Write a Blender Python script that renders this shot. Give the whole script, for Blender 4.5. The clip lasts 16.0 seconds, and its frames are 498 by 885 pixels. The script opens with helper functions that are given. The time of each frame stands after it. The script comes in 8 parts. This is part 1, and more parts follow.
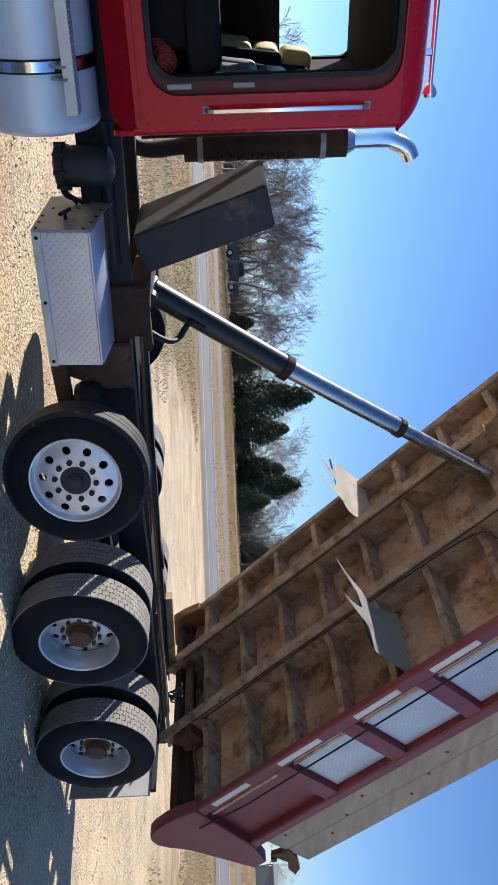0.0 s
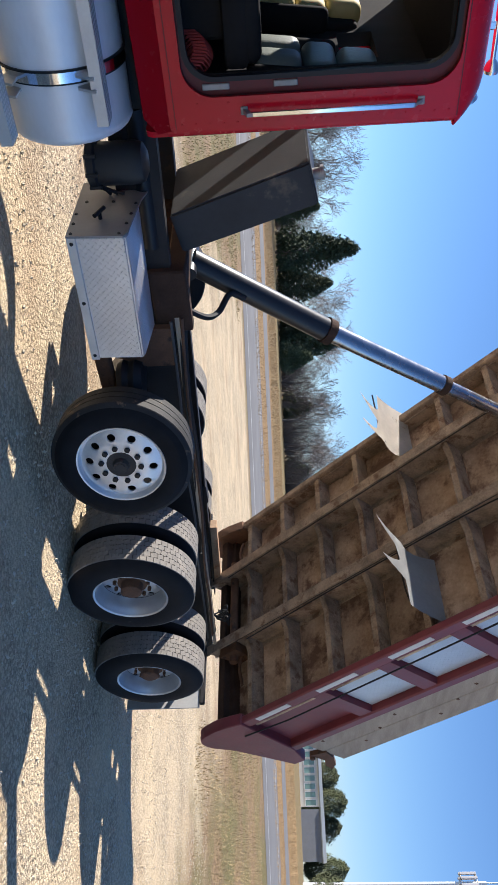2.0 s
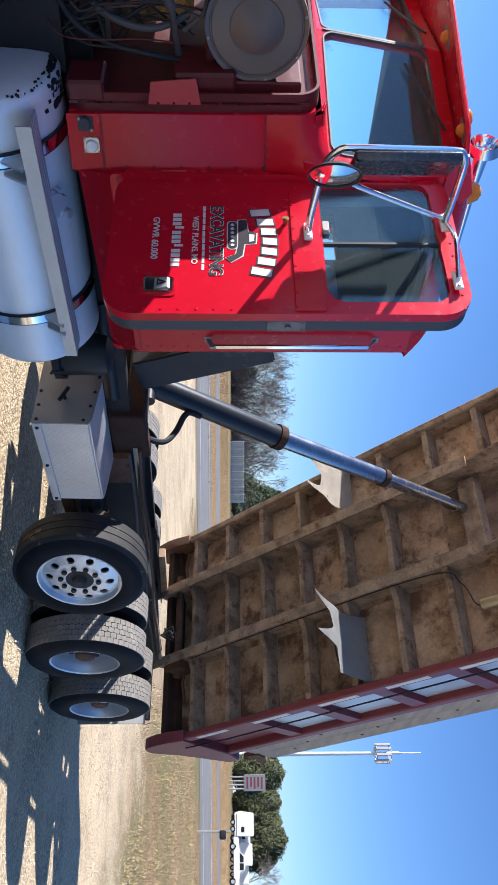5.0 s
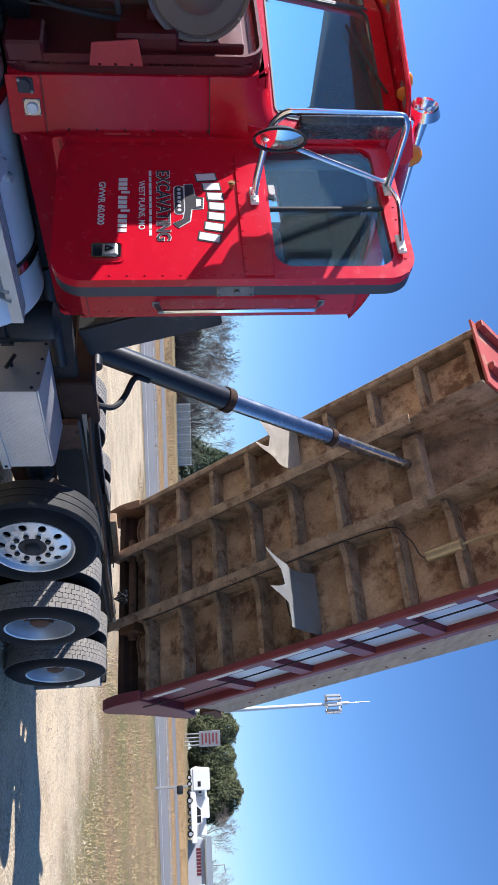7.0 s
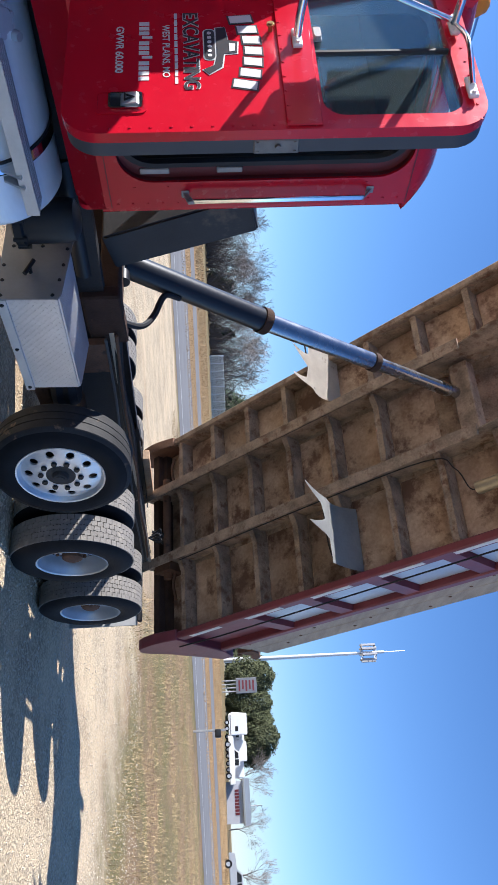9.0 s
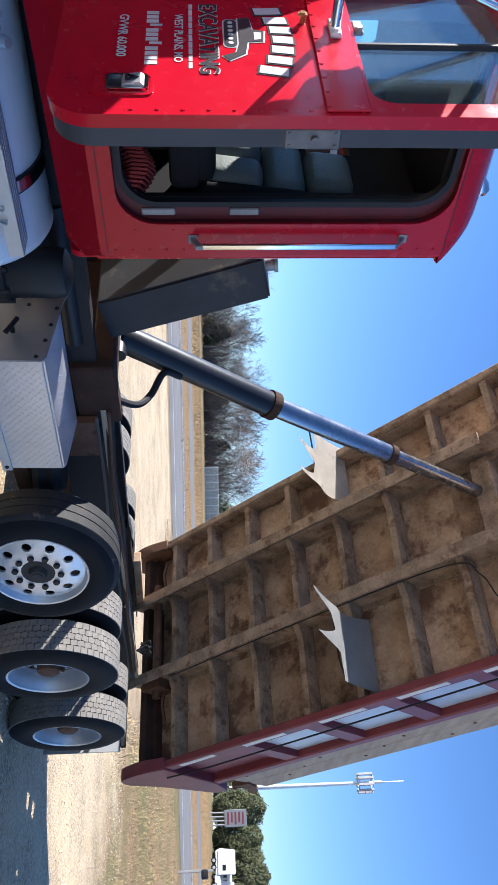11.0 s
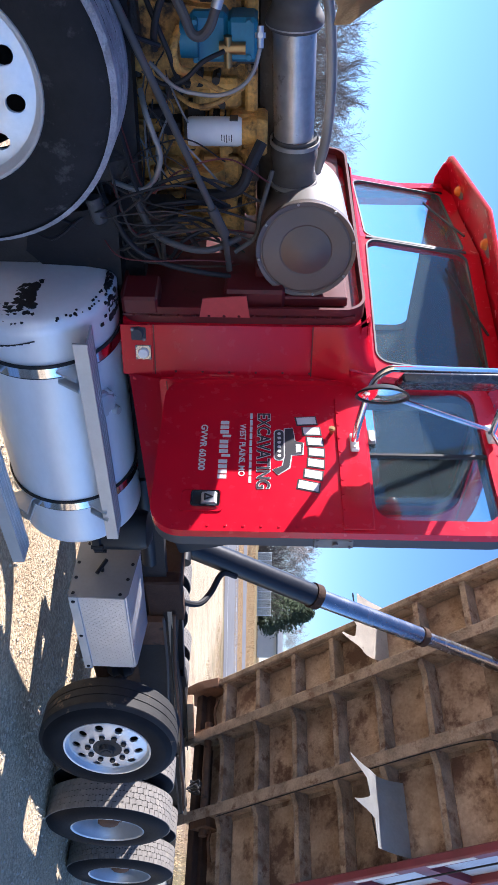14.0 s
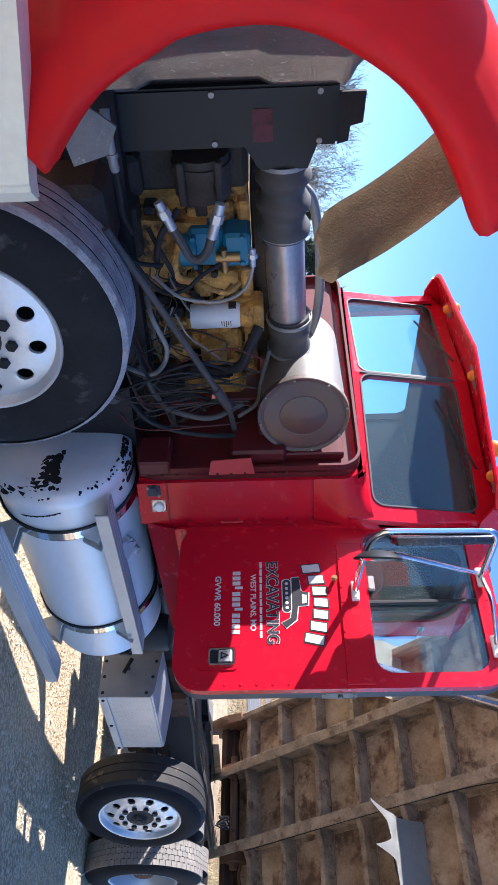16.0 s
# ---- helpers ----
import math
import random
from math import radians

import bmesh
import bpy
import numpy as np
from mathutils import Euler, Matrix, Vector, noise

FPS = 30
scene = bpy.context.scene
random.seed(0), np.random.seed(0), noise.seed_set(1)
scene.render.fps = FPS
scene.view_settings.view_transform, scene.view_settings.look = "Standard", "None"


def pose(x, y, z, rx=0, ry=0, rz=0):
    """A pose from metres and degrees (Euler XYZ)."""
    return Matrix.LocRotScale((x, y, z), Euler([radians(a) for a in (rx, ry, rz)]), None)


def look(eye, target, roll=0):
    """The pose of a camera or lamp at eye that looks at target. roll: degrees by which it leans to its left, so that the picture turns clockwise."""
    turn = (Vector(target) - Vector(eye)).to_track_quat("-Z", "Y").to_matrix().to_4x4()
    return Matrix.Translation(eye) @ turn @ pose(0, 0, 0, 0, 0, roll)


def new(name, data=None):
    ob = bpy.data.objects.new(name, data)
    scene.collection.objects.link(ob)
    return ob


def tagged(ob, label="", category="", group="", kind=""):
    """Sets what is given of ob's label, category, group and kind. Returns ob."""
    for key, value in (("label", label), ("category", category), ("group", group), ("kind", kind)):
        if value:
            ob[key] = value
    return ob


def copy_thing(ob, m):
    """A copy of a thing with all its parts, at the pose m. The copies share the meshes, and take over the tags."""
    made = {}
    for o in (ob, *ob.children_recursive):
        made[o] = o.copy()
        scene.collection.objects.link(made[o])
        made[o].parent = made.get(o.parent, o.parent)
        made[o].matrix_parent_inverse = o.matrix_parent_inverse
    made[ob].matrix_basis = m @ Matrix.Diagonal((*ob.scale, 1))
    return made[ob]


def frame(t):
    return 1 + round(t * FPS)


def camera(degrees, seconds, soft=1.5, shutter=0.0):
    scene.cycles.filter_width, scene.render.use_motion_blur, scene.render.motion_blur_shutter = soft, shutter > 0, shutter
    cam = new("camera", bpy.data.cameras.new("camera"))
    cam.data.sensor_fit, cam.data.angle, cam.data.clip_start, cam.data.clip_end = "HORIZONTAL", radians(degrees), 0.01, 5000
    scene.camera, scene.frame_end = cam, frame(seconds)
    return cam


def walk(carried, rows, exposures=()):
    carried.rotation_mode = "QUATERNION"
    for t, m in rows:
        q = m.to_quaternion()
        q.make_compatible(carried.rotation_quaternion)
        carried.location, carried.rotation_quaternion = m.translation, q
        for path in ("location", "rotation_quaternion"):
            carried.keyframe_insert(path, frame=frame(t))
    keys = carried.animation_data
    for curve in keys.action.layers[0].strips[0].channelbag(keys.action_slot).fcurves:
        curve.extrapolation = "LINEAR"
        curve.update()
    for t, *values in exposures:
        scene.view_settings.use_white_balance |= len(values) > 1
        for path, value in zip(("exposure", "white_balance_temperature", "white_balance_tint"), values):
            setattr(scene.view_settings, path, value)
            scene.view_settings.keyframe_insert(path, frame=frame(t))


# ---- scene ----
cam = camera(36.4, 16.0)
PATH = [
    (0, (-3.062, -3.882, 1.665), (-1.894, -2.26, 1.703), 87.7),
    (0.5, (-3.139, -3.964, 1.69), (-1.903, -2.391, 1.692), 87.9),
    (1, (-3.397, -3.811, 1.655), (-2.074, -2.313, 1.615), 87.6),
    (1.5, (-3.563, -3.623, 1.671), (-2.178, -2.181, 1.594), 87.6),
    (2, (-3.753, -3.326, 1.707), (-2.29, -1.965, 1.617), 87.7),
    (2.5, (-4.031, -3.123, 1.749), (-2.527, -1.807, 1.668), 88.2),
    (3, (-4.389, -2.889, 1.688), (-2.817, -1.652, 1.675), 87.8),
    (3.2, (-4.441, -2.803, 1.712), (-2.862, -1.577, 1.701), 88.3),
    (5.3, (-5.102, -2.239, 1.697), (-3.448, -1.115, 1.769), 90.2),
    (5.5, (-5.125, -2.242, 1.713), (-3.476, -1.115, 1.806), 90.2),
    (6, (-5.135, -2.269, 1.724), (-3.484, -1.151, 1.889), 89.7),
    (6.5, (-5.126, -2.283, 1.701), (-3.455, -1.201, 1.901), 89.0),
    (7, (-5.089, -2.281, 1.672), (-3.389, -1.244, 1.861), 88.4),
    (7.5, (-5.014, -2.286, 1.677), (-3.284, -1.294, 1.822), 87.9),
    (8, (-4.932, -2.306, 1.681), (-3.184, -1.34, 1.79), 87.9),
    (8.5, (-4.81, -2.295, 1.665), (-3.046, -1.359, 1.76), 87.6),
    (8.7, (-4.768, -2.296, 1.664), (-3.001, -1.364, 1.757), 87.7),
    (10.8, (-4.107, -2.125, 1.621), (-2.473, -0.98, 1.756), 88.6),
    (11, (-4.109, -2.112, 1.612), (-2.504, -0.924, 1.733), 89.0),
    (11.5, (-4.212, -2.09, 1.581), (-2.676, -0.811, 1.652), 89.8),
    (12, (-4.374, -2.006, 1.562), (-2.891, -0.664, 1.577), 90.6),
    (12.5, (-4.538, -1.988, 1.58), (-3.089, -0.611, 1.555), 91.2),
    (13, (-4.776, -2.046, 1.597), (-3.328, -0.666, 1.555), 91.6),
    (13.5, (-5.016, -2.029, 1.606), (-3.554, -0.664, 1.572), 91.4),
    (14, (-5.252, -1.937, 1.629), (-3.775, -0.588, 1.602), 91.0),
    (14.5, (-5.382, -1.815, 1.63), (-3.893, -0.48, 1.604), 90.2),
    (15, (-5.502, -1.689, 1.645), (-4.01, -0.357, 1.61), 89.4),
    (15.5, (-5.736, -1.61, 1.64), (-4.242, -0.28, 1.595), 88.7),
    (16, (-5.913, -1.612, 1.664), (-4.416, -0.288, 1.601), 88.5),
]
walk(cam, [(t, look(eye, target, roll)) for t, eye, target, roll in PATH], [(0, 1.17, 5800, 16), (3, 1.26, 5750, 15), (5.5, 1.34, 5480, 16), (6.5, 1.28, 5430, 16), (7.5, 1.25, 5400, 16), (8.5, 1.24, 5400, 16), (11, 1.49, 5480, 15), (12, 1.61, 5480, 15), (13, 1.73, 5500, 19), (14.5, 1.74, 5480, 21), (16, 1.80, 5500, 19)])

# ---------- world, sun ----------
SUN_TO = Vector((-0.375, 0.79, 0.485)).normalized()
world = bpy.data.worlds.new("sky")
scene.world = world
world.use_nodes = True
wn = world.node_tree.nodes
sky = wn.new("ShaderNodeTexSky")
sky.sky_type = 'NISHITA'
sky.sun_disc = False
sky.sun_elevation = math.asin(SUN_TO.z)
sky.sun_rotation = math.atan2(SUN_TO.x, SUN_TO.y)
sky.air_density, sky.dust_density, sky.ozone_density = 1.0, 0.0, 6.0
wn["Background"].inputs["Strength"].default_value = 0.066
world.node_tree.links.new(sky.outputs[0], wn["Background"].inputs["Color"])
sun_data = bpy.data.lights.new("sun", 'SUN')
sun_data.energy, sun_data.angle, sun_data.color = 5.0, radians(0.53), (1.0, 0.90, 0.72)
sun = new("sun", sun_data)
sun.matrix_world = look(SUN_TO * 50, (0, 0, 0))

# ---------- materials ----------
def mat(name, base, rough=0.5, metal=0.0, var=0.18, scale=6.0, bump=0.0, bscale=80.0, wear=None, coat=0.0, tone=None, stretch=(1, 1, 1), rand=0.0, spec=0.45):
    """Colour with broad and fine variation, optional wear patches (colour, amount, scale) and relief."""
    m = bpy.data.materials.new(name)
    m.use_nodes = True
    nt = m.node_tree
    n, l = nt.nodes, nt.links
    b = n["Principled BSDF"]
    b.inputs["Metallic"].default_value = metal
    b.inputs["Coat Weight"].default_value = coat
    b.inputs["Specular IOR Level"].default_value = 0.5 if metal else spec
    b.inputs["Coat Roughness"].default_value = 0.08
    tc = n.new("ShaderNodeTexCoord")
    mp = n.new("ShaderNodeMapping")
    mp.inputs["Scale"].default_value = stretch
    l.new(tc.outputs["Object"], mp.inputs["Vector"])
    big = n.new("ShaderNodeTexNoise")
    big.inputs["Scale"].default_value, big.inputs["Detail"].default_value = scale, 6
    fine = n.new("ShaderNodeTexNoise")
    fine.inputs["Scale"].default_value, fine.inputs["Detail"].default_value = scale * 9, 5
    for t in (big, fine):
        l.new(mp.outputs[0], t.inputs["Vector"])
    mixn = n.new("ShaderNodeMath")
    mixn.operation = 'MULTIPLY_ADD'
    mixn.inputs[1].default_value = 0.45
    l.new(fine.outputs["Fac"], mixn.inputs[0])
    l.new(big.outputs["Fac"], mixn.inputs[2])
    ramp = n.new("ShaderNodeMapRange")
    ramp.inputs["From Min"].default_value, ramp.inputs["From Max"].default_value = 0.45, 1.0
    l.new(mixn.outputs[0], ramp.inputs["Value"])
    t2 = tone or tuple(c * 0.5 for c in base)
    lo = tuple(c * (1 - var) + d * var for c, d in zip(base, t2))
    hi = tuple(min(1, c * (1 + var * 0.5)) for c in base)
    mx = n.new("ShaderNodeMix")
    mx.data_type = 'RGBA'
    mx.inputs["A"].default_value, mx.inputs["B"].default_value = (*lo, 1), (*hi, 1)
    l.new(ramp.outputs[0], mx.inputs["Factor"])
    col = mx.outputs["Result"]
    rgh = n.new("ShaderNodeMapRange")
    rgh.inputs["To Min"].default_value, rgh.inputs["To Max"].default_value = max(0.02, rough - 0.08), min(1, rough + 0.1)
    l.new(fine.outputs["Fac"], rgh.inputs["Value"])
    rout = rgh.outputs[0]
    if wear:
        wc, amount, ws = wear
        w = n.new("ShaderNodeTexNoise")
        w.inputs["Scale"].default_value, w.inputs["Detail"].default_value, w.inputs["Roughness"].default_value = ws, 9, 0.68
        l.new(mp.outputs[0], w.inputs["Vector"])
        wr = n.new("ShaderNodeMapRange")
        wr.inputs["From Min"].default_value, wr.inputs["From Max"].default_value = 0.72 - amount * 0.42, 0.80 - amount * 0.36
        l.new(w.outputs["Fac"], wr.inputs["Value"])
        m2 = n.new("ShaderNodeMix")
        m2.data_type = 'RGBA'
        m2.inputs["B"].default_value = (*wc, 1)
        l.new(wr.outputs[0], m2.inputs["Factor"])
        l.new(col, m2.inputs["A"])
        col = m2.outputs["Result"]
        if metal < 0.5:
            m3 = n.new("ShaderNodeMix")
            m3.inputs["B"].default_value = 0.85
            l.new(wr.outputs[0], m3.inputs["Factor"])
            l.new(rout, m3.inputs["A"])
            rout = m3.outputs["Result"]
    if rand:
        oi = n.new("ShaderNodeObjectInfo")
        rr = n.new("ShaderNodeMapRange")
        rr.inputs["To Min"].default_value, rr.inputs["To Max"].default_value = 1 - rand, 1 + rand
        l.new(oi.outputs["Random"], rr.inputs["Value"])
        hs = n.new("ShaderNodeHueSaturation")
        l.new(rr.outputs[0], hs.inputs["Value"])
        l.new(col, hs.inputs["Color"])
        col = hs.outputs[0]
    l.new(col, b.inputs["Base Color"])
    l.new(rout, b.inputs["Roughness"])
    if bump:
        bn = n.new("ShaderNodeTexNoise")
        bn.inputs["Scale"].default_value, bn.inputs["Detail"].default_value = bscale, 6
        l.new(mp.outputs[0], bn.inputs["Vector"])
        bp = n.new("ShaderNodeBump")
        bp.inputs["Strength"].default_value, bp.inputs["Distance"].default_value = bump, 0.01
        l.new(bn.outputs["Fac"], bp.inputs["Height"])
        l.new(bp.outputs[0], b.inputs["Normal"])
    return m


def tread_plate(name, base, rough, metal, cell, tilt=0.0):
    """Diamond plate: raised lozenges that alternate in direction, as relief in the plane of x and z."""
    m = mat(name, base, rough, metal, var=0.25, scale=3.0)
    nt = m.node_tree
    n, l = nt.nodes, nt.links
    b = n["Principled BSDF"]
    tc = n.new("ShaderNodeTexCoord")
    mp = n.new("ShaderNodeMapping")
    mp.inputs["Rotation"].default_value = (0, radians(45 + tilt), 0)
    mp.inputs["Scale"].default_value = (1 / cell, 1 / cell, 1 / cell)
    l.new(tc.outputs["Object"], mp.inputs["Vector"])
    ge = n.new("ShaderNodeNewGeometry")
    sp = n.new("ShaderNodeSeparateXYZ")
    l.new(mp.outputs[0], sp.inputs[0])

    def op(kind, a, c=None):
        o = n.new("ShaderNodeMath")
        o.operation = kind
        for i, v in enumerate((a, c)):
            if v is None:
                continue
            if isinstance(v, (int, float)):
                o.inputs[i].default_value = v
            else:
                l.new(v, o.inputs[i])
        return o.outputs[0]
    px = op('ADD', sp.outputs["X"], op('MULTIPLY', sp.outputs["Y"], 0.71))
    pz = op('ADD', sp.outputs["Z"], op('MULTIPLY', sp.outputs["Y"], 0.71))
    fx = op('ABSOLUTE', op('SUBTRACT', op('FRACT', px), 0.5))
    fz = op('ABSOLUTE', op('SUBTRACT', op('FRACT', pz), 0.5))
    par = op('MODULO', op('ABSOLUTE', op('ADD', op('FLOOR', px), op('FLOOR', pz))), 2.0)
    ha = op('SUBTRACT', 1.0, op('ADD', op('DIVIDE', fx, 0.46), op('DIVIDE', fz, 0.17)))
    hb = op('SUBTRACT', 1.0, op('ADD', op('DIVIDE', fx, 0.17), op('DIVIDE', fz, 0.46)))
    sel = op('ADD', op('MULTIPLY', ha, par), op('MULTIPLY', hb, op('SUBTRACT', 1.0, par)))
    hgt = op('MINIMUM', op('MAXIMUM', op('MULTIPLY', sel, 2.0), 0.0), 1.0)
    bp = n.new("ShaderNodeBump")
    bp.inputs["Strength"].default_value, bp.inputs["Distance"].default_value = 0.8, 0.004
    l.new(hgt, bp.inputs["Height"])
    l.new(bp.outputs[0], b.inputs["Normal"])
    return m


def glass_mat(name, tint, rough=0.0):
    m = bpy.data.materials.new(name)
    m.use_nodes = True
    nt = m.node_tree
    n, l = nt.nodes, nt.links
    out = n["Material Output"]
    n.remove(n["Principled BSDF"])
    tr = n.new("ShaderNodeBsdfTransparent")
    tr.inputs[0].default_value = (*tint, 1)
    gl = n.new("ShaderNodeBsdfGlossy")
    gl.inputs["Roughness"].default_value = 0.02
    lw = n.new("ShaderNodeLayerWeight")
    lw.inputs[0].default_value = 0.5
    pw = n.new("ShaderNodeMath")
    pw.operation = 'POWER'
    pw.inputs[1].default_value = 4.5
    l.new(lw.outputs["Facing"], pw.inputs[0])
    fr = n.new("ShaderNodeMapRange")
    fr.inputs["To Min"].default_value, fr.inputs["To Max"].default_value = 0.045, 0.95
    l.new(pw.outputs[0], fr.inputs["Value"])
    # dust film; its blue tint puts the sky's reflection into the colour
    dust_haze = n.new("ShaderNodeBsdfDiffuse")
    dust_haze.inputs[0].default_value = (0.50, 0.64, 0.66, 1)
    no = n.new("ShaderNodeTexNoise")
    no.inputs["Scale"].default_value, no.inputs["Detail"].default_value = 5, 8
    mr = n.new("ShaderNodeMapRange")
    mr.inputs["From Min"].default_value, mr.inputs["From Max"].default_value, mr.inputs["To Min"].default_value, mr.inputs["To Max"].default_value = 0.3, 0.7, rough * 0.8, rough
    l.new(no.outputs[0], mr.inputs["Value"])
    m0, m1 = n.new("ShaderNodeMixShader"), n.new("ShaderNodeMixShader")
    l.new(mr.outputs[0], m0.inputs[0])
    l.new(tr.outputs[0], m0.inputs[1])
    l.new(dust_haze.outputs[0], m0.inputs[2])
    l.new(fr.outputs[0], m1.inputs[0])
    l.new(m0.outputs[0], m1.inputs[1])
    l.new(gl.outputs[0], m1.inputs[2])
    l.new(m1.outputs[0], out.inputs["Surface"])
    return m


RUST = (0.16, 0.075, 0.035)
M_RED = mat("red_paint", (0.52, 0.005, 0.020), 0.24, var=0.09, scale=2.5, coat=0.10, tone=(0.25, 0.01, 0.012), spec=0.25)
M_FIBRE = mat("red_fibreglass", (0.80, 0.05, 0.055), 0.42, var=0.2, scale=2, coat=0.1, tone=(0.6, 0.035, 0.04))
# red with the shade of jamb and firewall put in, plus grimy patches
M_REDDARK = mat("shade_darkened_red", (0.10, 0.009, 0.012), 0.5, var=0.5, scale=5, wear=((0.06, 0.03, 0.025), 0.3, 9))
M_MAROON = mat("maroon_paint", (0.17, 0.036, 0.045), 0.5, var=0.45, scale=3, wear=(RUST, 0.16, 5), tone=(0.10, 0.03, 0.03))
M_BEDRED = mat("faded_red_steel", (0.33, 0.055, 0.045), 0.6, var=0.5, scale=3, wear=((0.33, 0.20, 0.12), 0.42, 3.5), bump=0.25)
M_EARTH = mat("dirty_steel", (0.56, 0.42, 0.28), 0.85, var=0.9, scale=3.5, bump=0.6, bscale=45, wear=((0.22, 0.10, 0.055), 0.50, 1.7), tone=(0.2, 0.12, 0.07))
M_PANEL = mat("stained_floor_panel", (0.36, 0.275, 0.20), 0.85, var=0.9, scale=3.5, bump=0.8, bscale=45, wear=((0.13, 0.075, 0.05), 0.56, 3.0), tone=(0.2, 0.12, 0.07), rand=0.3)
M_EARTH2 = mat("dusty_steel_beam", (0.29, 0.215, 0.15), 0.85, var=0.95, scale=6, bump=0.8, bscale=50, tone=(0.13, 0.095, 0.065), wear=((0.15, 0.085, 0.05), 0.46, 7))
M_FRAME = mat("black_frame", (0.020, 0.019, 0.020), 0.6, var=0.5, scale=6, bump=0.25, wear=((0.06, 0.04, 0.027), 0.25, 5), spec=0.25)
M_CRADLE = mat("grimy_rust", (0.055, 0.032, 0.022), 0.85, var=0.6, scale=7, bump=0.5, wear=((0.16, 0.075, 0.035), 0.22, 6), spec=0.2)
M_RUSTY = mat("rusty_steel", (0.13, 0.065, 0.035), 0.85, var=0.6, scale=8, bump=0.5, wear=((0.05, 0.03, 0.02), 0.4, 8))
M_BLACK = mat("black_paint", (0.014, 0.015, 0.017), 0.42, var=0.4, scale=4, spec=0.3)
M_RAMBLK = mat("black_cylinder", (0.016, 0.017, 0.02), 0.34, var=0.4, scale=5, wear=((0.12, 0.1, 0.08), 0.12, 12))
M_TYREDUST = mat("dusty_front_rubber", (0.022, 0.022, 0.023), 0.85, var=0.6, scale=5, bump=0.2, bscale=110, wear=((0.085, 0.083, 0.08), 0.34, 7), spec=0.2)
M_RUBBER = mat("tyre_rubber", (0.011, 0.011, 0.013), 0.7, var=0.5, scale=7, bump=0.12, bscale=160, wear=((0.06, 0.056, 0.05), 0.18, 9), spec=0.16)
M_TREAD = mat("tyre_tread", (0.20, 0.185, 0.165), 0.95, var=0.4, scale=14, bump=0.3, bscale=120, wear=((0.26, 0.235, 0.20), 0.40, 12))
M_LATCH = mat("dark_latch_steel", (0.15, 0.138, 0.13), 0.45, 0.5, var=0.5, scale=30)
M_PATCH = mat("faded_decal", (0.10, 0.02, 0.03), 0.6, var=0.5, scale=12, wear=((0.04, 0.02, 0.02), 0.5, 9))
M_RUBGREY = mat("grey_rubber", (0.075, 0.072, 0.07), 0.6, var=0.4, scale=9, wear=((0.16, 0.14, 0.12), 0.22, 8))
M_HOSE = mat("black_hose", (0.020, 0.020, 0.022), 0.55, var=0.3, spec=0.3)
M_ALU = mat("worn_aluminium", (0.74, 0.74, 0.75), 0.42, 0.7, var=0.2, scale=7, bump=0.05, wear=((0.40, 0.39, 0.37), 0.10, 10))
M_ALUDULL = mat("dull_aluminium", (0.60, 0.61, 0.62), 0.46, 0.75, var=0.2, scale=7, bump=0.06, wear=((0.25, 0.24, 0.22), 0.10, 14))
M_TANK = mat("brushed_aluminium", (0.84, 0.84, 0.85), 0.42, 0.32, var=0.12, scale=2.0, bump=0.03, stretch=(1, 3, 3))
M_CHROME = mat("chrome", (0.82, 0.82, 0.83), 0.09, 1.0, var=0.1, scale=10)
M_DARKCHROME = mat("dulled_chrome", (0.40, 0.41, 0.43), 0.25, 1.0, var=0.15, scale=1.2)
M_PLATE = tread_plate("diamond_plate", (0.66, 0.67, 0.69), 0.36, 0.7, 0.030)
M_SIDEPLATE = tread_plate("worn_diamond_plate", (0.52, 0.53, 0.54), 0.42, 0.6, 0.034, 42)
M_STEEL = mat("grey_steel", (0.30, 0.295, 0.285), 0.5, 0.4, var=0.35, scale=7, wear=((0.12, 0.09, 0.07), 0.12, 9))
M_PIPE = mat("stained_steel_pipe", (0.44, 0.43, 0.42), 0.36, 0.75, var=0.6, scale=4, bump=0.2, bscale=14, wear=((0.07, 0.055, 0.04), 0.34, 9))
M_BOXEND = mat("grey_box_end", (0.27, 0.265, 0.26), 0.5, 0.25, var=0.25, scale=6, wear=((0.13, 0.11, 0.09), 0.10, 9))
M_COVER = mat("spun_metal_cover", (0.115, 0.095, 0.085), 0.40, 0.55, var=0.2, scale=5)
tang = M_COVER.node_tree.nodes.new("ShaderNodeTangent")     # the sheen of a face turned on a lathe
tang.direction_type, tang.axis = 'RADIAL', 'Z'
M_COVER.node_tree.nodes["Principled BSDF"].inputs["Anisotropic"].default_value = 0.75
M_COVER.node_tree.links.new(tang.outputs[0], M_COVER.node_tree.nodes["Principled BSDF"].inputs["Tangent"])
M_CANISTER = mat("satin_grey_canister", (0.25, 0.24, 0.225), 0.4, 0.4, var=0.22, scale=5)
M_YELLOW = mat("engine_yellow", (0.62, 0.33, 0.075), 0.7, var=0.9, scale=9, bump=0.5, wear=((0.05, 0.036, 0.024), 0.48, 8), tone=(0.12, 0.07, 0.03))
M_BLUE = mat("blue_paint", (0.02, 0.17, 0.27), 0.45, var=0.4, scale=9, wear=((0.04, 0.04, 0.04), 0.2, 12))
M_GRIME = mat("engine_grime", (0.052, 0.043, 0.036), 0.75, var=0.6, scale=10, bump=0.5)
M_WHITE = mat("white_paint", (0.78, 0.78, 0.76), 0.5, var=0.12, scale=5)
M_CREAM = mat("cream_paint", (0.93, 0.83, 0.61), 0.45, var=0.25, scale=4, wear=((0.25, 0.2, 0.15), 0.14, 5))
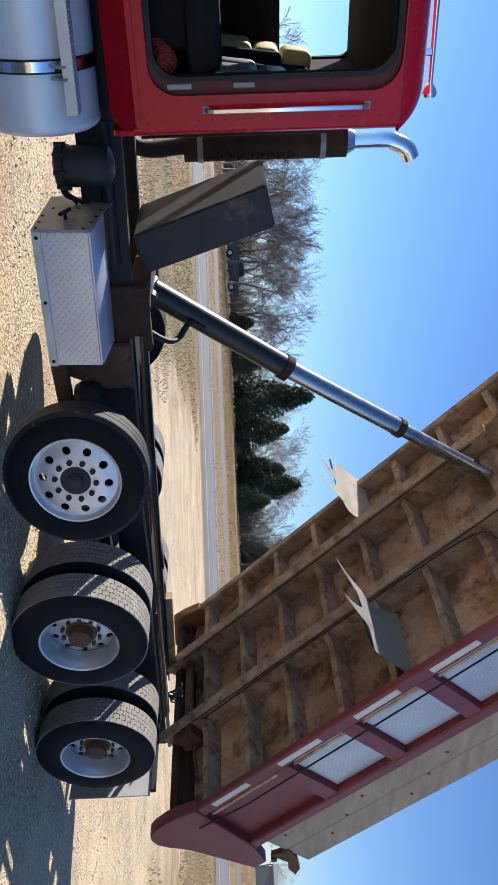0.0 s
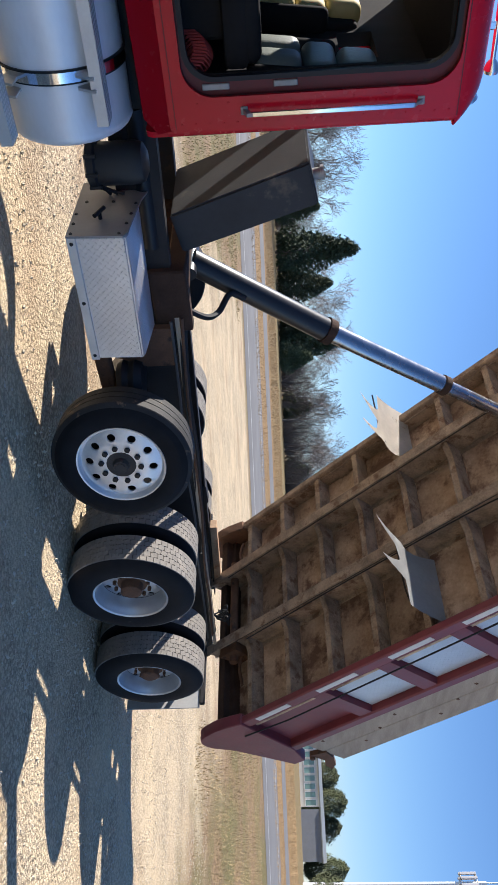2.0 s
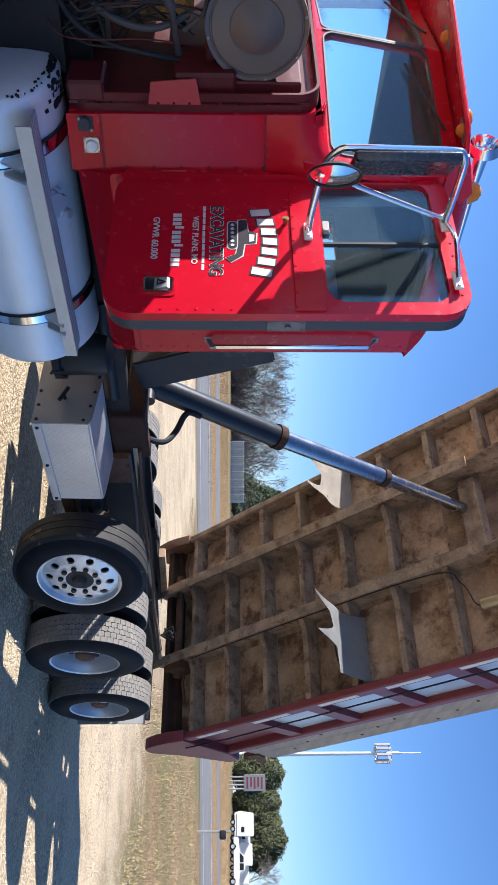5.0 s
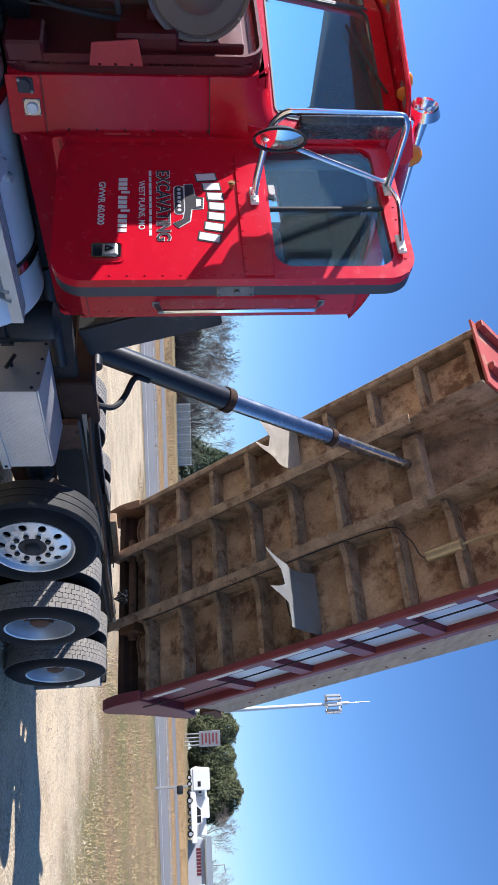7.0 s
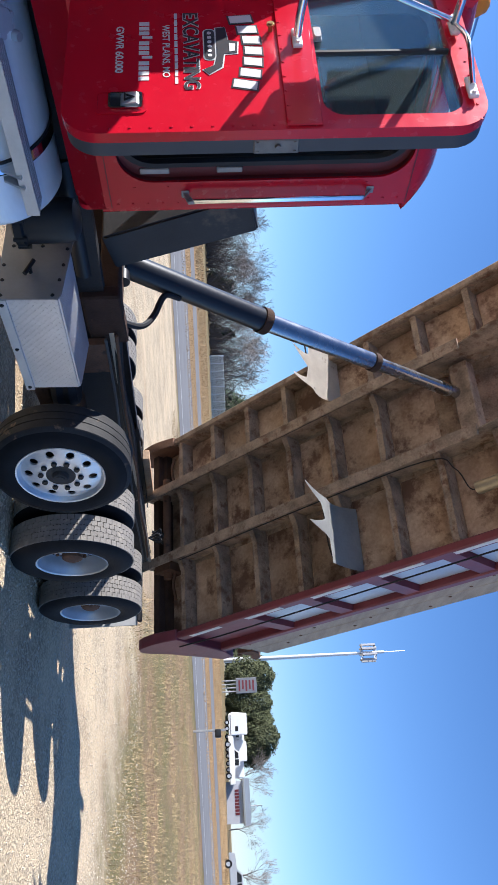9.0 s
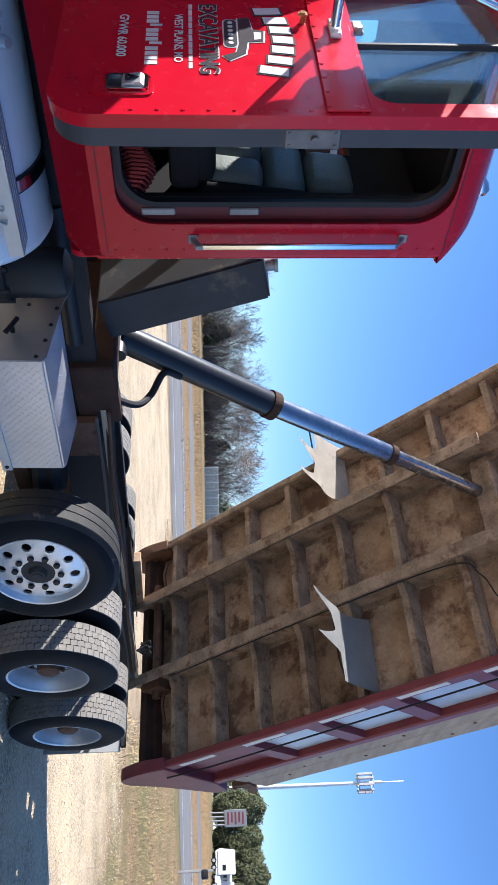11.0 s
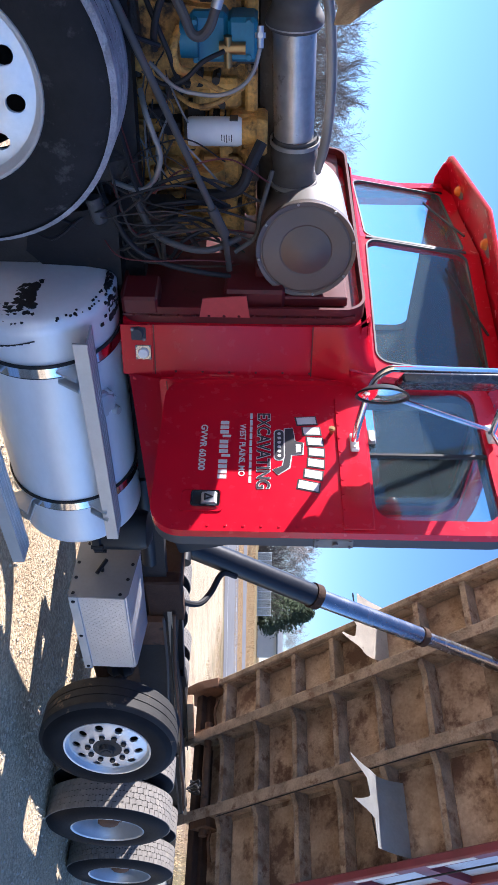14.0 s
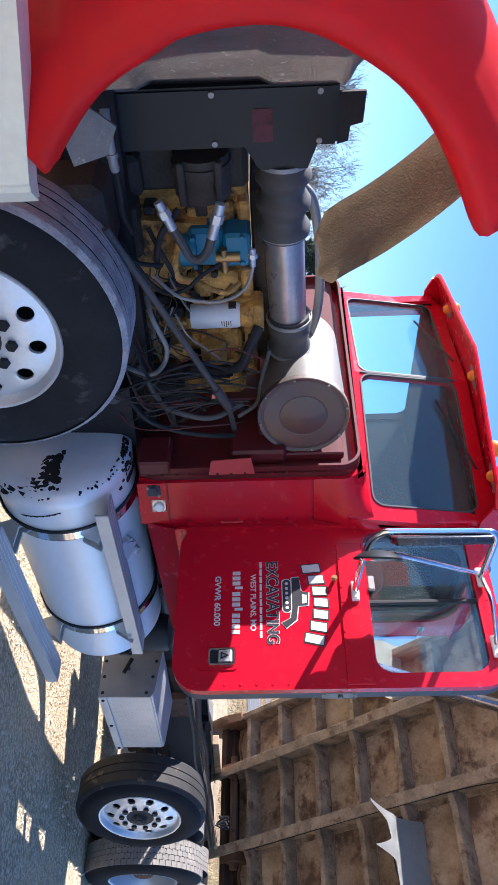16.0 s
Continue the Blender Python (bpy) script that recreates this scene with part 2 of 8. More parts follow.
M_WOOD = mat("weathered_plank", (0.36, 0.31, 0.24), 0.8, var=0.5, scale=2.5, bump=0.3, bscale=30, stretch=(1, 6, 6), tone=(0.2, 0.16, 0.12), wear=((0.20, 0.16, 0.12), 0.2, 4))
M_RUSTWOOD = mat("rusty_wood", (0.42, 0.28, 0.17), 0.85, var=0.7, scale=5, bump=0.5, bscale=40, wear=((0.30, 0.12, 0.05), 0.4, 7))
M_TAPE = mat("white_reflector_tape", (0.66, 0.64, 0.60), 0.5, var=0.25, scale=12, wear=((0.25, 0.15, 0.1), 0.14, 12))
M_FLAP = mat("grey_rubber_sheet", (0.33, 0.33, 0.32), 0.55, var=0.3, scale=4, bump=0.1, wear=((0.2, 0.17, 0.13), 0.16, 5))
M_FLAPEDGE = mat("sunlit_pale_rubber", (0.50, 0.45, 0.38), 0.6, var=0.3, scale=6, wear=((0.25, 0.19, 0.13), 0.22, 7))
M_VINYL = mat("grey_green_vinyl", (0.115, 0.135, 0.115), 0.5, var=0.35, scale=8, bump=0.2)
M_TAN = mat("sunlit_tan_seat", (0.45, 0.36, 0.14), 0.7, var=0.2, scale=8)
M_INTERIOR = mat("dark_interior", (0.019, 0.018, 0.018), 0.85, var=0.4, scale=6, spec=0.08)
M_COIL = mat("red_coil", (0.34, 0.05, 0.045), 0.4, var=0.2)
M_DARKRED = mat("dark_red_wire", (0.12, 0.02, 0.02), 0.5, var=0.3)
M_PALERED = mat("pale_red_plate", (0.48, 0.07, 0.07), 0.6, var=0.3, scale=8)
M_OILTANK = mat("dusty_black_tank", (0.032, 0.034, 0.038), 0.55, var=0.5, scale=3, bump=0.1, wear=((0.13, 0.115, 0.09), 0.26, 3), spec=0.3)
M_MIRRORBACK = mat("dark_mirror_back", (0.05, 0.055, 0.065), 0.25, 0.3, var=0.2)
M_AMBER = mat("amber_lens", (0.75, 0.25, 0.02), 0.2, var=0.15, scale=20)
M_DUST = mat("dusty_liner", (0.235, 0.225, 0.21), 0.9, var=0.5, scale=5, bump=0.3, bscale=120, wear=((0.50, 0.48, 0.44), 0.30, 42))
M_DUSTTAN = mat("muddy_liner", (0.36, 0.295, 0.205), 0.9, var=0.6, scale=4, bump=0.35, bscale=120, tone=(0.20, 0.165, 0.12), wear=((0.46, 0.37, 0.24), 0.30, 22))
M_LETTER = mat("grey_lettering", (0.62, 0.60, 0.58), 0.5, var=0.1)
M_LETTERBLK = mat("black_lettering", (0.03, 0.03, 0.035), 0.4, var=0.1)
M_SEAL = mat("door_seal", (0.05, 0.055, 0.065), 0.55, var=0.3)
M_GLASS = glass_mat("window_glass", (0.80, 0.92, 0.95), 0.035)
M_GLASSTINT = glass_mat("windscreen_glass", (0.78, 0.93, 0.94), 0.045)
M_THICKET = mat("thicket_twigs", (0.12, 0.10, 0.085), 0.95, var=0.4, scale=0.4)
M_CUTOUTSHADE = mat("cutout_shade_grey", (0.15, 0.14, 0.125), 0.5, var=0.3, scale=8)
M_BRASS = mat("brass", (0.36, 0.24, 0.10), 0.35, 0.8, var=0.3, scale=15)
M_COPPER = mat("gold_grey_canister", (0.42, 0.36, 0.24), 0.4, 0.6, var=0.35, scale=12)

nt = M_FIBRE.node_tree
tl = nt.nodes.new("ShaderNodeBsdfTranslucent")
tl.inputs[0].default_value = (0.95, 0.10, 0.08, 1)
mxs = nt.nodes.new("ShaderNodeMixShader")
mxs.inputs[0].default_value = 0.55
nt.links.new(nt.nodes["Principled BSDF"].outputs[0], mxs.inputs[1])
nt.links.new(tl.outputs[0], mxs.inputs[2])
nt.links.new(mxs.outputs[0], nt.nodes["Material Output"].inputs["Surface"])

# ---------- mesh helpers ----------
def frame_to(p0, p1):
    d = Vector(p1) - Vector(p0)
    return Matrix.Translation(p0) @ d.to_track_quat('Z', 'Y').to_matrix().to_4x4(), d.length


def add_box(bm, lo, hi, bev=0.0, m=None, seg=1):
    lo, hi = Vector(lo), Vector(hi)
    mm = Matrix.Translation((lo + hi) / 2) @ Matrix.Diagonal((*(abs(a) for a in hi - lo), 1))
    vs = bmesh.ops.create_cube(bm, size=1, matrix=mm)["verts"]
    if bev:
        es = list({e for v in vs for e in v.link_edges})
        r = bmesh.ops.bevel(bm, geom=es, offset=bev, segments=seg, profile=0.5, affect='EDGES', clamp_overlap=True)
        vs = list({v for f in r["faces"] for v in f.verts} | {v for v in vs if v.is_valid})
    if m is not None:
        bmesh.ops.transform(bm, matrix=m, verts=vs)
    return bm


def add_cyl(bm, p0, p1, r0, r1=None, seg=18, caps=True):
    m, h = frame_to(p0, p1)
    bmesh.ops.create_cone(bm, cap_ends=caps, segments=seg, radius1=r0, radius2=r0 if r1 is None else r1, depth=h, matrix=m @ Matrix.Translation((0, 0, h / 2)))
    return bm


def add_tube(bm, pts, r, seg=8, closed=False):
    pts = [Vector(p) for p in pts]
    n = len(pts)
    rings, side = [], None
    for i, p in enumerate(pts):
        a, b = (pts[i - 1], pts[(i + 1) % n]) if closed else (pts[max(i - 1, 0)], pts[min(i + 1, n - 1)])
        d = (b - a).normalized()
        if side is None:
            side = d.orthogonal().normalized()
        side = (side - d * side.dot(d)).normalized()
        up = d.cross(side)
        rings.append([bm.verts.new(p + r * (math.cos(6.28319 * k / seg) * side + math.sin(6.28319 * k / seg) * up)) for k in range(seg)])
    for i in range(n if closed else n - 1):
        a, b = rings[i], rings[(i + 1) % n]
        for k in range(seg):
            bm.faces.new((a[k], a[(k + 1) % seg], b[(k + 1) % seg], b[k]))
    if not closed:
        bm.faces.new(rings[0][::-1])
        bm.faces.new(rings[-1])
    return bm


def bend(pts, n=8):
    """A smooth line through the points."""
    pts = [Vector(p) for p in pts]
    q = [2 * pts[0] - pts[1], *pts, 2 * pts[-1] - pts[-2]]
    out = []
    for i in range(1, len(q) - 2):
        for k in range(n):
            t = k / n
            a, b, c, d = q[i - 1:i + 3]
            out.append(0.5 * (2 * b + (c - a) * t + (2 * a - 5 * b + 4 * c - d) * t * t + (3 * b - a - 3 * c + d) * t ** 3))
    return out + [pts[-1]]


def add_lathe(bm, prof, m, seg=32, close=False):
    """Turns the profile of (radius, height) round local z."""
    rings = []
    for r, z in prof:
        rings.append([bm.verts.new(m @ Vector((r * math.cos(6.283185 * k / seg), r * math.sin(6.283185 * k / seg), z))) for k in range(seg)])
    for a, b in zip(rings, rings[1:] + (rings[:1] if close else [])):
        for k in range(seg):
            bm.faces.new((a[k], a[(k + 1) % seg], b[(k + 1) % seg], b[k]))
    if not close:
        for ring, (r, z) in ((rings[0], prof[0]), (rings[-1], prof[-1])):
            if r < 0.03:
                bm.faces.new(ring)
    return bm


def add_prism(bm, poly, axis, a0, a1, m=None):
    """A polygon pushed along an axis. Its points are the other two coordinates in order."""
    def put(p, a):
        v = {'x': (a, *p), 'y': (p[0], a, p[1]), 'z': (*p, a)}[axis]
        return Vector(v) if m is None else m @ Vector(v)
    va, vb = [bm.verts.new(put(p, a0)) for p in poly], [bm.verts.new(put(p, a1)) for p in poly]
    bm.faces.new(va)
    bm.faces.new(vb[::-1])
    for i in range(len(poly)):
        j = (i + 1) % len(poly)
        bm.faces.new((va[i], vb[i], vb[j], va[j]))
    return bm


def rounded(x0, z0, x1, z1, r, n=6):
    pts = []
    for cx, cz, a in ((x1 - r, z1 - r, 0), (x0 + r, z1 - r, 90), (x0 + r, z0 + r, 180), (x1 - r, z0 + r, 270)):
        for k in range(n):
            t = radians(a + 90 * k / (n - 1))
            pts.append((cx + r * math.cos(t), cz + r * math.sin(t)))
    return pts


def add_ring(bm, outer, inner, axis, a0, a1, m=None):
    """A panel with one opening; both loops have the same count of points."""
    def put(p, a):
        v = {'x': (a, *p), 'y': (p[0], a, p[1]), 'z': (*p, a)}[axis]
        return Vector(v) if m is None else m @ Vector(v)
    loops = [[bm.verts.new(put(p, a)) for p in pts] for a in (a0, a1) for pts in (outer, inner)]
    n = len(outer)
    for i in range(n):
        j = (i + 1) % n
        for a, b in ((0, 1), (1, 3), (3, 2), (2, 0)):
            bm.faces.new((loops[a][i], loops[a][j], loops[b][j], loops[b][i]))
    return bm


def part(name, bm, material, parent=None, label="", smooth=34, m=None):
    if m is not None:
        bmesh.ops.transform(bm, matrix=m, verts=bm.verts)
    bmesh.ops.recalc_face_normals(bm, faces=bm.faces)
    me = bpy.data.meshes.new(name)
    bm.to_mesh(me)
    bm.free()
    me.materials.append(material)
    if smooth:
        me.shade_smooth()
        me.set_sharp_from_angle(angle=radians(smooth))
    ob = new(name, me)
    if parent is not None:
        ob.parent = parent
        root = parent
        while root.parent is not None:
            root = root.parent
        if parent is root:
            ob.matrix_parent_inverse = root.matrix_basis.inverted()
    if label:
        ob["label"] = label
    return ob


def B():
    return bmesh.new()


def pieces(name, bm, material, parent, label="", m=None):
    """Links each loose piece of a bmesh as a part of its own."""
    bm.verts.ensure_lookup_table()
    left, out = set(bm.verts), []
    while left:
        seed = next(v for v in bm.verts if v in left)
        group, stack = {seed}, [seed]
        while stack:
            for e in stack.pop().link_edges:
                for w in e.verts:
                    if w not in group:
                        group.add(w)
                        stack.append(w)
        left -= group
        nb, mp = bmesh.new(), {}
        for v in bm.verts:
            if v in group:
                mp[v] = nb.verts.new(v.co)
        for f in bm.faces:
            if f.verts[0] in group:
                nb.faces.new([mp[v] for v in f.verts])
        out.append(part(name, nb, material, parent, label, m=m))
    bm.free()
    return out


def stuff(ob):
    ob["kind"] = "stuff"
    return ob


def thing(name, place, label, category, group="", kind=""):
    e = new(name)
    e.empty_display_size = 0.2
    e.location = place
    return tagged(e, label, category, group, kind)


# ---------- ground ----------
def smooth01(a, b, x):
    t = min(1.0, max(0.0, (x - a) / (b - a)))
    return t * t * (3 - 2 * t)


ROAD_NEAR, ROAD_FAR, LANE2_A, LANE2_B = 27.6, 38.5, 43.0, 46.5


def profile(s):
    """Height of the land by its distance s towards the road and beyond."""
    pts = ((-400, 0.3), (-20, 0.25), (0, 0.05), (10, -0.12), (27.6, 0.22), (28.4, 0.32), (37.5, 0.48), (38.5, 0.55), (40.5, 0.62), (48, 1.0), (66, 1.55), (120, 2.2), (3000, 6))
    for (a, za), (b, zb) in zip(pts, pts[1:]):
        if s <= b:
            return za + (zb - za) * max(0.0, (s - a)) / (b - a)
    return pts[-1][1]


def ground_z(x, y):
    s = (x + y) * 0.70711
    local = 0.018 - 0.05 * max(-9.0, min(6.0, x))
    w = smooth01(4.0, 15.0, s) if s > 0 else smooth01(-12.0, -40.0, s)
    return local * (1 - w) + profile(s) * w

def ground_material():
    m = bpy.data.materials.new("gravel_and_grass")
    m.use_nodes = True
    nt = m.node_tree
    n, l = nt.nodes, nt.links
    b = n["Principled BSDF"]
    b.inputs["Roughness"].default_value = 0.95
    tc = n.new("ShaderNodeTexCoord")
    sp = n.new("ShaderNodeSeparateXYZ")
    l.new(tc.outputs["Object"], sp.inputs[0])

    def op(kind, a, c=None, d=None):
        o = n.new("ShaderNodeMath")
        o.operation = kind
        for i, v in enumerate((a, c, d)):
            if v is None:
                continue
            if isinstance(v, (int, float)):
                o.inputs[i].default_value = v
            else:
                l.new(v, o.inputs[i])
        return o.outputs[0]

    def noise_of(scale, detail=6, rough=0.6):
        t = n.new("ShaderNodeTexNoise")
        t.inputs["Scale"].default_value, t.inputs["Detail"].default_value, t.inputs["Roughness"].default_value = scale, detail, rough
        l.new(tc.outputs["Object"], t.inputs["Vector"])
        return t.outputs["Fac"]

    def rng(v, a, c, lo=0.0, hi=1.0):
        t = n.new("ShaderNodeMapRange")
        t.interpolation_type = 'SMOOTHSTEP'
        for k, x in (("From Min", a), ("From Max", c), ("To Min", lo), ("To Max", hi)):
            t.inputs[k].default_value = x
        l.new(v, t.inputs["Value"])
        return t.outputs[0]

    def mixc(f, a, c):
        t = n.new("ShaderNodeMix")
        t.data_type = 'RGBA'
        for k, x in (("Factor", f), ("A", a), ("B", c)):
            if isinstance(x, tuple):
                t.inputs[k].default_value = (*x, 1)
            else:
                l.new(x, t.inputs[k])
        return t.outputs["Result"]
    s = op('MULTIPLY', op('ADD', sp.outputs[0], sp.outputs[1]), 0.70711)
    u = op('MULTIPLY', op('SUBTRACT', sp.outputs[0], sp.outputs[1]), 0.70711)
    wob = op('MULTIPLY', op('SUBTRACT', noise_of(0.5, 7, 0.65), 0.5), 6.0)
    su = op('ADD', s, wob)
    uu = op('ADD', u, wob)
    # gravel: stones of several sizes over pale dust
    vor = n.new("ShaderNodeTexVoronoi")
    vor.inputs["Scale"].default_value = 34
    l.new(tc.outputs["Object"], vor.inputs["Vector"])
    vor2 = n.new("ShaderNodeTexVoronoi")
    vor2.inputs["Scale"].default_value = 110
    l.new(tc.outputs["Object"], vor2.inputs["Vector"])
    stone = mixc(rng(vor.outputs["Distance"], 0.30, 0.66), (0.72, 0.645, 0.48), (0.36, 0.305, 0.22))
    sv = n.new("ShaderNodeSeparateColor")
    l.new(vor.outputs["Color"], sv.inputs[0])
    stone = mixc(rng(sv.outputs[0], 0.55, 0.95, 0.0, 0.55), stone, (0.80, 0.73, 0.59))
    stone = mixc(rng(sv.outputs[1], 0.7, 0.95, 0.0, 0.5), stone, (0.17, 0.145, 0.12))
    gravel = mixc(rng(noise_of(0.8, 8), 0.35, 0.7, 0.0, 0.65), stone, (0.80, 0.69, 0.50))
    tr = n.new("ShaderNodeCombineXYZ")
    l.new(op('MULTIPLY', op('ADD', s, op('MULTIPLY', wob, 0.12)), 0.85), tr.inputs[0])
    l.new(op('MULTIPLY', u, 0.22), tr.inputs[1])
    tn = n.new("ShaderNodeTexNoise")
    tn.inputs["Scale"].default_value, tn.inputs["Detail"].default_value = 1.0, 7
    l.new(tr.outputs[0], tn.inputs["Vector"])
    gravel = mixc(rng(tn.outputs["Fac"], 0.50, 0.72, 0.0, 0.55), gravel, (0.38, 0.265, 0.16))
    gravel = mixc(rng(noise_of(4.5, 8), 0.55, 0.75, 0.0, 0.5), gravel, (0.33, 0.255, 0.17))
    gravel = mixc(rng(noise_of(26, 4, 0.7), 0.56, 0.70, 0.0, 0.55), gravel, (0.24, 0.20, 0.155))
    straw = mixc(rng(noise_of(9, 8), 0.35, 0.65), (0.19, 0.125, 0.065), (0.37, 0.27, 0.15))
    green = mixc(rng(noise_of(11, 8), 0.35, 0.65), (0.13, 0.13, 0.04), (0.22, 0.20, 0.075))
    grass = mixc(rng(noise_of(0.30, 7), 0.42, 0.58, 0.0, 0.9), straw, green)
    grass = mixc(rng(tn.outputs["Fac"], 0.48, 0.68, 0.0, 0.6), grass, (0.23, 0.165, 0.10))
    far = mixc(rng(noise_of(5, 8), 0.3, 0.7), (0.24, 0.155, 0.065), (0.38, 0.27, 0.13))
    verge = op('MAXIMUM', op('MULTIPLY', rng(su, 2.5, 5.5), rng(uu, 5.6, 9.0)), op('MULTIPLY', rng(su, 8.0, 11.5), rng(uu, -3.2, -6.2)))
    verge = op('MAXIMUM', verge, rng(s, 26.0, 27.2, 0.0, 0.8))
    col = mixc(verge, gravel, grass)
    col = mixc(rng(s, 38.2, 38.8), col, far)
    pale = op('MULTIPLY', rng(op('ADD', s, op('MULTIPLY', wob, 0.15)), 47, 52), rng(s, 250, 120))
    col = mixc(op('MULTIPLY', pale, 0.5), col, (0.15, 0.15, 0.06))
    tint = n.new("ShaderNodeMix")
    tint.data_type, tint.blend_type = 'RGBA', 'MULTIPLY'
    tint.inputs["Factor"].default_value, tint.inputs["B"].default_value = 1.0, (0.88, 0.795, 0.675, 1)
    l.new(col, tint.inputs["A"])
    l.new(tint.outputs["Result"], b.inputs["Base Color"])
    h = op('ADD', op('MULTIPLY', op('SUBTRACT', 1.0, vor.outputs["Distance"]), 0.7), op('MULTIPLY', op('SUBTRACT', 1.0, vor2.outputs["Distance"]), 0.35))
    h = op('ADD', h, op('MULTIPLY', noise_of(7, 8), 1.2))
    bp = n.new("ShaderNodeBump")
    bp.inputs["Strength"].default_value, bp.inputs["Distance"].default_value = 0.9, 0.020
    l.new(h, bp.inputs["Height"])
    l.new(bp.outputs[0], b.inputs["Normal"])
    return m


def st(s, t):
    return (s + t) * 0.70711, (s - t) * 0.70711


def spaced(stops):
    out = []
    for (a, step), (b, _) in zip(stops, stops[1:]):
        k = max(1, round((b - a) / step))
        out += [a + (b - a) * i / k for i in range(k)]
    return out + [stops[-1][0]]


S_LINES = spaced([(-2500, 600), (-100, 20), (-20, 2), (-12, 0.6), (15, 1.5), (27.6, 0.8), (28.4, 4.3), (37.5, 1.0), (38.5, 2.25), (43.0, 1.75), (46.5, 1.5), (48, 6), (66, 18), (120, 80), (600, 480), (3000, 1)])
T_LINES = spaced([(-2500, 600), (-200, 40), (-40, 4), (-12, 0.6), (12, 2.5), (60, 20), (200, 500), (2500, 1)])


def strip(name, material, s0, s1, lift, label, category):
    bm = B()
    ss = [s for s in S_LINES if s0 - 1e-6 <= s <= s1 + 1e-6]
    rows = []
    for s in ss:
        row = []
        for t in T_LINES:
            x, y = st(s, t)
            z = ground_z(x, y) + lift
            if lift == 0 and s < 20 and abs(t) < 20:
                z += 0.035 * (noise.noise(Vector((x * 0.5, y * 0.5, 0))) + 0.5 * noise.noise(Vector((x * 1.7, y * 1.7, 3))))
            row.append(bm.verts.new((x, y, z)))
        rows.append(row)
    for a, b in zip(rows, rows[1:]):
        for i in range(len(a) - 1):
            bm.faces.new((a[i], a[i + 1], b[i + 1], b[i]))
    return tagged(part(name, bm, material, smooth=60), label, category, kind="structure")


M_ROAD = mat("worn_asphalt", (0.17, 0.165, 0.16), 0.85, var=0.3, scale=0.6, bump=0.2, bscale=70)
M_LINE = mat("road_line_paint", (0.55, 0.55, 0.52), 0.7, var=0.3, scale=2)
strip("ground", ground_material(), -2500, 3000, 0.0, "pale gravel lot running into dry winter grass", "ground")
strip("road", M_ROAD, ROAD_NEAR, ROAD_FAR, 0.012, "grey asphalt two-lane road past the lot", "road")
strip("road_frontage", M_ROAD, LANE2_A, LANE2_B, 0.012, "narrow grey asphalt lane between dry grass", "road")
for k, (s0, w) in enumerate(((28.5, 0.15), (37.4, 0.15))):
    bm = B()
    for i in range(len(T_LINES) - 1):
        t0, t1 = T_LINES[i], T_LINES[i + 1]
        if t0 < -200 or t1 > 200:
            continue
        q = []
        for s, t in ((s0, t0), (s0, t1), (s0 + w, t1), (s0 + w, t0)):
            x, y = st(s, t)
            q.append(bm.verts.new((x, y, ground_z(x, y) + 0.020)))
        bm.faces.new(q)
    tagged(part("road_line", bm, M_LINE), "white painted edge line on the asphalt road", "road line", kind="structure")

# ---------- the dump truck ----------
CY = 1.14           # the truck's middle line
truck = thing("dump_truck", (0, CY, 0), "red conventional dump truck with raised bed and hood tilted open", "truck")


def tyre_mesh(R, W, rim, lugs):
    """One tyre, its outer face at local z = 0 and its body behind it."""
    bm = B()
    I = Matrix()
    sh = R - 0.028
    prof = [(rim, -0.012), (rim + 0.012, 0.002), (rim + 0.05, 0.012), (rim + 0.105, 0.014), (sh - 0.03, 0.004), (sh - 0.004, -0.012), (R - 0.006, -0.030)]
    back = [(r, -W - z) for r, z in prof[::-1]]
    grooves = []
    if not lugs:
        for g in (0.25, 0.42, 0.58, 0.75):
            z = -0.03 - (W - 0.06) * g
            grooves += [(R, z + 0.006), (R - 0.012, z + 0.005), (R - 0.012, z - 0.005), (R, z - 0.006)]
    else:
        grooves = [(R - 0.012, -0.035), (R - 0.012, -W + 0.035)]
    add_lathe(bm, prof + grooves + back, I, 56, close=True)
    return bm


def tread_mesh(R, W):
    """The rows of tread blocks of a drive tyre."""
    bm = B()
    n = 60
    rows = 5
    step = (W - 0.05) / rows
    for r in range(rows):
        for k in range(n):
            a = 6.283185 * (k + 0.5 * (r % 2)) / n
            skew = (0.07 if r % 2 else -0.07) if 0 < r < rows - 1 else 0.0
            m = Matrix.Rotation(a, 4, 'Z') @ Matrix.Translation((R - 0.008, 0, -0.025 - step * (r + 0.5))) @ Matrix.Rotation(skew * 3, 4, 'X')
            hw = step * (0.472 if 0 < r < rows - 1 else 0.49)
            hl = math.pi * R / n * 0.94
            vs = [m @ Vector(v) for v in ((-0.012, -hl, -hw), (-0.012, hl, -hw), (-0.012, hl, hw), (-0.012, -hl, hw), (0.004, -hl * 0.97, -hw * 0.96), (0.004, hl * 0.97, -hw * 0.96), (0.004, hl * 0.97, hw * 0.96), (0.004, -hl * 0.97, hw * 0.96))]
            v = [bm.verts.new(p) for p in vs]
            for f in ((4, 5, 6, 7), (0, 1, 5, 4), (1, 2, 6, 5), (2, 3, 7, 6), (3, 0, 4, 7)):
                bm.faces.new([v[i] for i in f])
    return bm


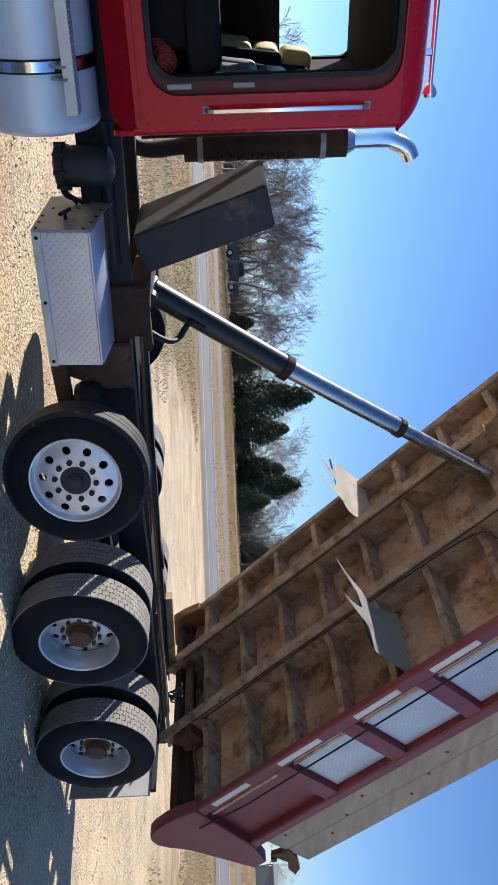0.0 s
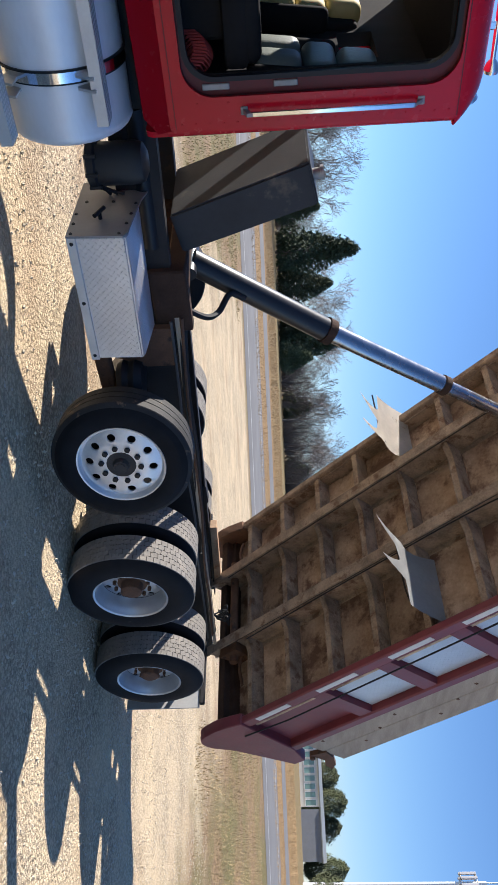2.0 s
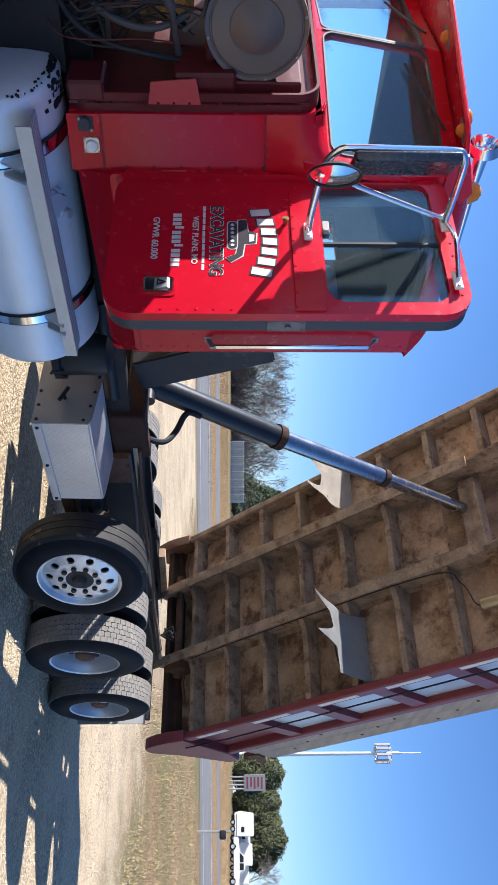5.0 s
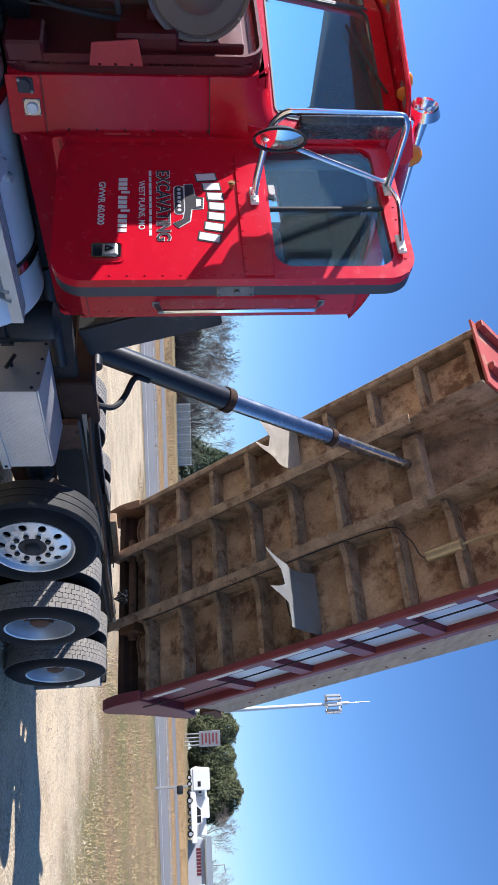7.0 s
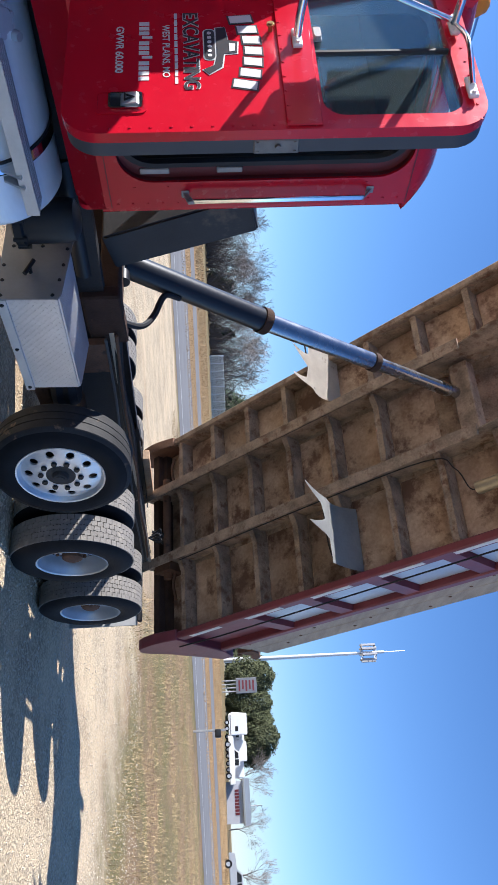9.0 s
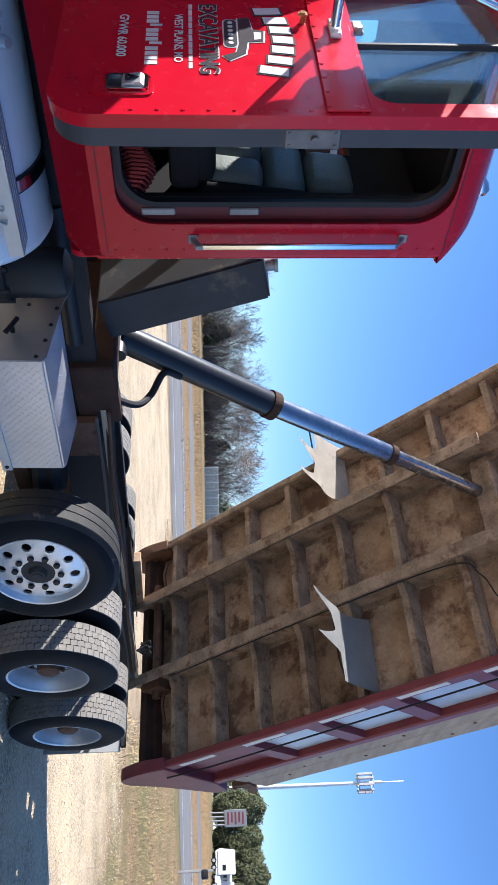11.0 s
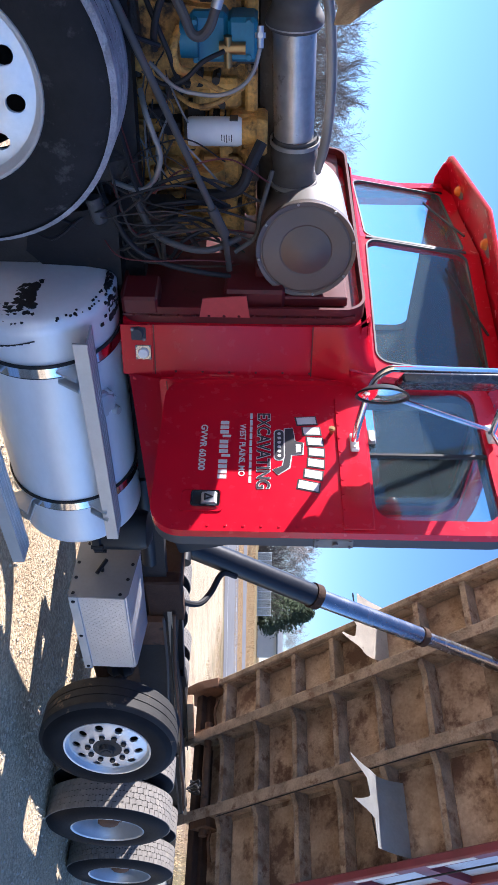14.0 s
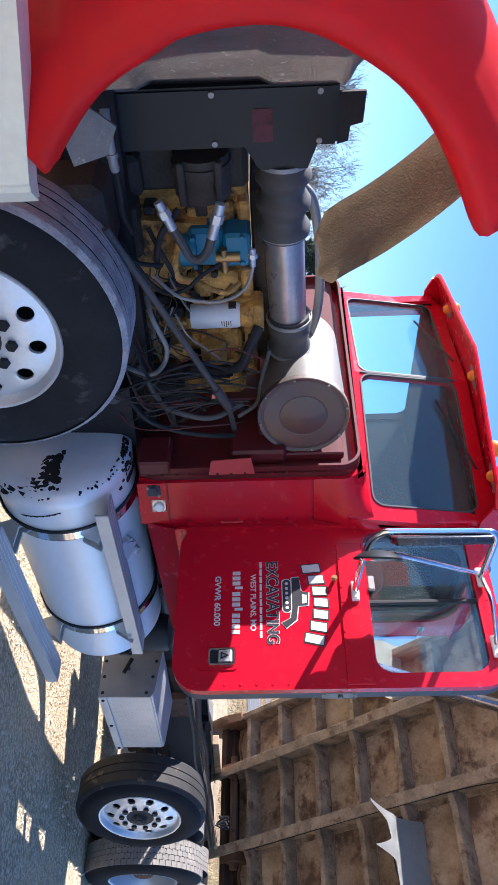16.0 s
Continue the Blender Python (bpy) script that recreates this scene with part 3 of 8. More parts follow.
def holed_disc(bm, r0, r1, z0, z1, count, rc, rh, m, dish=0.0, thick=0.012):
    """A ring-shaped wheel disc with round hand holes."""
    seg, rings = count * 18, 16
    grid = []
    for i in range(rings + 1):
        f = i / rings
        r = r0 + (r1 - r0) * f
        z = z0 + (z1 - z0) * f + dish * math.sin(math.pi * f)
        grid.append([[r, 6.283185 * k / seg, z] for k in range(seg)])

    def d_of(r, a):
        best = 9
        for h in range(count):
            ha = 6.283185 * (h + 0.5) / count
            dx, dy = r * math.cos(a) - rc * math.cos(ha), r * math.sin(a) - rc * math.sin(ha)
            q = math.hypot(dx, dy)
            if q < best:
                best, where = q, (ha, dx, dy)
        return best, where
    for row in grid:
        for c in row:
            q, (ha, dx, dy) = d_of(c[0], c[1])
            if 0.55 * rh < q < 1.45 * rh:
                k = rh / q
                x, y = rc * math.cos(ha) + dx * k, rc * math.sin(ha) + dy * k
                c[0], c[1] = math.hypot(x, y), math.atan2(y, x)
    for off in (0.0, -thick):
        vs = [[bm.verts.new(m @ Vector((r * math.cos(a), r * math.sin(a), z + off))) for r, a, z in row] for row in grid]
        for i in range(rings):
            for k in range(seg):
                j = (k + 1) % seg
                quad = (vs[i][k], vs[i][j], vs[i + 1][j], vs[i + 1][k])
                c = sum((m.inverted() @ v.co for v in quad), Vector()) / 4
                if d_of(math.hypot(c.x, c.y), math.atan2(c.y, c.x))[0] > rh * 0.93:
                    bm.faces.new(quad)


def nuts(bm, count, rc, z, m, r=0.017, h=0.03):
    for k in range(count):
        a = 6.283185 * (k + 0.5) / count
        p = Vector((rc * math.cos(a), rc * math.sin(a), z))
        add_cyl(bm, m @ p, m @ (p + Vector((0, 0, h))), r, r * 0.9, 6)


M_WORN = mat("worn_tyre_rubber", (0.011, 0.011, 0.013), 0.7, var=0.6, scale=7, bump=0.15, bscale=140, wear=((0.10, 0.07, 0.045), 0.12, 6), spec=0.16)


M_WORNTREAD = mat("worn_tread", (0.030, 0.029, 0.028), 0.7, var=0.7, scale=8, bump=0.3, bscale=110, wear=((0.30, 0.20, 0.12), 0.24, 5), spec=0.3)
M_TREADPALE = mat("scuffed_tread", (0.36, 0.36, 0.37), 0.95, var=0.7, scale=14, bump=0.8, bscale=70, tone=(0.17, 0.17, 0.175), wear=((0.46, 0.46, 0.46), 0.40, 16), spec=0.15)
def build_wheel(name, R, W, style, label):
    """A wheel with its parts round the origin, outer face towards -y."""
    w = part(name, tyre_mesh(R, W, 0.288, style != "steer"), {"worn": M_WORN, "steer": M_TYREDUST}.get(style, M_RUBBER), truck, label)
    rot = Matrix.Rotation(radians(90), 4, 'X')
    w.data.transform(rot)
    I = Matrix()
    kids = []
    if style == "drive":
        kids.append(part("tread", tread_mesh(R, W), M_TREAD, w, "worn dusty tread blocks"))
    if style == "steer":
        bm = B()
        ribs = [(R - 0.016, -0.0135), (R - 0.008, -0.018), (R + 0.002, -0.030)]
        for q in (0.20, 0.40, 0.60, 0.80):
            z = -0.03 - (W - 0.06) * q
            ribs += [(R + 0.002, z + 0.006), (R - 0.0055, z + 0.004), (R - 0.0055, z - 0.004), (R + 0.002, z - 0.006)]
        ribs += [(R + 0.002, -W + 0.030), (R - 0.012, -W + 0.016)]
        add_lathe(bm, ribs, I, 72)
        kids.append(part("tread", bm, M_TREADPALE, w, "pale scuffed ribbed tread"))
    if style == "worn":
        bm = B()
        ribs = [(R - 0.028, -0.012), (R - 0.010, -0.020), (R + 0.002, -0.036)]
        for q in (0.34, 0.66):
            z = -0.036 - (W - 0.072) * q
            ribs += [(R + 0.002, z + 0.004), (R - 0.004, z + 0.003), (R - 0.004, z - 0.003), (R + 0.002, z - 0.004)]
        ribs += [(R + 0.002, -W + 0.036), (R - 0.010, -W + 0.02)]
        add_lathe(bm, ribs, I, 72)
        kids.append(part("tread", bm, M_WORNTREAD, w, "smooth worn tread with brown mud"))
    bm = B()
    if style == "drive":
        add_lathe(bm, [(0.300, -0.014), (0.303, -0.002), (0.296, 0.004), (0.283, -0.004), (0.275, -0.03), (0.262, -0.05), (0.255, -0.10), (0.25, -0.15)], I, 48)
        holed_disc(bm, 0.12, 0.252, -0.125, -0.155, 10, 0.215, 0.026, I)
    else:
        add_lathe(bm, [(0.296, -0.016), (0.301, -0.002), (0.297, 0.006), (0.288, 0.004), (0.280, -0.006), (0.273, -0.022), (0.268, -0.030)], I, 64)
        holed_disc(bm, 0.085, 0.272, -0.006, -0.030, 10, 0.212, 0.028, I, dish=0.010)
    kids.append(part("rim", bm, M_ALUDULL if style == "drive" else M_ALU, w, "aluminium rim with ten round hand holes"))
    bm = B()
    if style == "drive":
        add_lathe(bm, [(0.02, -0.035), (0.062, -0.035), (0.085, -0.05), (0.09, -0.12), (0.12, -0.125), (0.12, -0.14)], I, 24)
        kids.append(part("hub", bm, M_RUSTY, w, "rusty axle hub"))
        bm = B()
        nuts(bm, 10, 0.142, -0.125, I, 0.016, 0.03)
        kids += pieces("nut", bm, M_RUSTY, w)
    else:
        add_lathe(bm, [(0.012, 0.028), (0.045, 0.028), (0.05, 0.02), (0.056, -0.002), (0.098, -0.002), (0.102, -0.012)], I, 24)
        add_lathe(bm, [(0.01, 0.034), (0.03, 0.034), (0.032, 0.026)], I, 12)
        kids.append(part("hub", bm, M_GRIME, w, "greasy black hub cap"))
        bm = B()
        nuts(bm, 10, 0.132, -0.004, I, 0.0205, 0.016)
        kids += pieces("nut", bm, M_BLACK, w)
    bm = B()
    add_lathe(bm, [(0.02, -0.20), (0.24, -0.20), (0.245, -0.17), (0.245, -W + 0.03), (0.02, -W + 0.03)], I, 32)
    kids.append(part("brake_drum", bm, M_FRAME, w))
    for k in kids:
        k.data.transform(rot)
    return w


def copy_wheel(w, x, y, z, flip, spin):
    m = Matrix.Translation((x, y, z)) @ Matrix.Rotation(radians(180 if flip else 0), 4, 'Z') @ Matrix.Rotation(radians(spin), 4, 'Y')
    c = copy_thing(w, m)
    return c


drive = build_wheel("dual_wheel", 0.515, 0.27, "drive", "dusty black drive tyre")
steer = build_wheel("front_wheel", 0.505, 0.28, "steer", "black front tyre with smooth sidewall")
lift = build_wheel("lift_wheel", 0.47, 0.26, "worn", "black lift axle tyre with worn shoulder")
AX2, AX3 = (1.44, 0.445), (2.92, 0.36)
first = True
for x, z in (AX2, AX3):
    for y, flip in ((-0.13, 0), (0.21, 0), (2 * CY + 0.13, 1), (2 * CY - 0.21, 1)):
        if first:
            drive.matrix_basis = Matrix.Translation((x, y, z)) @ Matrix.Rotation(radians(20), 4, 'Y')
            first = False
        else:
            copy_wheel(drive, x, y, z, flip, 37 * x + 50 * y)
steer.matrix_basis = Matrix.Translation((-4.337, 0.26, 0.694)) @ Matrix.Rotation(radians(-4), 4, 'Z') @ Matrix.Rotation(radians(14), 4, 'Y')
copy_wheel(steer, -4.337, 2 * CY - 0.26, 0.694, 1, 40)
lift.matrix_basis = Matrix.Translation((-0.03, -0.02, 0.63)) @ Matrix.Rotation(radians(-12), 4, 'Z') @ Matrix.Rotation(radians(8), 4, 'Y')
copy_wheel(lift, -0.03, 2 * CY + 0.02, 0.63, 1, 25)

# chassis
for y in (CY - 0.43, CY + 0.43):
    s = 1 if y < CY else -1
    bm = B()
    add_prism(bm, [(0, 0), (0.085 * s, 0), (0.085 * s, 0.012), (0.012 * s, 0.012), (0.012 * s, 0.25), (0.085 * s, 0.25), (0.085 * s, 0.262), (0, 0.262)], 'x', -5.3, 4.05, Matrix.Translation((0, y, 0.775)))
    for v in bm.verts:
        v.co.z -= 0.042 * (v.co.x + 0.9)
    part("frame_rail", bm, M_FRAME, truck, "black steel chassis rail")
for x in (-4.9, -3.2, -2.0, -0.35, 0.6, 2.15, 3.6):
    bm = B()
    add_box(bm, (x - 0.05, CY - 0.41, 0.80 - 0.042 * (x + 0.9)), (x + 0.05, CY + 0.41, 0.99 - 0.042 * (x + 0.9)), 0.01)
    part("cross_brace", bm, M_FRAME, truck)
for x, z in (AX2, AX3):
    bm = B()
    add_cyl(bm, (x, 0.3, z), (x, 2 * CY - 0.3, z), 0.065)
    add_lathe(bm, [(0.02, -0.16), (0.15, -0.14), (0.22, 0.0), (0.15, 0.14), (0.02, 0.16)], Matrix.Translation((x, CY, z)) @ Matrix.Rotation(radians(90), 4, 'Y'), 20)
    part("rear_axle", bm, M_GRIME, truck)
for x, z in ((-0.03, 0.63), (-4.337, 0.694)):
    bm = B()
    add_box(bm, (x - 0.06, 0.4, z - 0.07), (x + 0.06, 2 * CY - 0.4, z + 0.06), 0.02)
    part("beam_axle", bm, M_GRIME, truck)
for y in (CY - 0.40, CY + 0.40):
    bm = B()
    for x, z in (AX2, AX3):
        for k in range(5):
            add_box(bm, (x - 0.62 + 0.07 * k, y - 0.045, z + 0.10 + 0.016 * k), (x + 0.62 - 0.07 * k, y + 0.045, z + 0.112 + 0.016 * k), 0.003)
    add_prism(bm, [(1.95, 0.52), (2.4, 0.48), (2.3, 0.92), (2.05, 0.92)], 'y', y - 0.05, y + 0.05)
    part("leaf_spring", bm, M_FRAME, truck)
for y in (0.36, 1.92):                                     # air bags and hangers of the lift axle
    bm = B()
    add_lathe(bm, [(0.02, 0), (0.12, 0), (0.145, 0.04), (0.13, 0.08), (0.145, 0.12), (0.12, 0.17), (0.02, 0.17)], Matrix.Translation((-0.28, y + 0.18 * (1 if y < 1 else -1), 0.60)), 20)
    part("air_bag", bm, M_HOSE, truck)
    bm = B()
    add_prism(bm, [(-0.62, 0.45), (-0.50, 0.45), (-0.34, 0.80), (-0.34, 1.0), (-0.66, 1.0), (-0.66, 0.80)], 'y', 0.60 if y < 1 else 1.63, 0.65 if y < 1 else 1.68)
    add_box(bm, (-0.6, y + 0.12 if y < 1 else y - 0.2, 0.48), (0.05, y + 0.2 if y < 1 else y - 0.12, 0.58), 0.01)
    part("axle_hanger", bm, M_RUSTY, truck)
for k, (y, dz, r) in enumerate(((0.665, 0.0, 0.013), (0.63, 0.02, 0.011), (0.69, 0.03, 0.016), (0.60, -0.04, 0.010))):
    bm = B()
    rr = random.Random(k)
    pts = [(-0.72 + 0.7 * i, y + rr.uniform(-0.012, 0.012), 1.055 + dz - 0.042 * (0.7 * i + 0.2) + rr.uniform(-0.012, 0.018)) for i in range(7)]
    add_tube(bm, bend(pts, 5), r, 7)
    part("air_line", bm, (M_HOSE, M_RUSTY, M_HOSE, M_RUBGREY)[k], truck)
bm = B()                                                    # pale wooden strip on the near rail, plank on the far one
add_box(bm, (-0.70, CY - 0.482, 0.0), (4.04, CY - 0.458, 0.034), 0.003)
for v in bm.verts:
    v.co.z += 1.000 - 0.0365 * v.co.x
part("rail_strip", bm, M_WOOD, truck, "weathered wooden strip along the frame")
bm = B()
add_box(bm, (2.75, CY + 0.36, 0.0), (3.95, CY + 0.47, 0.075), 0.006)
for v in bm.verts:
    v.co.z += 1.042 - 0.042 * (v.co.x + 0.9)
part("rail_plank", bm, M_RUSTWOOD, truck, "rust-stained wooden plank on the frame tail")
bm = B()
for k in range(7):
    r2 = random.Random(k + 40)
    p = Vector((3.35 + 0.05 * k, CY - 0.33 + 0.02 * k, 0.90))
    add_tube(bm, bend([p, p + Vector((r2.uniform(-0.05, 0.05), r2.uniform(-0.06, 0.06), 0.10)), p + Vector((r2.uniform(-0.12, 0.12), r2.uniform(-0.08, 0.08), 0.14)), p + Vector((r2.uniform(-0.1, 0.15), 0.05, 0.03))], 6), 0.009, 6)
pieces("tail_hose", bm, M_HOSE, truck)
bm = B()
add_lathe(bm, [(0.01, 0.0), (0.10, 0.0), (0.125, 0.012), (0.125, 0.05), (0.112, 0.06), (0.112, 0.26), (0.10, 0.30), (0.06, 0.32), (0.01, 0.325)], Matrix.Translation((-1.86, 0.50, 0.73)), 28)
dryer = part("air_dryer", bm, M_BLACK, truck, "black air dryer canister between fuel tank and box")
bm = B()
add_box(bm, (-1.90, 0.61, 0.86), (-1.82, 0.71, 0.90), 0.006)
part("bracket", bm, M_BLACK, dryer)
bm = B()
for k in range(8):
    t = 6.283 * k / 8
    add_cyl(bm, (-1.86 + 0.122 * math.cos(t), 0.50 + 0.122 * math.sin(t), 0.735), (-1.86 + 0.122 * math.cos(t), 0.50 + 0.122 * math.sin(t), 0.80), 0.012, None, 8)
pieces("bolt", bm, M_BLACK, dryer)
for k in range(3):
    bm = B()
    add_tube(bm, bend([(-1.90 + 0.04 * k, 0.50, 0.74), (-1.88 + 0.05 * k, 0.52 + 0.05 * k, 0.715), (-1.75 + 0.05 * k, 0.58 + 0.04 * k, 0.72), (-1.60, 0.66, 0.78 + 0.04 * k)], 6), 0.010, 7)
    part("air_line", bm, M_HOSE, truck)
bm = B()
add_cyl(bm, (-2.05, 0.74, 0.98), (-1.2, 0.74, 0.95), 0.055, None, 16)
part("drive_cover", bm, M_BLACK, truck)

# between the front axle and the fuel tank
for y in (CY - 0.47, CY + 0.47):
    bm = B()
    for k in range(6):
        add_box(bm, (-5.0 + 0.10 * k, y - 0.045, 0.80 + 0.016 * k), (-3.62 - 0.10 * k, y + 0.045, 0.813 + 0.016 * k), 0.003)
    pieces("spring_leaf", bm, M_FRAME, truck)
    bm = B()
    add_prism(bm, [(-3.70, 0.74), (-3.56, 0.70), (-3.44, 0.80), (-3.40, 1.06), (-3.76, 1.08)], 'y', y - 0.06, y + 0.05)
    part("spring_hanger", bm, M_FRAME, truck)
bm = B()
add_lathe(bm, [(0.02, 0.0), (0.30, 0.0), (0.31, 0.10), (0.27, 0.30), (0.21, 0.42), (0.20, 1.1), (0.12, 1.16), (0.02, 1.18)], Matrix.Translation((-3.60, CY, 0.90)) @ Matrix.Rotation(radians(90), 4, 'Y'), 28)
part("gearbox", bm, M_GRIME, truck, "greasy dark gearbox behind the engine")
bm = B()
add_box(bm, (-3.68, 0.62, 0.46), (-3.42, 1.02, 0.76), 0.03, seg=2)
part("dryer_box", bm, M_GRIME, truck)
bm = B()
add_cyl(bm, (-3.92, 0.55, 0.78), (-3.76, 0.53, 0.76), 0.085, None, 24)
add_lathe(bm, [(0.085, 0), (0.098, 0.004), (0.098, 0.02), (0.085, 0.024)], Matrix.Translation((-3.84, 0.54, 0.77)) @ Matrix.Rotation(radians(90), 4, 'Y'), 24, close=True)
part("brake_chamber", bm, M_BLACK, truck)
bm = B()
add_lathe(bm, [(0.01, 0), (0.026, 0.0), (0.03, 0.008), (0.03, 0.09), (0.026, 0.10), (0.01, 0.10)], Matrix.Translation((-3.80, 0.60, 1.00)) @ Matrix.Rotation(radians(82), 4, 'Y'), 16)
part("air_filter_bowl", bm, M_RUBGREY, truck)
for k in range(5):
    rk = random.Random(70 + k)
    bm = B()
    p = Vector((-3.72 + 0.05 * k, 0.60 + 0.03 * k, 0.70 + 0.04 * k))
    add_tube(bm, bend([p, p + Vector((rk.uniform(-0.1, 0.1), -0.03, 0.12)), p + Vector((rk.uniform(-0.05, 0.15), 0.02, 0.26)), p + Vector((rk.uniform(0.0, 0.2), 0.08, 0.36))], 6), rk.choice((0.006, 0.009)), 7)
    part("air_line", bm, M_HOSE, truck)

# hoist cradle, hydraulic tank, ram
bm = B()
add_box(bm, (-1.05, CY - 0.48, 0.90), (-0.58, CY - 0.38, 1.14), 0.012)
add_box(bm, (-1.05, CY + 0.38, 0.90), (-0.58, CY + 0.48, 1.14), 0.012)
add_box(bm, (-0.98, CY - 0.4, 1.0), (-0.80, CY + 0.4, 1.13), 0.012)
add_box(bm, (-0.74, CY - 0.4, 1.0), (-0.63, CY + 0.4, 1.08), 0.012)
pieces("hoist_cradle", bm, M_CRADLE, truck, "rusty steel cradle under the hydraulic ram")
bm = B()
add_prism(bm, [(-1.03, 1.11), (-1.30, 1.06), (-1.60, 1.93), (-1.325, 1.985)], 'y', 0.90, 1.50)
bmesh.ops.bevel(bm, geom=bm.edges[:], offset=0.012, segments=2, affect='EDGES')
tank = part("hydraulic_tank", bm, M_OILTANK, truck, "leaning black steel hydraulic oil tank")
bm = B()
add_cyl(bm, (-1.47, 1.0, 1.95), (-1.48, 1.0, 2.0), 0.035)
add_cyl(bm, (-1.48, 1.0, 2.0), (-1.482, 1.0, 2.02), 0.045)
part("filler_cap", bm, M_STEEL, tank, "grey filler cap")
RB, RC1, RC2, RT = Vector((-0.81, CY, 1.12)), Vector((-0.13, CY, 2.09)), Vector((0.475, CY, 3.02)), Vector((1.05, CY, 3.90))
bm = B()
add_cyl(bm, RB, RC1, 0.088, None, 32)
add_cyl(bm, RB + Vector((0, -0.16, 0)), RB + Vector((0, 0.16, 0)), 0.05)
ram = part("hydraulic_ram", bm, M_RAMBLK, truck, "raised telescopic hydraulic ram with black outer barrel")
d = (RC1 - RB).normalized()
for a, b, r, mm, nm in ((RC1 - d * 0.05, RC1 + d * 0.015, 0.100, M_CRADLE, "collar"), (RC1, RC2, 0.071, M_DARKCHROME, "stage"), (RC2 - d * 0.045, RC2 + d * 0.012, 0.080, M_CRADLE, "collar"), (RC2, RT, 0.056, M_DARKCHROME, "stage")):
    bm = B()
    add_cyl(bm, a, b, r, None, 32)
    part(nm, bm, mm, ram, "dark chromed ram stage" if nm == "stage" else "")
bm = B()
add_tube(bm, bend([(-0.72, 0.74, 1.08), (-0.60, 0.78, 1.22), (-0.55, 0.90, 1.30), (-0.60, 1.03, 1.38), (-0.54, 1.05, 1.48)], 8), 0.022, 8)
part("ram_hose", bm, M_HOSE, truck)

# tool box
TB = Matrix.Translation((-1.16, 0, 0.735)) @ Matrix.Rotation(radians(2.6), 4, 'Y')
bm = B()
add_prism(bm, [(0.235, -0.155), (0.235, 0.150), (0.25, 0.162), (0.56, 0.195), (0.58, 0.18), (0.58, -0.155)], 'x', -0.425, 0.425, TB)
bmesh.ops.bevel(bm, geom=bm.edges[:], offset=0.008, segments=2, affect='EDGES')
box = part("tool_box", bm, M_PLATE, truck, "aluminium diamond plate tool box below the frame")
bm = B()
add_prism(bm, [(0.225, -0.165), (0.225, 0.145), (0.26, 0.165), (0.60, 0.205), (0.70, 0.235), (0.72, 0.13), (0.80, 0.10), (0.80, -0.15)], 'x', -0.437, -0.427, TB)
door = part("box_door", bm, M_BOXEND, box, "smooth grey aluminium end panel")
bm = B()
add_box(bm, (-0.425, 0.222, -0.165), (0.425, 0.232, -0.115), 0.002, TB)
part("edge_strip", bm, M_ALUDULL, box)
bm = B()
add_cyl(bm, TB @ Vector((-0.437, 0.40, 0.0)), TB @ Vector((-0.485, 0.40, 0.0)), 0.011)
add_cyl(bm, TB @ Vector((-0.480, 0.355, -0.02)), TB @ Vector((-0.480, 0.445, 0.02)), 0.012)
part("latch_handle", bm, M_BLACK, box, "black T-shaped latch handle")
bm = B()
for y, z in ((0.25, -0.14), (0.25, 0.12), (0.35, 0.15), (0.45, 0.165), (0.56, 0.18), (0.58, 0.05), (0.58, -0.1), (0.45, -0.14), (0.35, -0.14)):
    add_cyl(bm, TB @ Vector((-0.437, y, z)), TB @ Vector((-0.443, y, z)), 0.011, 0.007, 8)
for x in (-0.39, 0.0, 0.39):
    add_cyl(bm, TB @ Vector((x, 0.222, -0.14)), TB @ Vector((x, 0.214, -0.14)), 0.012, 0.008, 8)
stuff(part("rivet", bm, M_BLACK, box))

# fuel tank
TF, TR = Vector((-3.50, 0.54, 0.746)), Vector((-2.06, 0.54, 0.700))
m, L = frame_to(TF, TR)
bm = B()
RT_ = 0.302
add_lathe(bm, [(0.01, -0.0), (0.19, 0.004), (0.265, 0.014), (RT_ - 0.01, 0.03), (RT_ + 0.002, 0.05), (RT_ + 0.002, 0.075), (RT_, 0.08), (RT_, L - 0.08), (RT_ + 0.002, L - 0.075), (RT_ + 0.002, L - 0.05), (RT_ - 0.01, L - 0.03), (0.265, L - 0.014), (0.19, L - 0.004), (0.01, L)], m, 56)
ftank = part("fuel_tank", bm, M_TANK, truck, "scuffed cylindrical aluminium fuel tank under the cab")
for f in (0.17, 0.757):
    bm = B()
    add_lathe(bm, [(RT_ + 0.001, L * f - 0.033), (RT_ + 0.009, L * f - 0.033), (RT_ + 0.009, L * f + 0.033), (RT_ + 0.001, L * f + 0.033)], m, 56, close=True)
    part("tank_liner", bm, M_BLACK, ftank)
    bm = B()
    add_lathe(bm, [(RT_ + 0.009, L * f - 0.024), (RT_ + 0.013, L * f - 0.024), (RT_ + 0.013, L * f + 0.024), (RT_ + 0.009, L * f + 0.024)], m, 56, close=True)
    part("tank_strap", bm, M_CHROME, ftank, "polished steel tank strap")
    for z in (0.93, 0.56):
        bm = B()
        p = TF.lerp(TR, f)
        add_prism(bm, [(p.y - 0.30, z - 0.10), (p.y - 0.355, z - 0.01), (p.y - 0.20, z + 0.0), (p.y - 0.24, z - 0.11)], 'x', p.x - 0.006, p.x + 0.006)
        add_prism(bm, [(p.y - 0.30, z - 0.10), (p.y - 0.355, z - 0.01), (p.y - 0.20, z + 0.0), (p.y - 0.24, z - 0.11)], 'x', p.x + 0.05, p.x + 0.062)
        part("step_bracket", bm, M_ALUDULL, ftank)
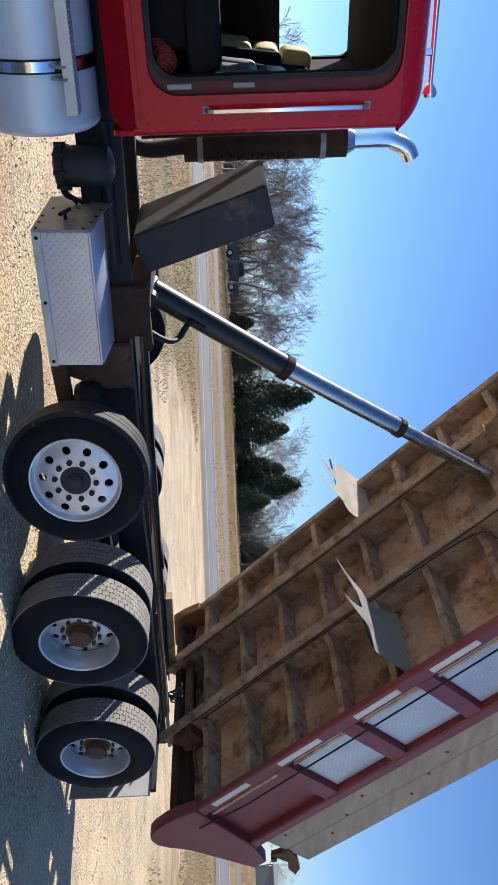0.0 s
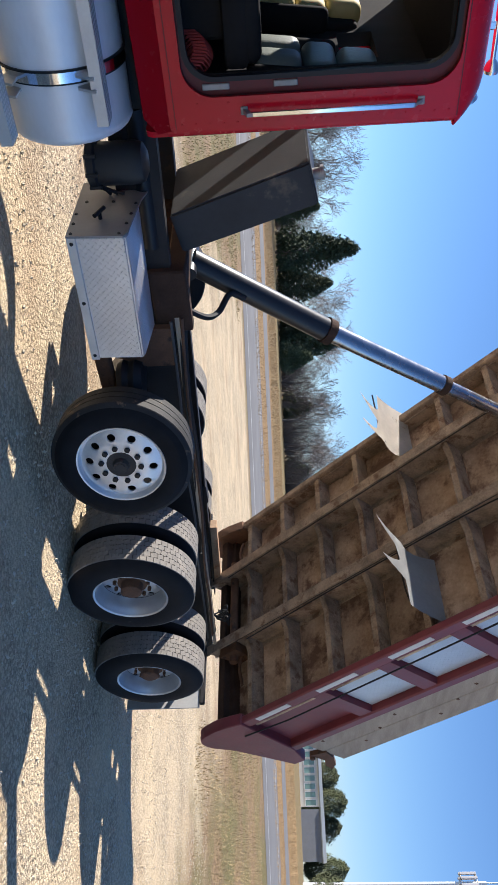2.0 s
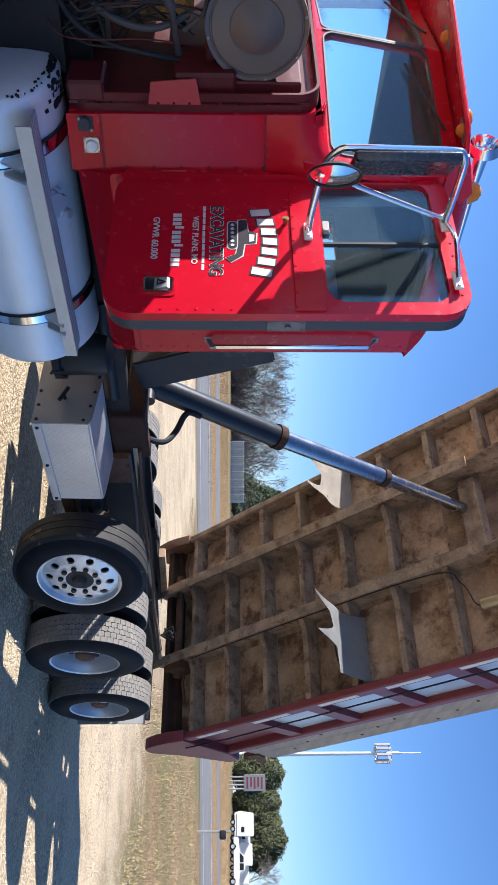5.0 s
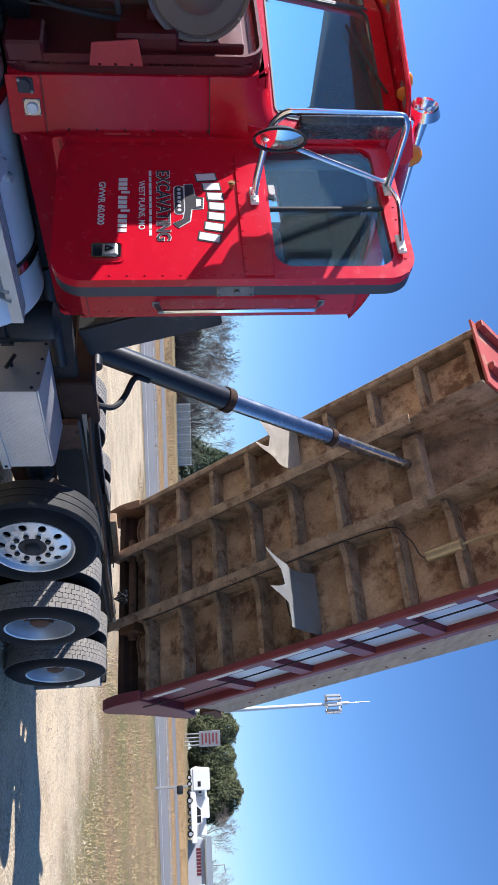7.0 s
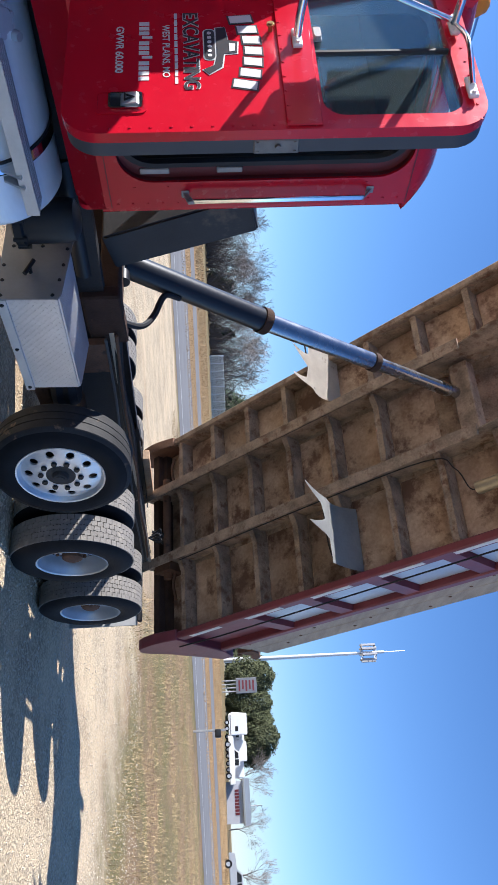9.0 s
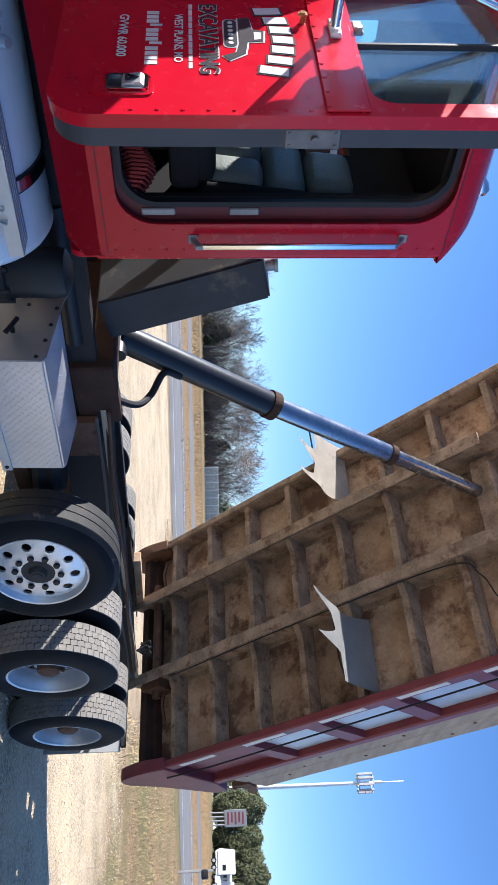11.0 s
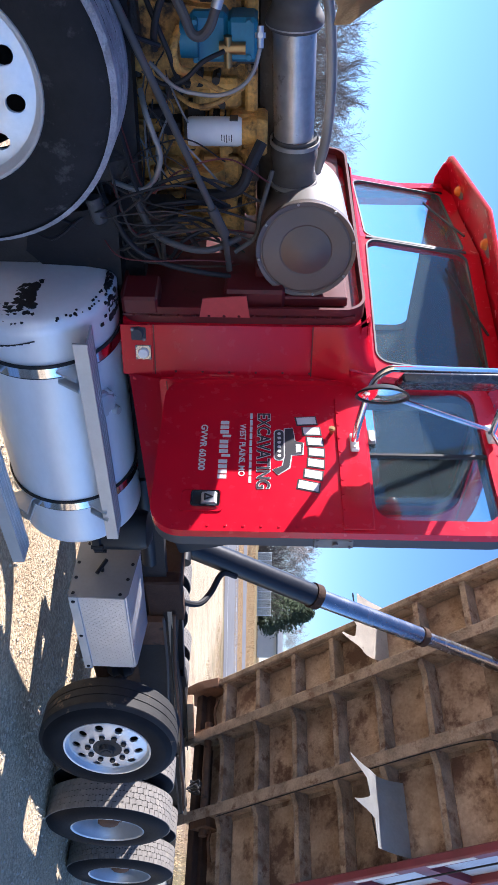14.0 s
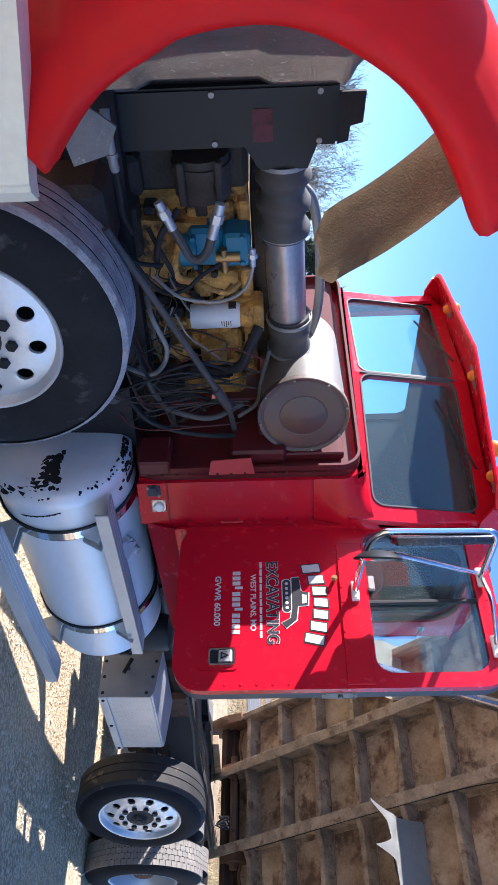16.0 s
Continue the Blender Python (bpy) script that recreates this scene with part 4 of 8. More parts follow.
for z0, y0 in ((0.965, 0.245), (0.535, 0.10)):
    bm = B()
    add_prism(bm, [(0, 0), (-0.115, 0.0), (-0.115, -0.055), (-0.108, -0.055), (-0.108, -0.007), (0, -0.007)], 'x', -3.425, -2.185, Matrix.Translation((0, y0 + 0.075, z0)) @ Matrix.Rotation(radians(1.8), 4, 'Y') @ Matrix.Translation((0, 0, -0.088)))
    step = part("tank_step", bm, M_ALUDULL, ftank, "plain aluminium step with a perforated tread")
    bm = B()
    sm = Matrix.Translation((0, y0 + 0.075, z0)) @ Matrix.Rotation(radians(1.8), 4, 'Y') @ Matrix.Translation((0, 0, -0.088))
    for i in range(58):
        for yy3 in (-0.025, -0.052, -0.079, -0.104):
            add_box(bm, (-3.417 + 0.0212 * i, yy3 - 0.007, -0.001), (-3.405 + 0.0212 * i, yy3 + 0.007, 0.0012), 0, sm)
    stuff(part("tread_hole", bm, M_ALU, step))
bm = B()
cap_m = Matrix.Translation((-3.0, 0.345, 0.945)) @ Vector((0, -0.62, 0.78)).to_track_quat('Z', 'Y').to_matrix().to_4x4()
add_lathe(bm, [(0.01, 0.0), (0.058, 0.0), (0.058, 0.035), (0.05, 0.045), (0.02, 0.047), (0.01, 0.047)], cap_m, 24)
cap = part("fuel_cap", bm, M_ALUDULL, ftank, "ribbed aluminium fuel cap")
bm = B()
for k in range(8):
    t = 6.283 * k / 8
    add_cyl(bm, cap_m @ Vector((0.055 * math.cos(t), 0.055 * math.sin(t), 0.008)), cap_m @ Vector((0.055 * math.cos(t), 0.055 * math.sin(t), 0.042)), 0.016, 0.012, 8)
pieces("grip_rib", bm, M_ALUDULL, cap)
bm = B()
add_cyl(bm, (-2.90, 0.40, 0.99), (-2.90, 0.385, 1.015), 0.022, 0.018, 14)
part("tank_plug", bm, M_ALUDULL, ftank)
bm = B()
rr = random.Random(5)
for k in range(330):
    if k < 230:                                              # one ragged patch low on the front end
        q = Vector((rr.uniform(0.30, 0.53), rr.uniform(0.50, 0.775)))
        if noise.noise(Vector((q.x * 9, q.y * 9, 2))) < -0.42 + 0.5 * max(0.0, abs(q.x - 0.41) - 0.06) / 0.06:
            continue
        rad = rr.uniform(0.006, 0.021)
    else:                                                    # specks and a smear along the rim
        t, rim = radians(rr.gauss(95, 9) if k < 290 else rr.uniform(60, 230)), rr.uniform(0.270, 0.292)
        q = Vector((TF.y + rim * math.cos(t), TF.z + rim * math.sin(t)))
        rad = rr.uniform(0.002, 0.007)
    d = math.hypot(q.x - TF.y, q.y - TF.z)
    if d > 0.292:
        continue
    bulge = 0.004 * min(1, d / 0.19) + 0.010 * max(0.0, d - 0.19) / 0.075 + 0.012 * max(0.0, d - 0.265) / 0.03
    pts = [(q.x + rad * rr.uniform(0.5, 1.4) * math.cos(t), q.y + rad * rr.uniform(0.5, 1.4) * math.sin(t)) for t in [6.283 * i / 9 for i in range(9)]]
    add_prism(bm, pts, 'x', TF.x + bulge - 0.0011 - 0.0001 * (k % 9), TF.x + bulge + 0.004)
for k in range(60):                                          # drips on the shell and one long scratch
    if k < 20:
        t0, t1, x0 = radians(208 - 1.75 * k), radians(208 - 1.75 * (k + 1)), -3.365 - 0.0024 * k
        w = 0.003 + 0.0016 * (k % 3)
    else:
        t0 = radians(rr.gauss(100, 7))
        t1, x0, w = t0 + radians(rr.uniform(1, 4)), rr.uniform(-3.46, -3.36), rr.uniform(0.006, 0.022)
    c = Vector((0, TF.y, 0.746 - 0.032 * (x0 + 3.50)))
    vs = []
    for r_ in (RT_ + 0.0030, RT_ - 0.004):
        vs += [bm.verts.new(c + Vector((x, r_ * math.cos(t), r_ * math.sin(t)))) for x, t in ((x0, t0), (x0 + w, t0), (x0 + w * 0.9, t1), (x0 - 0.001, t1))]
    for fc in ((0, 1, 2, 3), (4, 5, 6, 7), (0, 1, 5, 4), (1, 2, 6, 5), (2, 3, 7, 6), (3, 0, 4, 7)):
        bm.faces.new([vs[i] for i in fc])
stuff(part("tar_spatter", bm, M_BLACK, ftank, "black tar spatter on the tank end", smooth=0))

# ---------- raised dump bed: u runs from the hinge to the front, v up from the sills ----------
BED_ANGLE = radians(44.7)
ca, sa = math.cos(BED_ANGLE), math.sin(BED_ANGLE)
MB = Matrix(((-ca, 0, sa, 3.78), (0, 1, 0, 0), (sa, 0, ca, 1.12), (0, 0, 0, 1)))
BY0, BY1 = -0.27, 2.19
YS0, YS1 = 0.63, 1.49
UR, UF = -0.24, 4.87
bm = B()
add_box(bm, (-0.24, BY0 + 0.05, 0.12), (3.60, BY1 - 0.05, 0.15))
add_box(bm, (3.60, BY0 + 0.05, 0.12), (UF, YS0 + 0.01, 0.15))
add_box(bm, (3.60, YS1 - 0.01, 0.12), (UF, BY1 - 0.05, 0.15))
bed = part("dump_bed", bm, M_EARTH, truck, "raised steel dump bed with dirty brown underside", m=MB)


def bedpart(name, bm, material, label=""):
    return part(name, bm, material, bed, label, m=MB)


for y in (YS0, YS1):                                      # long sills, deeper to the front
    bm = B()
    add_prism(bm, [(-0.28, -0.19), (4.05, -0.19), (4.40, -0.26), (4.86, -0.26), (4.86, 0.115), (-0.28, 0.115)], 'y', y - 0.006, y + 0.006)
    add_box(bm, (-0.28, y - 0.055, -0.208), (4.08, y + 0.055, -0.188), 0.003)
    add_box(bm, (-0.24, y - 0.05, 0.10), (4.85, y + 0.05, 0.118), 0.003)
    bedpart("sill", bm, M_EARTH2, "dusty brown steel sill")
    bm = B()
    add_tube(bm, bend([(0.0, y - 0.022, -0.15), (0.7, y - 0.03, -0.158), (1.4, y - 0.02, -0.145), (2.2, y - 0.03, -0.155), (3.0, y - 0.022, -0.148), (3.9, y - 0.028, -0.152)], 5), 0.006, 6)
    bedpart("pipe", bm, M_GRIME)
XM = [0.27 + 0.56 * k for k in range(9)]
for u in XM:
    for y0, y1 in ((BY0 + 0.06, YS0 - 0.01), (YS0 + 0.01, YS1 - 0.01), (YS1 + 0.01, BY1 - 0.06)):
        if u > 3.6 and y0 > 0.5 and y1 < 1.6:
            continue
        bm = B()
        left, right = (-0.055 if y0 < 0.5 else -0.115), (-0.055 if y1 > 2.0 else -0.115)
        add_prism(bm, [(y0, 0.116), (y0, left), (y0 + 0.03, left), (y0 + 0.14, -0.055), (y1 - 0.14, -0.055), (y1 - 0.03, right), (y1, right), (y1, 0.116)], 'x', u - 0.031, u + 0.031)
        bmesh.ops.bevel(bm, geom=bm.edges[:], offset=0.005, segments=1, affect='EDGES')
        bedpart("crossmember", bm, M_EARTH2)
for k in range(9):                                          # floor panels between the crossmembers
    u0, u1 = (XM[k - 1] + 0.036 if k else UR + 0.16), XM[k] - 0.036
    for y0, y1 in ((BY0 + 0.09, YS0 - 0.012), (YS0 + 0.012, YS1 - 0.012), (YS1 + 0.012, BY1 - 0.09)):
        if u1 > 3.6 and y0 > 0.5 and y1 < 1.6:
            continue
        bm = B()
        add_box(bm, (u0, y0, 0.111), (u1, y1, 0.117))
        bedpart("floor_panel", bm, M_PANEL)
for side, y, o in ((0, BY0, 1), (1, BY1, -1)):
    def yy(a, b):
        return tuple(sorted((y + a * o, y + b * o)))

    def bx(bm, u0, u1, a, b, v0, v1, bev=0.0):
        p, q = yy(a, b)
        add_box(bm, (u0, p, v0), (u1, q, v1), bev)
    bm = B()
    bx(bm, UR, UF, 0.075, 0.087, -0.03, 0.80)
    bedpart("side_sheet", bm, M_EARTH2 if side else M_MAROON, "dusty brown side sheet" if side else "rust-stained maroon side sheet")
    bm = B()
    bx(bm, UR, UF, 0.0, 0.075, -0.085, 0.045, 0.012)
    bedpart("lower_rail", bm, M_EARTH2 if side else M_MAROON, "dusty brown lower side rail" if side else "maroon lower side rail")

    bm = B()
    bx(bm, UR, UF, -0.01, 0.09, 0.685, 0.80, 0.015)
    bedpart("top_rail", bm, M_MAROON, "maroon top rail")
    for u in (1.13, 1.92, 2.71, 3.50, 4.28):
        bm = B()
        p, q = yy(0.005, 0.074)
        add_prism(bm, [(u - 0.075, p if o > 0 else q), (u + 0.075, p if o > 0 else q), (u + 0.085, q if o > 0 else p), (u - 0.085, q if o > 0 else p)], 'z', 0.045, 0.685)
        bedpart("side_rib", bm, M_MAROON)
    for u0, u1 in ((1.23, 1.82), (2.02, 2.61), (2.81, 3.40), (3.60, 4.18), (4.38, 4.86)):
        bm = B()
        bx(bm, u0, u1, 0.058, 0.072, 0.055, 0.67, 0.004)
        bedpart("side_plate", bm, M_SIDEPLATE, "bright worn diamond plate panel")
    for u0, u1 in ((0.35, 0.80), (1.18, 1.66), (2.05, 2.51), (2.83, 3.28), (3.58, 4.06), (4.26, 4.71)):
        bm = B()
        bx(bm, u0, u1, -0.004, 0.0, -0.055, 0.005)
        bedpart("reflector_tape", bm, M_TAPE, "scuffed white reflector tape")
    for v0, v1 in ((0.802, 1.085), (1.09, 1.40)):
        bm = B()
        bx(bm, 0.16, UF - 0.04, 0.02, 0.065, v0, v1, 0.006)
        bedpart("side_board", bm, M_WOOD, "weathered wooden side board")
    bm = B()
    for k in range(14):
        u, v = 0.35 + 0.31 * k, 0.86 + 0.46 * ((k * 7) % 10) / 10
        bx(bm, u, u + 0.022, 0.014, 0.02, v, v + 0.03)
    stuff(bedpart("bolt", bm, M_RUSTY))
    bm = B()                                                # rear corner post with its rounded foot
    p, q = yy(-0.02, 0.10)
    foot = [(0.32, -0.10), (0.12, -0.16), (0.0, -0.17)] + [(-0.12 + 0.19 * math.cos(radians(a)) - 0.05, 0.02 + 0.19 * math.sin(radians(a))) for a in (-90, -120, -150, -180, -210)] + [(-0.22, 0.30), (-0.10, 1.04), (0.06, 1.04), (0.20, 0.74)]
    add_prism(bm, foot, 'y', p, q)
    bmesh.ops.bevel(bm, geom=bm.edges[:], offset=0.01, segments=1, affect='EDGES')
    bmesh.ops.translate(bm, vec=(-0.13, 0, 0), verts=bm.verts)
    bedpart("rear_post", bm, M_RUSTY if side else M_MAROON, "rusty rear corner post" if side else "maroon rear corner post")
    bm = B()
    p, q = yy(0.0, 0.05)
    add_prism(bm, [(0.02, 1.02), (0.20, 1.08), (0.14, 1.26), (0.02, 1.42), (-0.10, 1.48), (-0.06, 1.34), (0.03, 1.24)], 'y', p, q)
    add_cyl(bm, (-0.02, p - 0.01, 1.10), (-0.02, q + 0.01, 1.10), 0.03)
    bedpart("gate_hook", bm, M_RUSTY, "rusty tailgate hook")
    bm = B()
    add_tube(bm, [(0.02, y - 0.035 * o, 0.10), (0.6, y - 0.03 * o, 0.16), (4.8, y - 0.03 * o, 0.10), (4.90, y - 0.03 * o, 0.07)], 0.008, 8)
    bedpart("tarp_rod", bm, M_FRAME, "thin dark tarp rod")
    bm = B()
    bx(bm, 4.78, 4.92, -0.03, 0.0, 0.02, 0.075, 0.01)
    bedpart("marker_lamp", bm, M_AMBER, "small amber marker lamp")
    bm = B()
    bx(bm, 4.86, UF + 0.01, -0.012, 0.075, 0.045, 0.80, 0.01)
    bedpart("front_post", bm, M_MAROON)
bm = B()                                                    # front wall, open in the middle where the ram goes in
for y0, y1, v0 in ((BY0 - 0.01, YS0 + 0.006, -0.20), (YS0 + 0.006, YS1 - 0.006, 0.46), (YS1 - 0.006, BY1 + 0.01, -0.20)):
    add_box(bm, (UF, y0, v0), (UF + 0.022, y1, 1.24))
for y in (-0.10, 0.42, 1.70, 2.18):
    add_box(bm, (UF + 0.022, y - 0.04, -0.1), (UF + 0.09, y + 0.04, 1.26), 0.008)
add_box(bm, (UF + 0.022, BY0, 1.22), (UF + 0.10, BY1, 1.30), 0.008)
bedpart("front_wall", bm, M_BEDRED, "faded red front wall with bare rust")
bm = B()
add_box(bm, (UR - 0.02, BY0 + 0.10, 0.16), (UR + 0.06, BY1 - 0.10, 1.05), 0.01)
for y in (0.2, 0.7, 1.25, 1.75):
    add_box(bm, (UR - 0.08, y - 0.05, 0.16), (UR - 0.02, y + 0.05, 1.05), 0.01)
bedpart("tailgate", bm, M_MAROON, "closed maroon tailgate")
bm = B()
add_box(bm, (UR, BY0 + 0.08, -0.06), (UR + 0.10, BY1 - 0.08, 0.118), 0.008)
add_box(bm, (UR + 0.10, BY0 + 0.08, 0.02), (UR + 0.16, BY1 - 0.08, 0.118), 0.004)
bedpart("rear_beam", bm, M_CRADLE, "grimy dark rear cross beam")
bm = B()                                                    # hoist pocket at the head of the bed
add_prism(bm, [(3.55, 0.118), (3.62, 0.118), (4.05, 0.34), (4.50, 0.45), (UF, 0.455), (UF, 0.475), (4.48, 0.47), (4.03, 0.36)], 'y', YS0 + 0.01, YS1 - 0.01)
bedpart("hoist_pocket", bm, M_EARTH2)
for y in (YS0 + 0.008, YS1 - 0.016):
    bm = B()
    add_prism(bm, [(3.62, 0.12), (UF, 0.12), (UF, 0.455), (4.50, 0.45), (4.05, 0.34)], 'y', y, y + 0.008)
    bedpart("pocket_cheek", bm, M_EARTH2)
bm = B()
add_box(bm, (3.86, YS0 + 0.07, -0.03), (4.04, YS1 - 0.07, 0.11), 0.01)
bedpart("hoist_beam", bm, M_EARTH2)
bm = B()
add_cyl(bm, (-0.0, 0.45, -0.05), (-0.0, 1.70, -0.05), 0.045)
for y in (YS0 - 0.06, YS1 + 0.06):
    add_prism(bm, [(-0.12, -0.14), (0.14, -0.14), (0.10, 0.12), (-0.08, 0.12)], 'y', y - 0.05, y + 0.05)
bedpart("hinge", bm, M_RUSTY, "rusty rear hinge shaft")
for k in range(2):
    y = 0.30 + 1.44 * k
    bm = B()
    add_tube(bm, bend([(0.06, y - 0.1, 0.02), (0.04, y + 0.1, 0.0), (0.07, y + 0.25, 0.02)], 5), 0.018, 7)
    bedpart("lock_shaft", bm, M_RUSTY)
def fender_sheet(y0, flip):
    """A rubber quarter fender that hangs from the bed, its lower edge torn into two curved horns."""
    W, NJ, NI = 0.62, 28, 12
    bm = B()
    rows = []
    for i in range(NI + 1):
        row = []
        for j in range(NJ + 1):
            t = j / NJ
            horn = 0.33 * max(0.0, 1 - abs(t - 0.985) / 0.12) ** 1.4 + 0.36 * max(0.0, 1 - abs(t - 0.50) / 0.15) ** 1.7
            reach = (0.40 + 0.13 * t * t + horn) * i / NI
            bow = 0.05 * math.sin(math.pi * t)
            curl = 0.35 * max(0.0, reach - 0.38) ** 1.5
            u = 2.64 + curl + 0.03 * bow - 0.05 * math.sin(min(1.0, reach / 0.42) * 3.0) * (0.4 + t)
            lean = 0.10 * max(0.0, reach - 0.50) * (1 if t > 0.8 else -1)
            yy_ = W * t + lean
            row.append(bm.verts.new((u, y0 + (W - yy_ if flip else yy_), 0.02 - 0.05 * i / NI - reach)))
        rows.append(row)
    for a, b in zip(rows, rows[1:]):
        for j in range(NJ):
            bm.faces.new((a[j], a[j + 1], b[j + 1], b[j]))
    bmesh.ops.solidify(bm, geom=bm.faces[:], thickness=0.008)
    return bm


# the far one takes a paler copy of the rubber, lightened as if sunlit
for y, near in ((-0.17, True), (1.62, False)):              # quarter fenders that hang from the bed's floor
    bedpart("quarter_fender", fender_sheet(y, not near), M_FLAP if near else M_FLAPEDGE, "bent grey rubber quarter fender with torn pointed edge" if near else "dusty quarter fender with torn edge, paled as if sunlit")
    bm = B()
    add_tube(bm, bend([(2.60, y + 0.03, -0.36), (2.585, y + 0.2, -0.40), (2.59, y + 0.42, -0.42), (2.62, y + 0.60, -0.48)], 5), 0.008, 6)
    bedpart("fender_rod", bm, M_HOSE)
bm = B()                                                    # latch cylinder under the head of the bed
add_cyl(bm, (3.90, 0.20, -0.04), (4.24, 0.20, -0.04), 0.055, None, 20)
add_cyl(bm, (4.24, 0.20, -0.04), (4.62, 0.20, -0.03), 0.013, None, 10)
add_box(bm, (4.58, 0.12, -0.06), (4.64, 0.24, 0.06), 0.006)
bedpart("air_cylinder", bm, M_COPPER, "dull bronze air cylinder with rod")
bm = B()
add_tube(bm, bend([(3.90, 0.20, -0.02), (3.80, 0.26, 0.03), (3.74, 0.44, -0.05), (3.5, 0.57, -0.13), (2.0, 0.59, -0.14), (0.3, 0.58, -0.13)], 8), 0.006, 6)
bedpart("bed_air_line", bm, M_HOSE)
for k in range(12):                                         # safety chain
    bm = B()
    a = 6.283 * k / 12
    c = Vector((4.80 + 0.012 * k, 0.10 - 0.025 * k, -0.02 + 0.05 * math.cos(math.pi * k / 11)))
    mm = Matrix.Translation(c) @ Matrix.Rotation(radians(90 * (k % 2)), 4, 'X')
    add_tube(bm, [mm @ Vector((0.014 * math.cos(t), 0.022 * math.sin(t), 0)) for t in [6.283 * i / 10 for i in range(10)]], 0.004, 5, True)
    bedpart("chain_link", bm, M_RUSTY)

# ---------- cab ----------
CX0, CX1 = -3.12, -2.086         # door post line, back of the cab
CS = 0.335                       # the near side's plane
CF = 2 * CY - CS
bm = B()
CB = -2.036                      # the back wall, past the rounded rear corners
outer = rounded(CX0 - 0.02, 1.215, CX1, 2.612, 0.02, 8)
add_ring(bm, outer, rounded(CX0 + 0.03, 1.300, -2.238, 2.598, 0.15, 8), 'y', CS, CS + 0.012)
cab = part("cab", bm, M_RED, truck, "red steel cab with an open driver's door")
bm = B()
add_ring(bm, outer, rounded(CX0 + 0.03, 1.275, -2.15, 2.58, 0.09, 8), 'y', CF - 0.05, CF)
part("cab_side", bm, M_RED, cab)
# jamb in the darkened red: the shade beside the door is in its colour
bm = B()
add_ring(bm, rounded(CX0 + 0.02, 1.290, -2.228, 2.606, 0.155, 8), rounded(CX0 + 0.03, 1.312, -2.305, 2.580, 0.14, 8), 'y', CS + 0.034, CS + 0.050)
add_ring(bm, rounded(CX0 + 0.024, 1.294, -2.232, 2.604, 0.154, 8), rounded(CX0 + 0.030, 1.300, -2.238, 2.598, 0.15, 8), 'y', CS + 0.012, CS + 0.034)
part("door_jamb", bm, M_REDDARK, cab, "stepped red door jamb, darkened in colour for shade")
for y, o in ((CS, 1), (CF, -1)):                            # rounded rear corners
    bm = B()
    rows = []
    for i in range(9):
        a = math.pi / 2 * i / 8
        x, yc = CX1 + (CB - CX1) * math.sin(a), y + o * 0.075 * (1 - math.cos(a))
        rows.append([bm.verts.new((x, yc, z)) for z in (1.20, 1.9, 2.615)])
    for p, q in zip(rows, rows[1:]):
        for j in range(2):
            bm.faces.new((p[j], p[j + 1], q[j + 1], q[j]))
    part("cab_corner", bm, M_RED, cab, smooth=60)
    bm = B()
    add_box(bm, (-2.048, y + o * 0.04 - 0.016, 2.598), (-2.026, y + o * 0.04 + 0.016, 2.613), 0.004)
    part("roof_ear", bm, M_RED, cab)
    bm = B()
    add_box(bm, (CX0, min(y, y - o * 0.002), 2.607), (CX1, max(y, y - o * 0.002), 2.6115))
    part("roof_seam", bm, M_REDDARK, cab)
bm = B()
add_ring(bm, rounded(CX0 + 0.0, 1.10, CX1 - 0.03, 2.63, 0.05, 8), rounded(CX0 + 0.038, 1.283, -2.158, 2.572, 0.082, 8), 'y', CF - 0.056, CF - 0.004)
part("far_lining", bm, M_INTERIOR, cab)
bm = B()
add_ring(bm, rounded(CX0 + 0.026, 1.308, -2.301, 2.584, 0.142, 8), rounded(CX0 + 0.045, 1.331, -2.324, 2.562, 0.128, 8), 'y', CS + 0.022, CS + 0.056)
part("door_seal", bm, M_HOSE, cab, "black rubber door seal")
bm = B()
add_ring(bm, rounded(CS + 0.05, 1.08, CF - 0.05, 2.63, 0.05, 8), rounded(0.95, 2.10, 1.33, 2.30, 0.05, 8), 'x', CB - 0.03, CB - 0.002)
part("cab_back", bm, M_RED, cab)
bm = B()
RX = [-3.125 + d for d in (0, 0.004, 0.012, 0.025, 0.045, 0.07, 0.10, 0.2, 0.35, 0.5, 0.65, 0.78)] + [CB - d for d in (0.22, 0.18, 0.14, 0.10, 0.07, 0.045, 0.025, 0.012, 0.004, 0)]
RY = [CS + d for d in (0, 0.003, 0.010, 0.022, 0.04, 0.065, 0.095, 0.13, 0.17, 0.3, 0.5)]
RY += [CY] + [2 * CY - y for y in reversed(RY)]
def dome(d, r):
    return math.sqrt(max(0.0, 1 - (1 - min(1.0, d / r)) ** 2))


rows = [[bm.verts.new((x, y, 2.600 + 0.142 * (0.72 * dome(x + 3.125, 0.07) + 0.28 * dome(x + 3.125, 0.55)) * dome(CB - x, 0.20) * dome(min(y - CS, CF - y), 0.17) + 0.012 * (1 - ((y - CY) / (CY - CS)) ** 2) * dome(x + 3.125, 0.2) * dome(CB - x, 0.3))) for y in RY] for x in RX]
for p, q in zip(rows, rows[1:]):
    for j in range(len(RY) - 1):
        bm.faces.new((p[j], p[j + 1], q[j + 1], q[j]))
part("roof", bm, M_RED, cab, "rounded red cab roof", smooth=60)
bm = B()
add_box(bm, (CX0, CS + 0.05, 1.10), (CX1 - 0.03, CF - 0.05, 1.26))
add_box(bm, (CX0 - 0.10, CS + 0.12, 1.26), (CX0 + 0.02, CF - 0.12, 2.02))
add_box(bm, (CX1 - 0.06, CS + 0.05, 1.26), (CB - 0.032, CF - 0.05, 1.98))
add_box(bm, (CX0, CS + 0.06, 2.545), (CX1 - 0.04, CF - 0.06, 2.562))
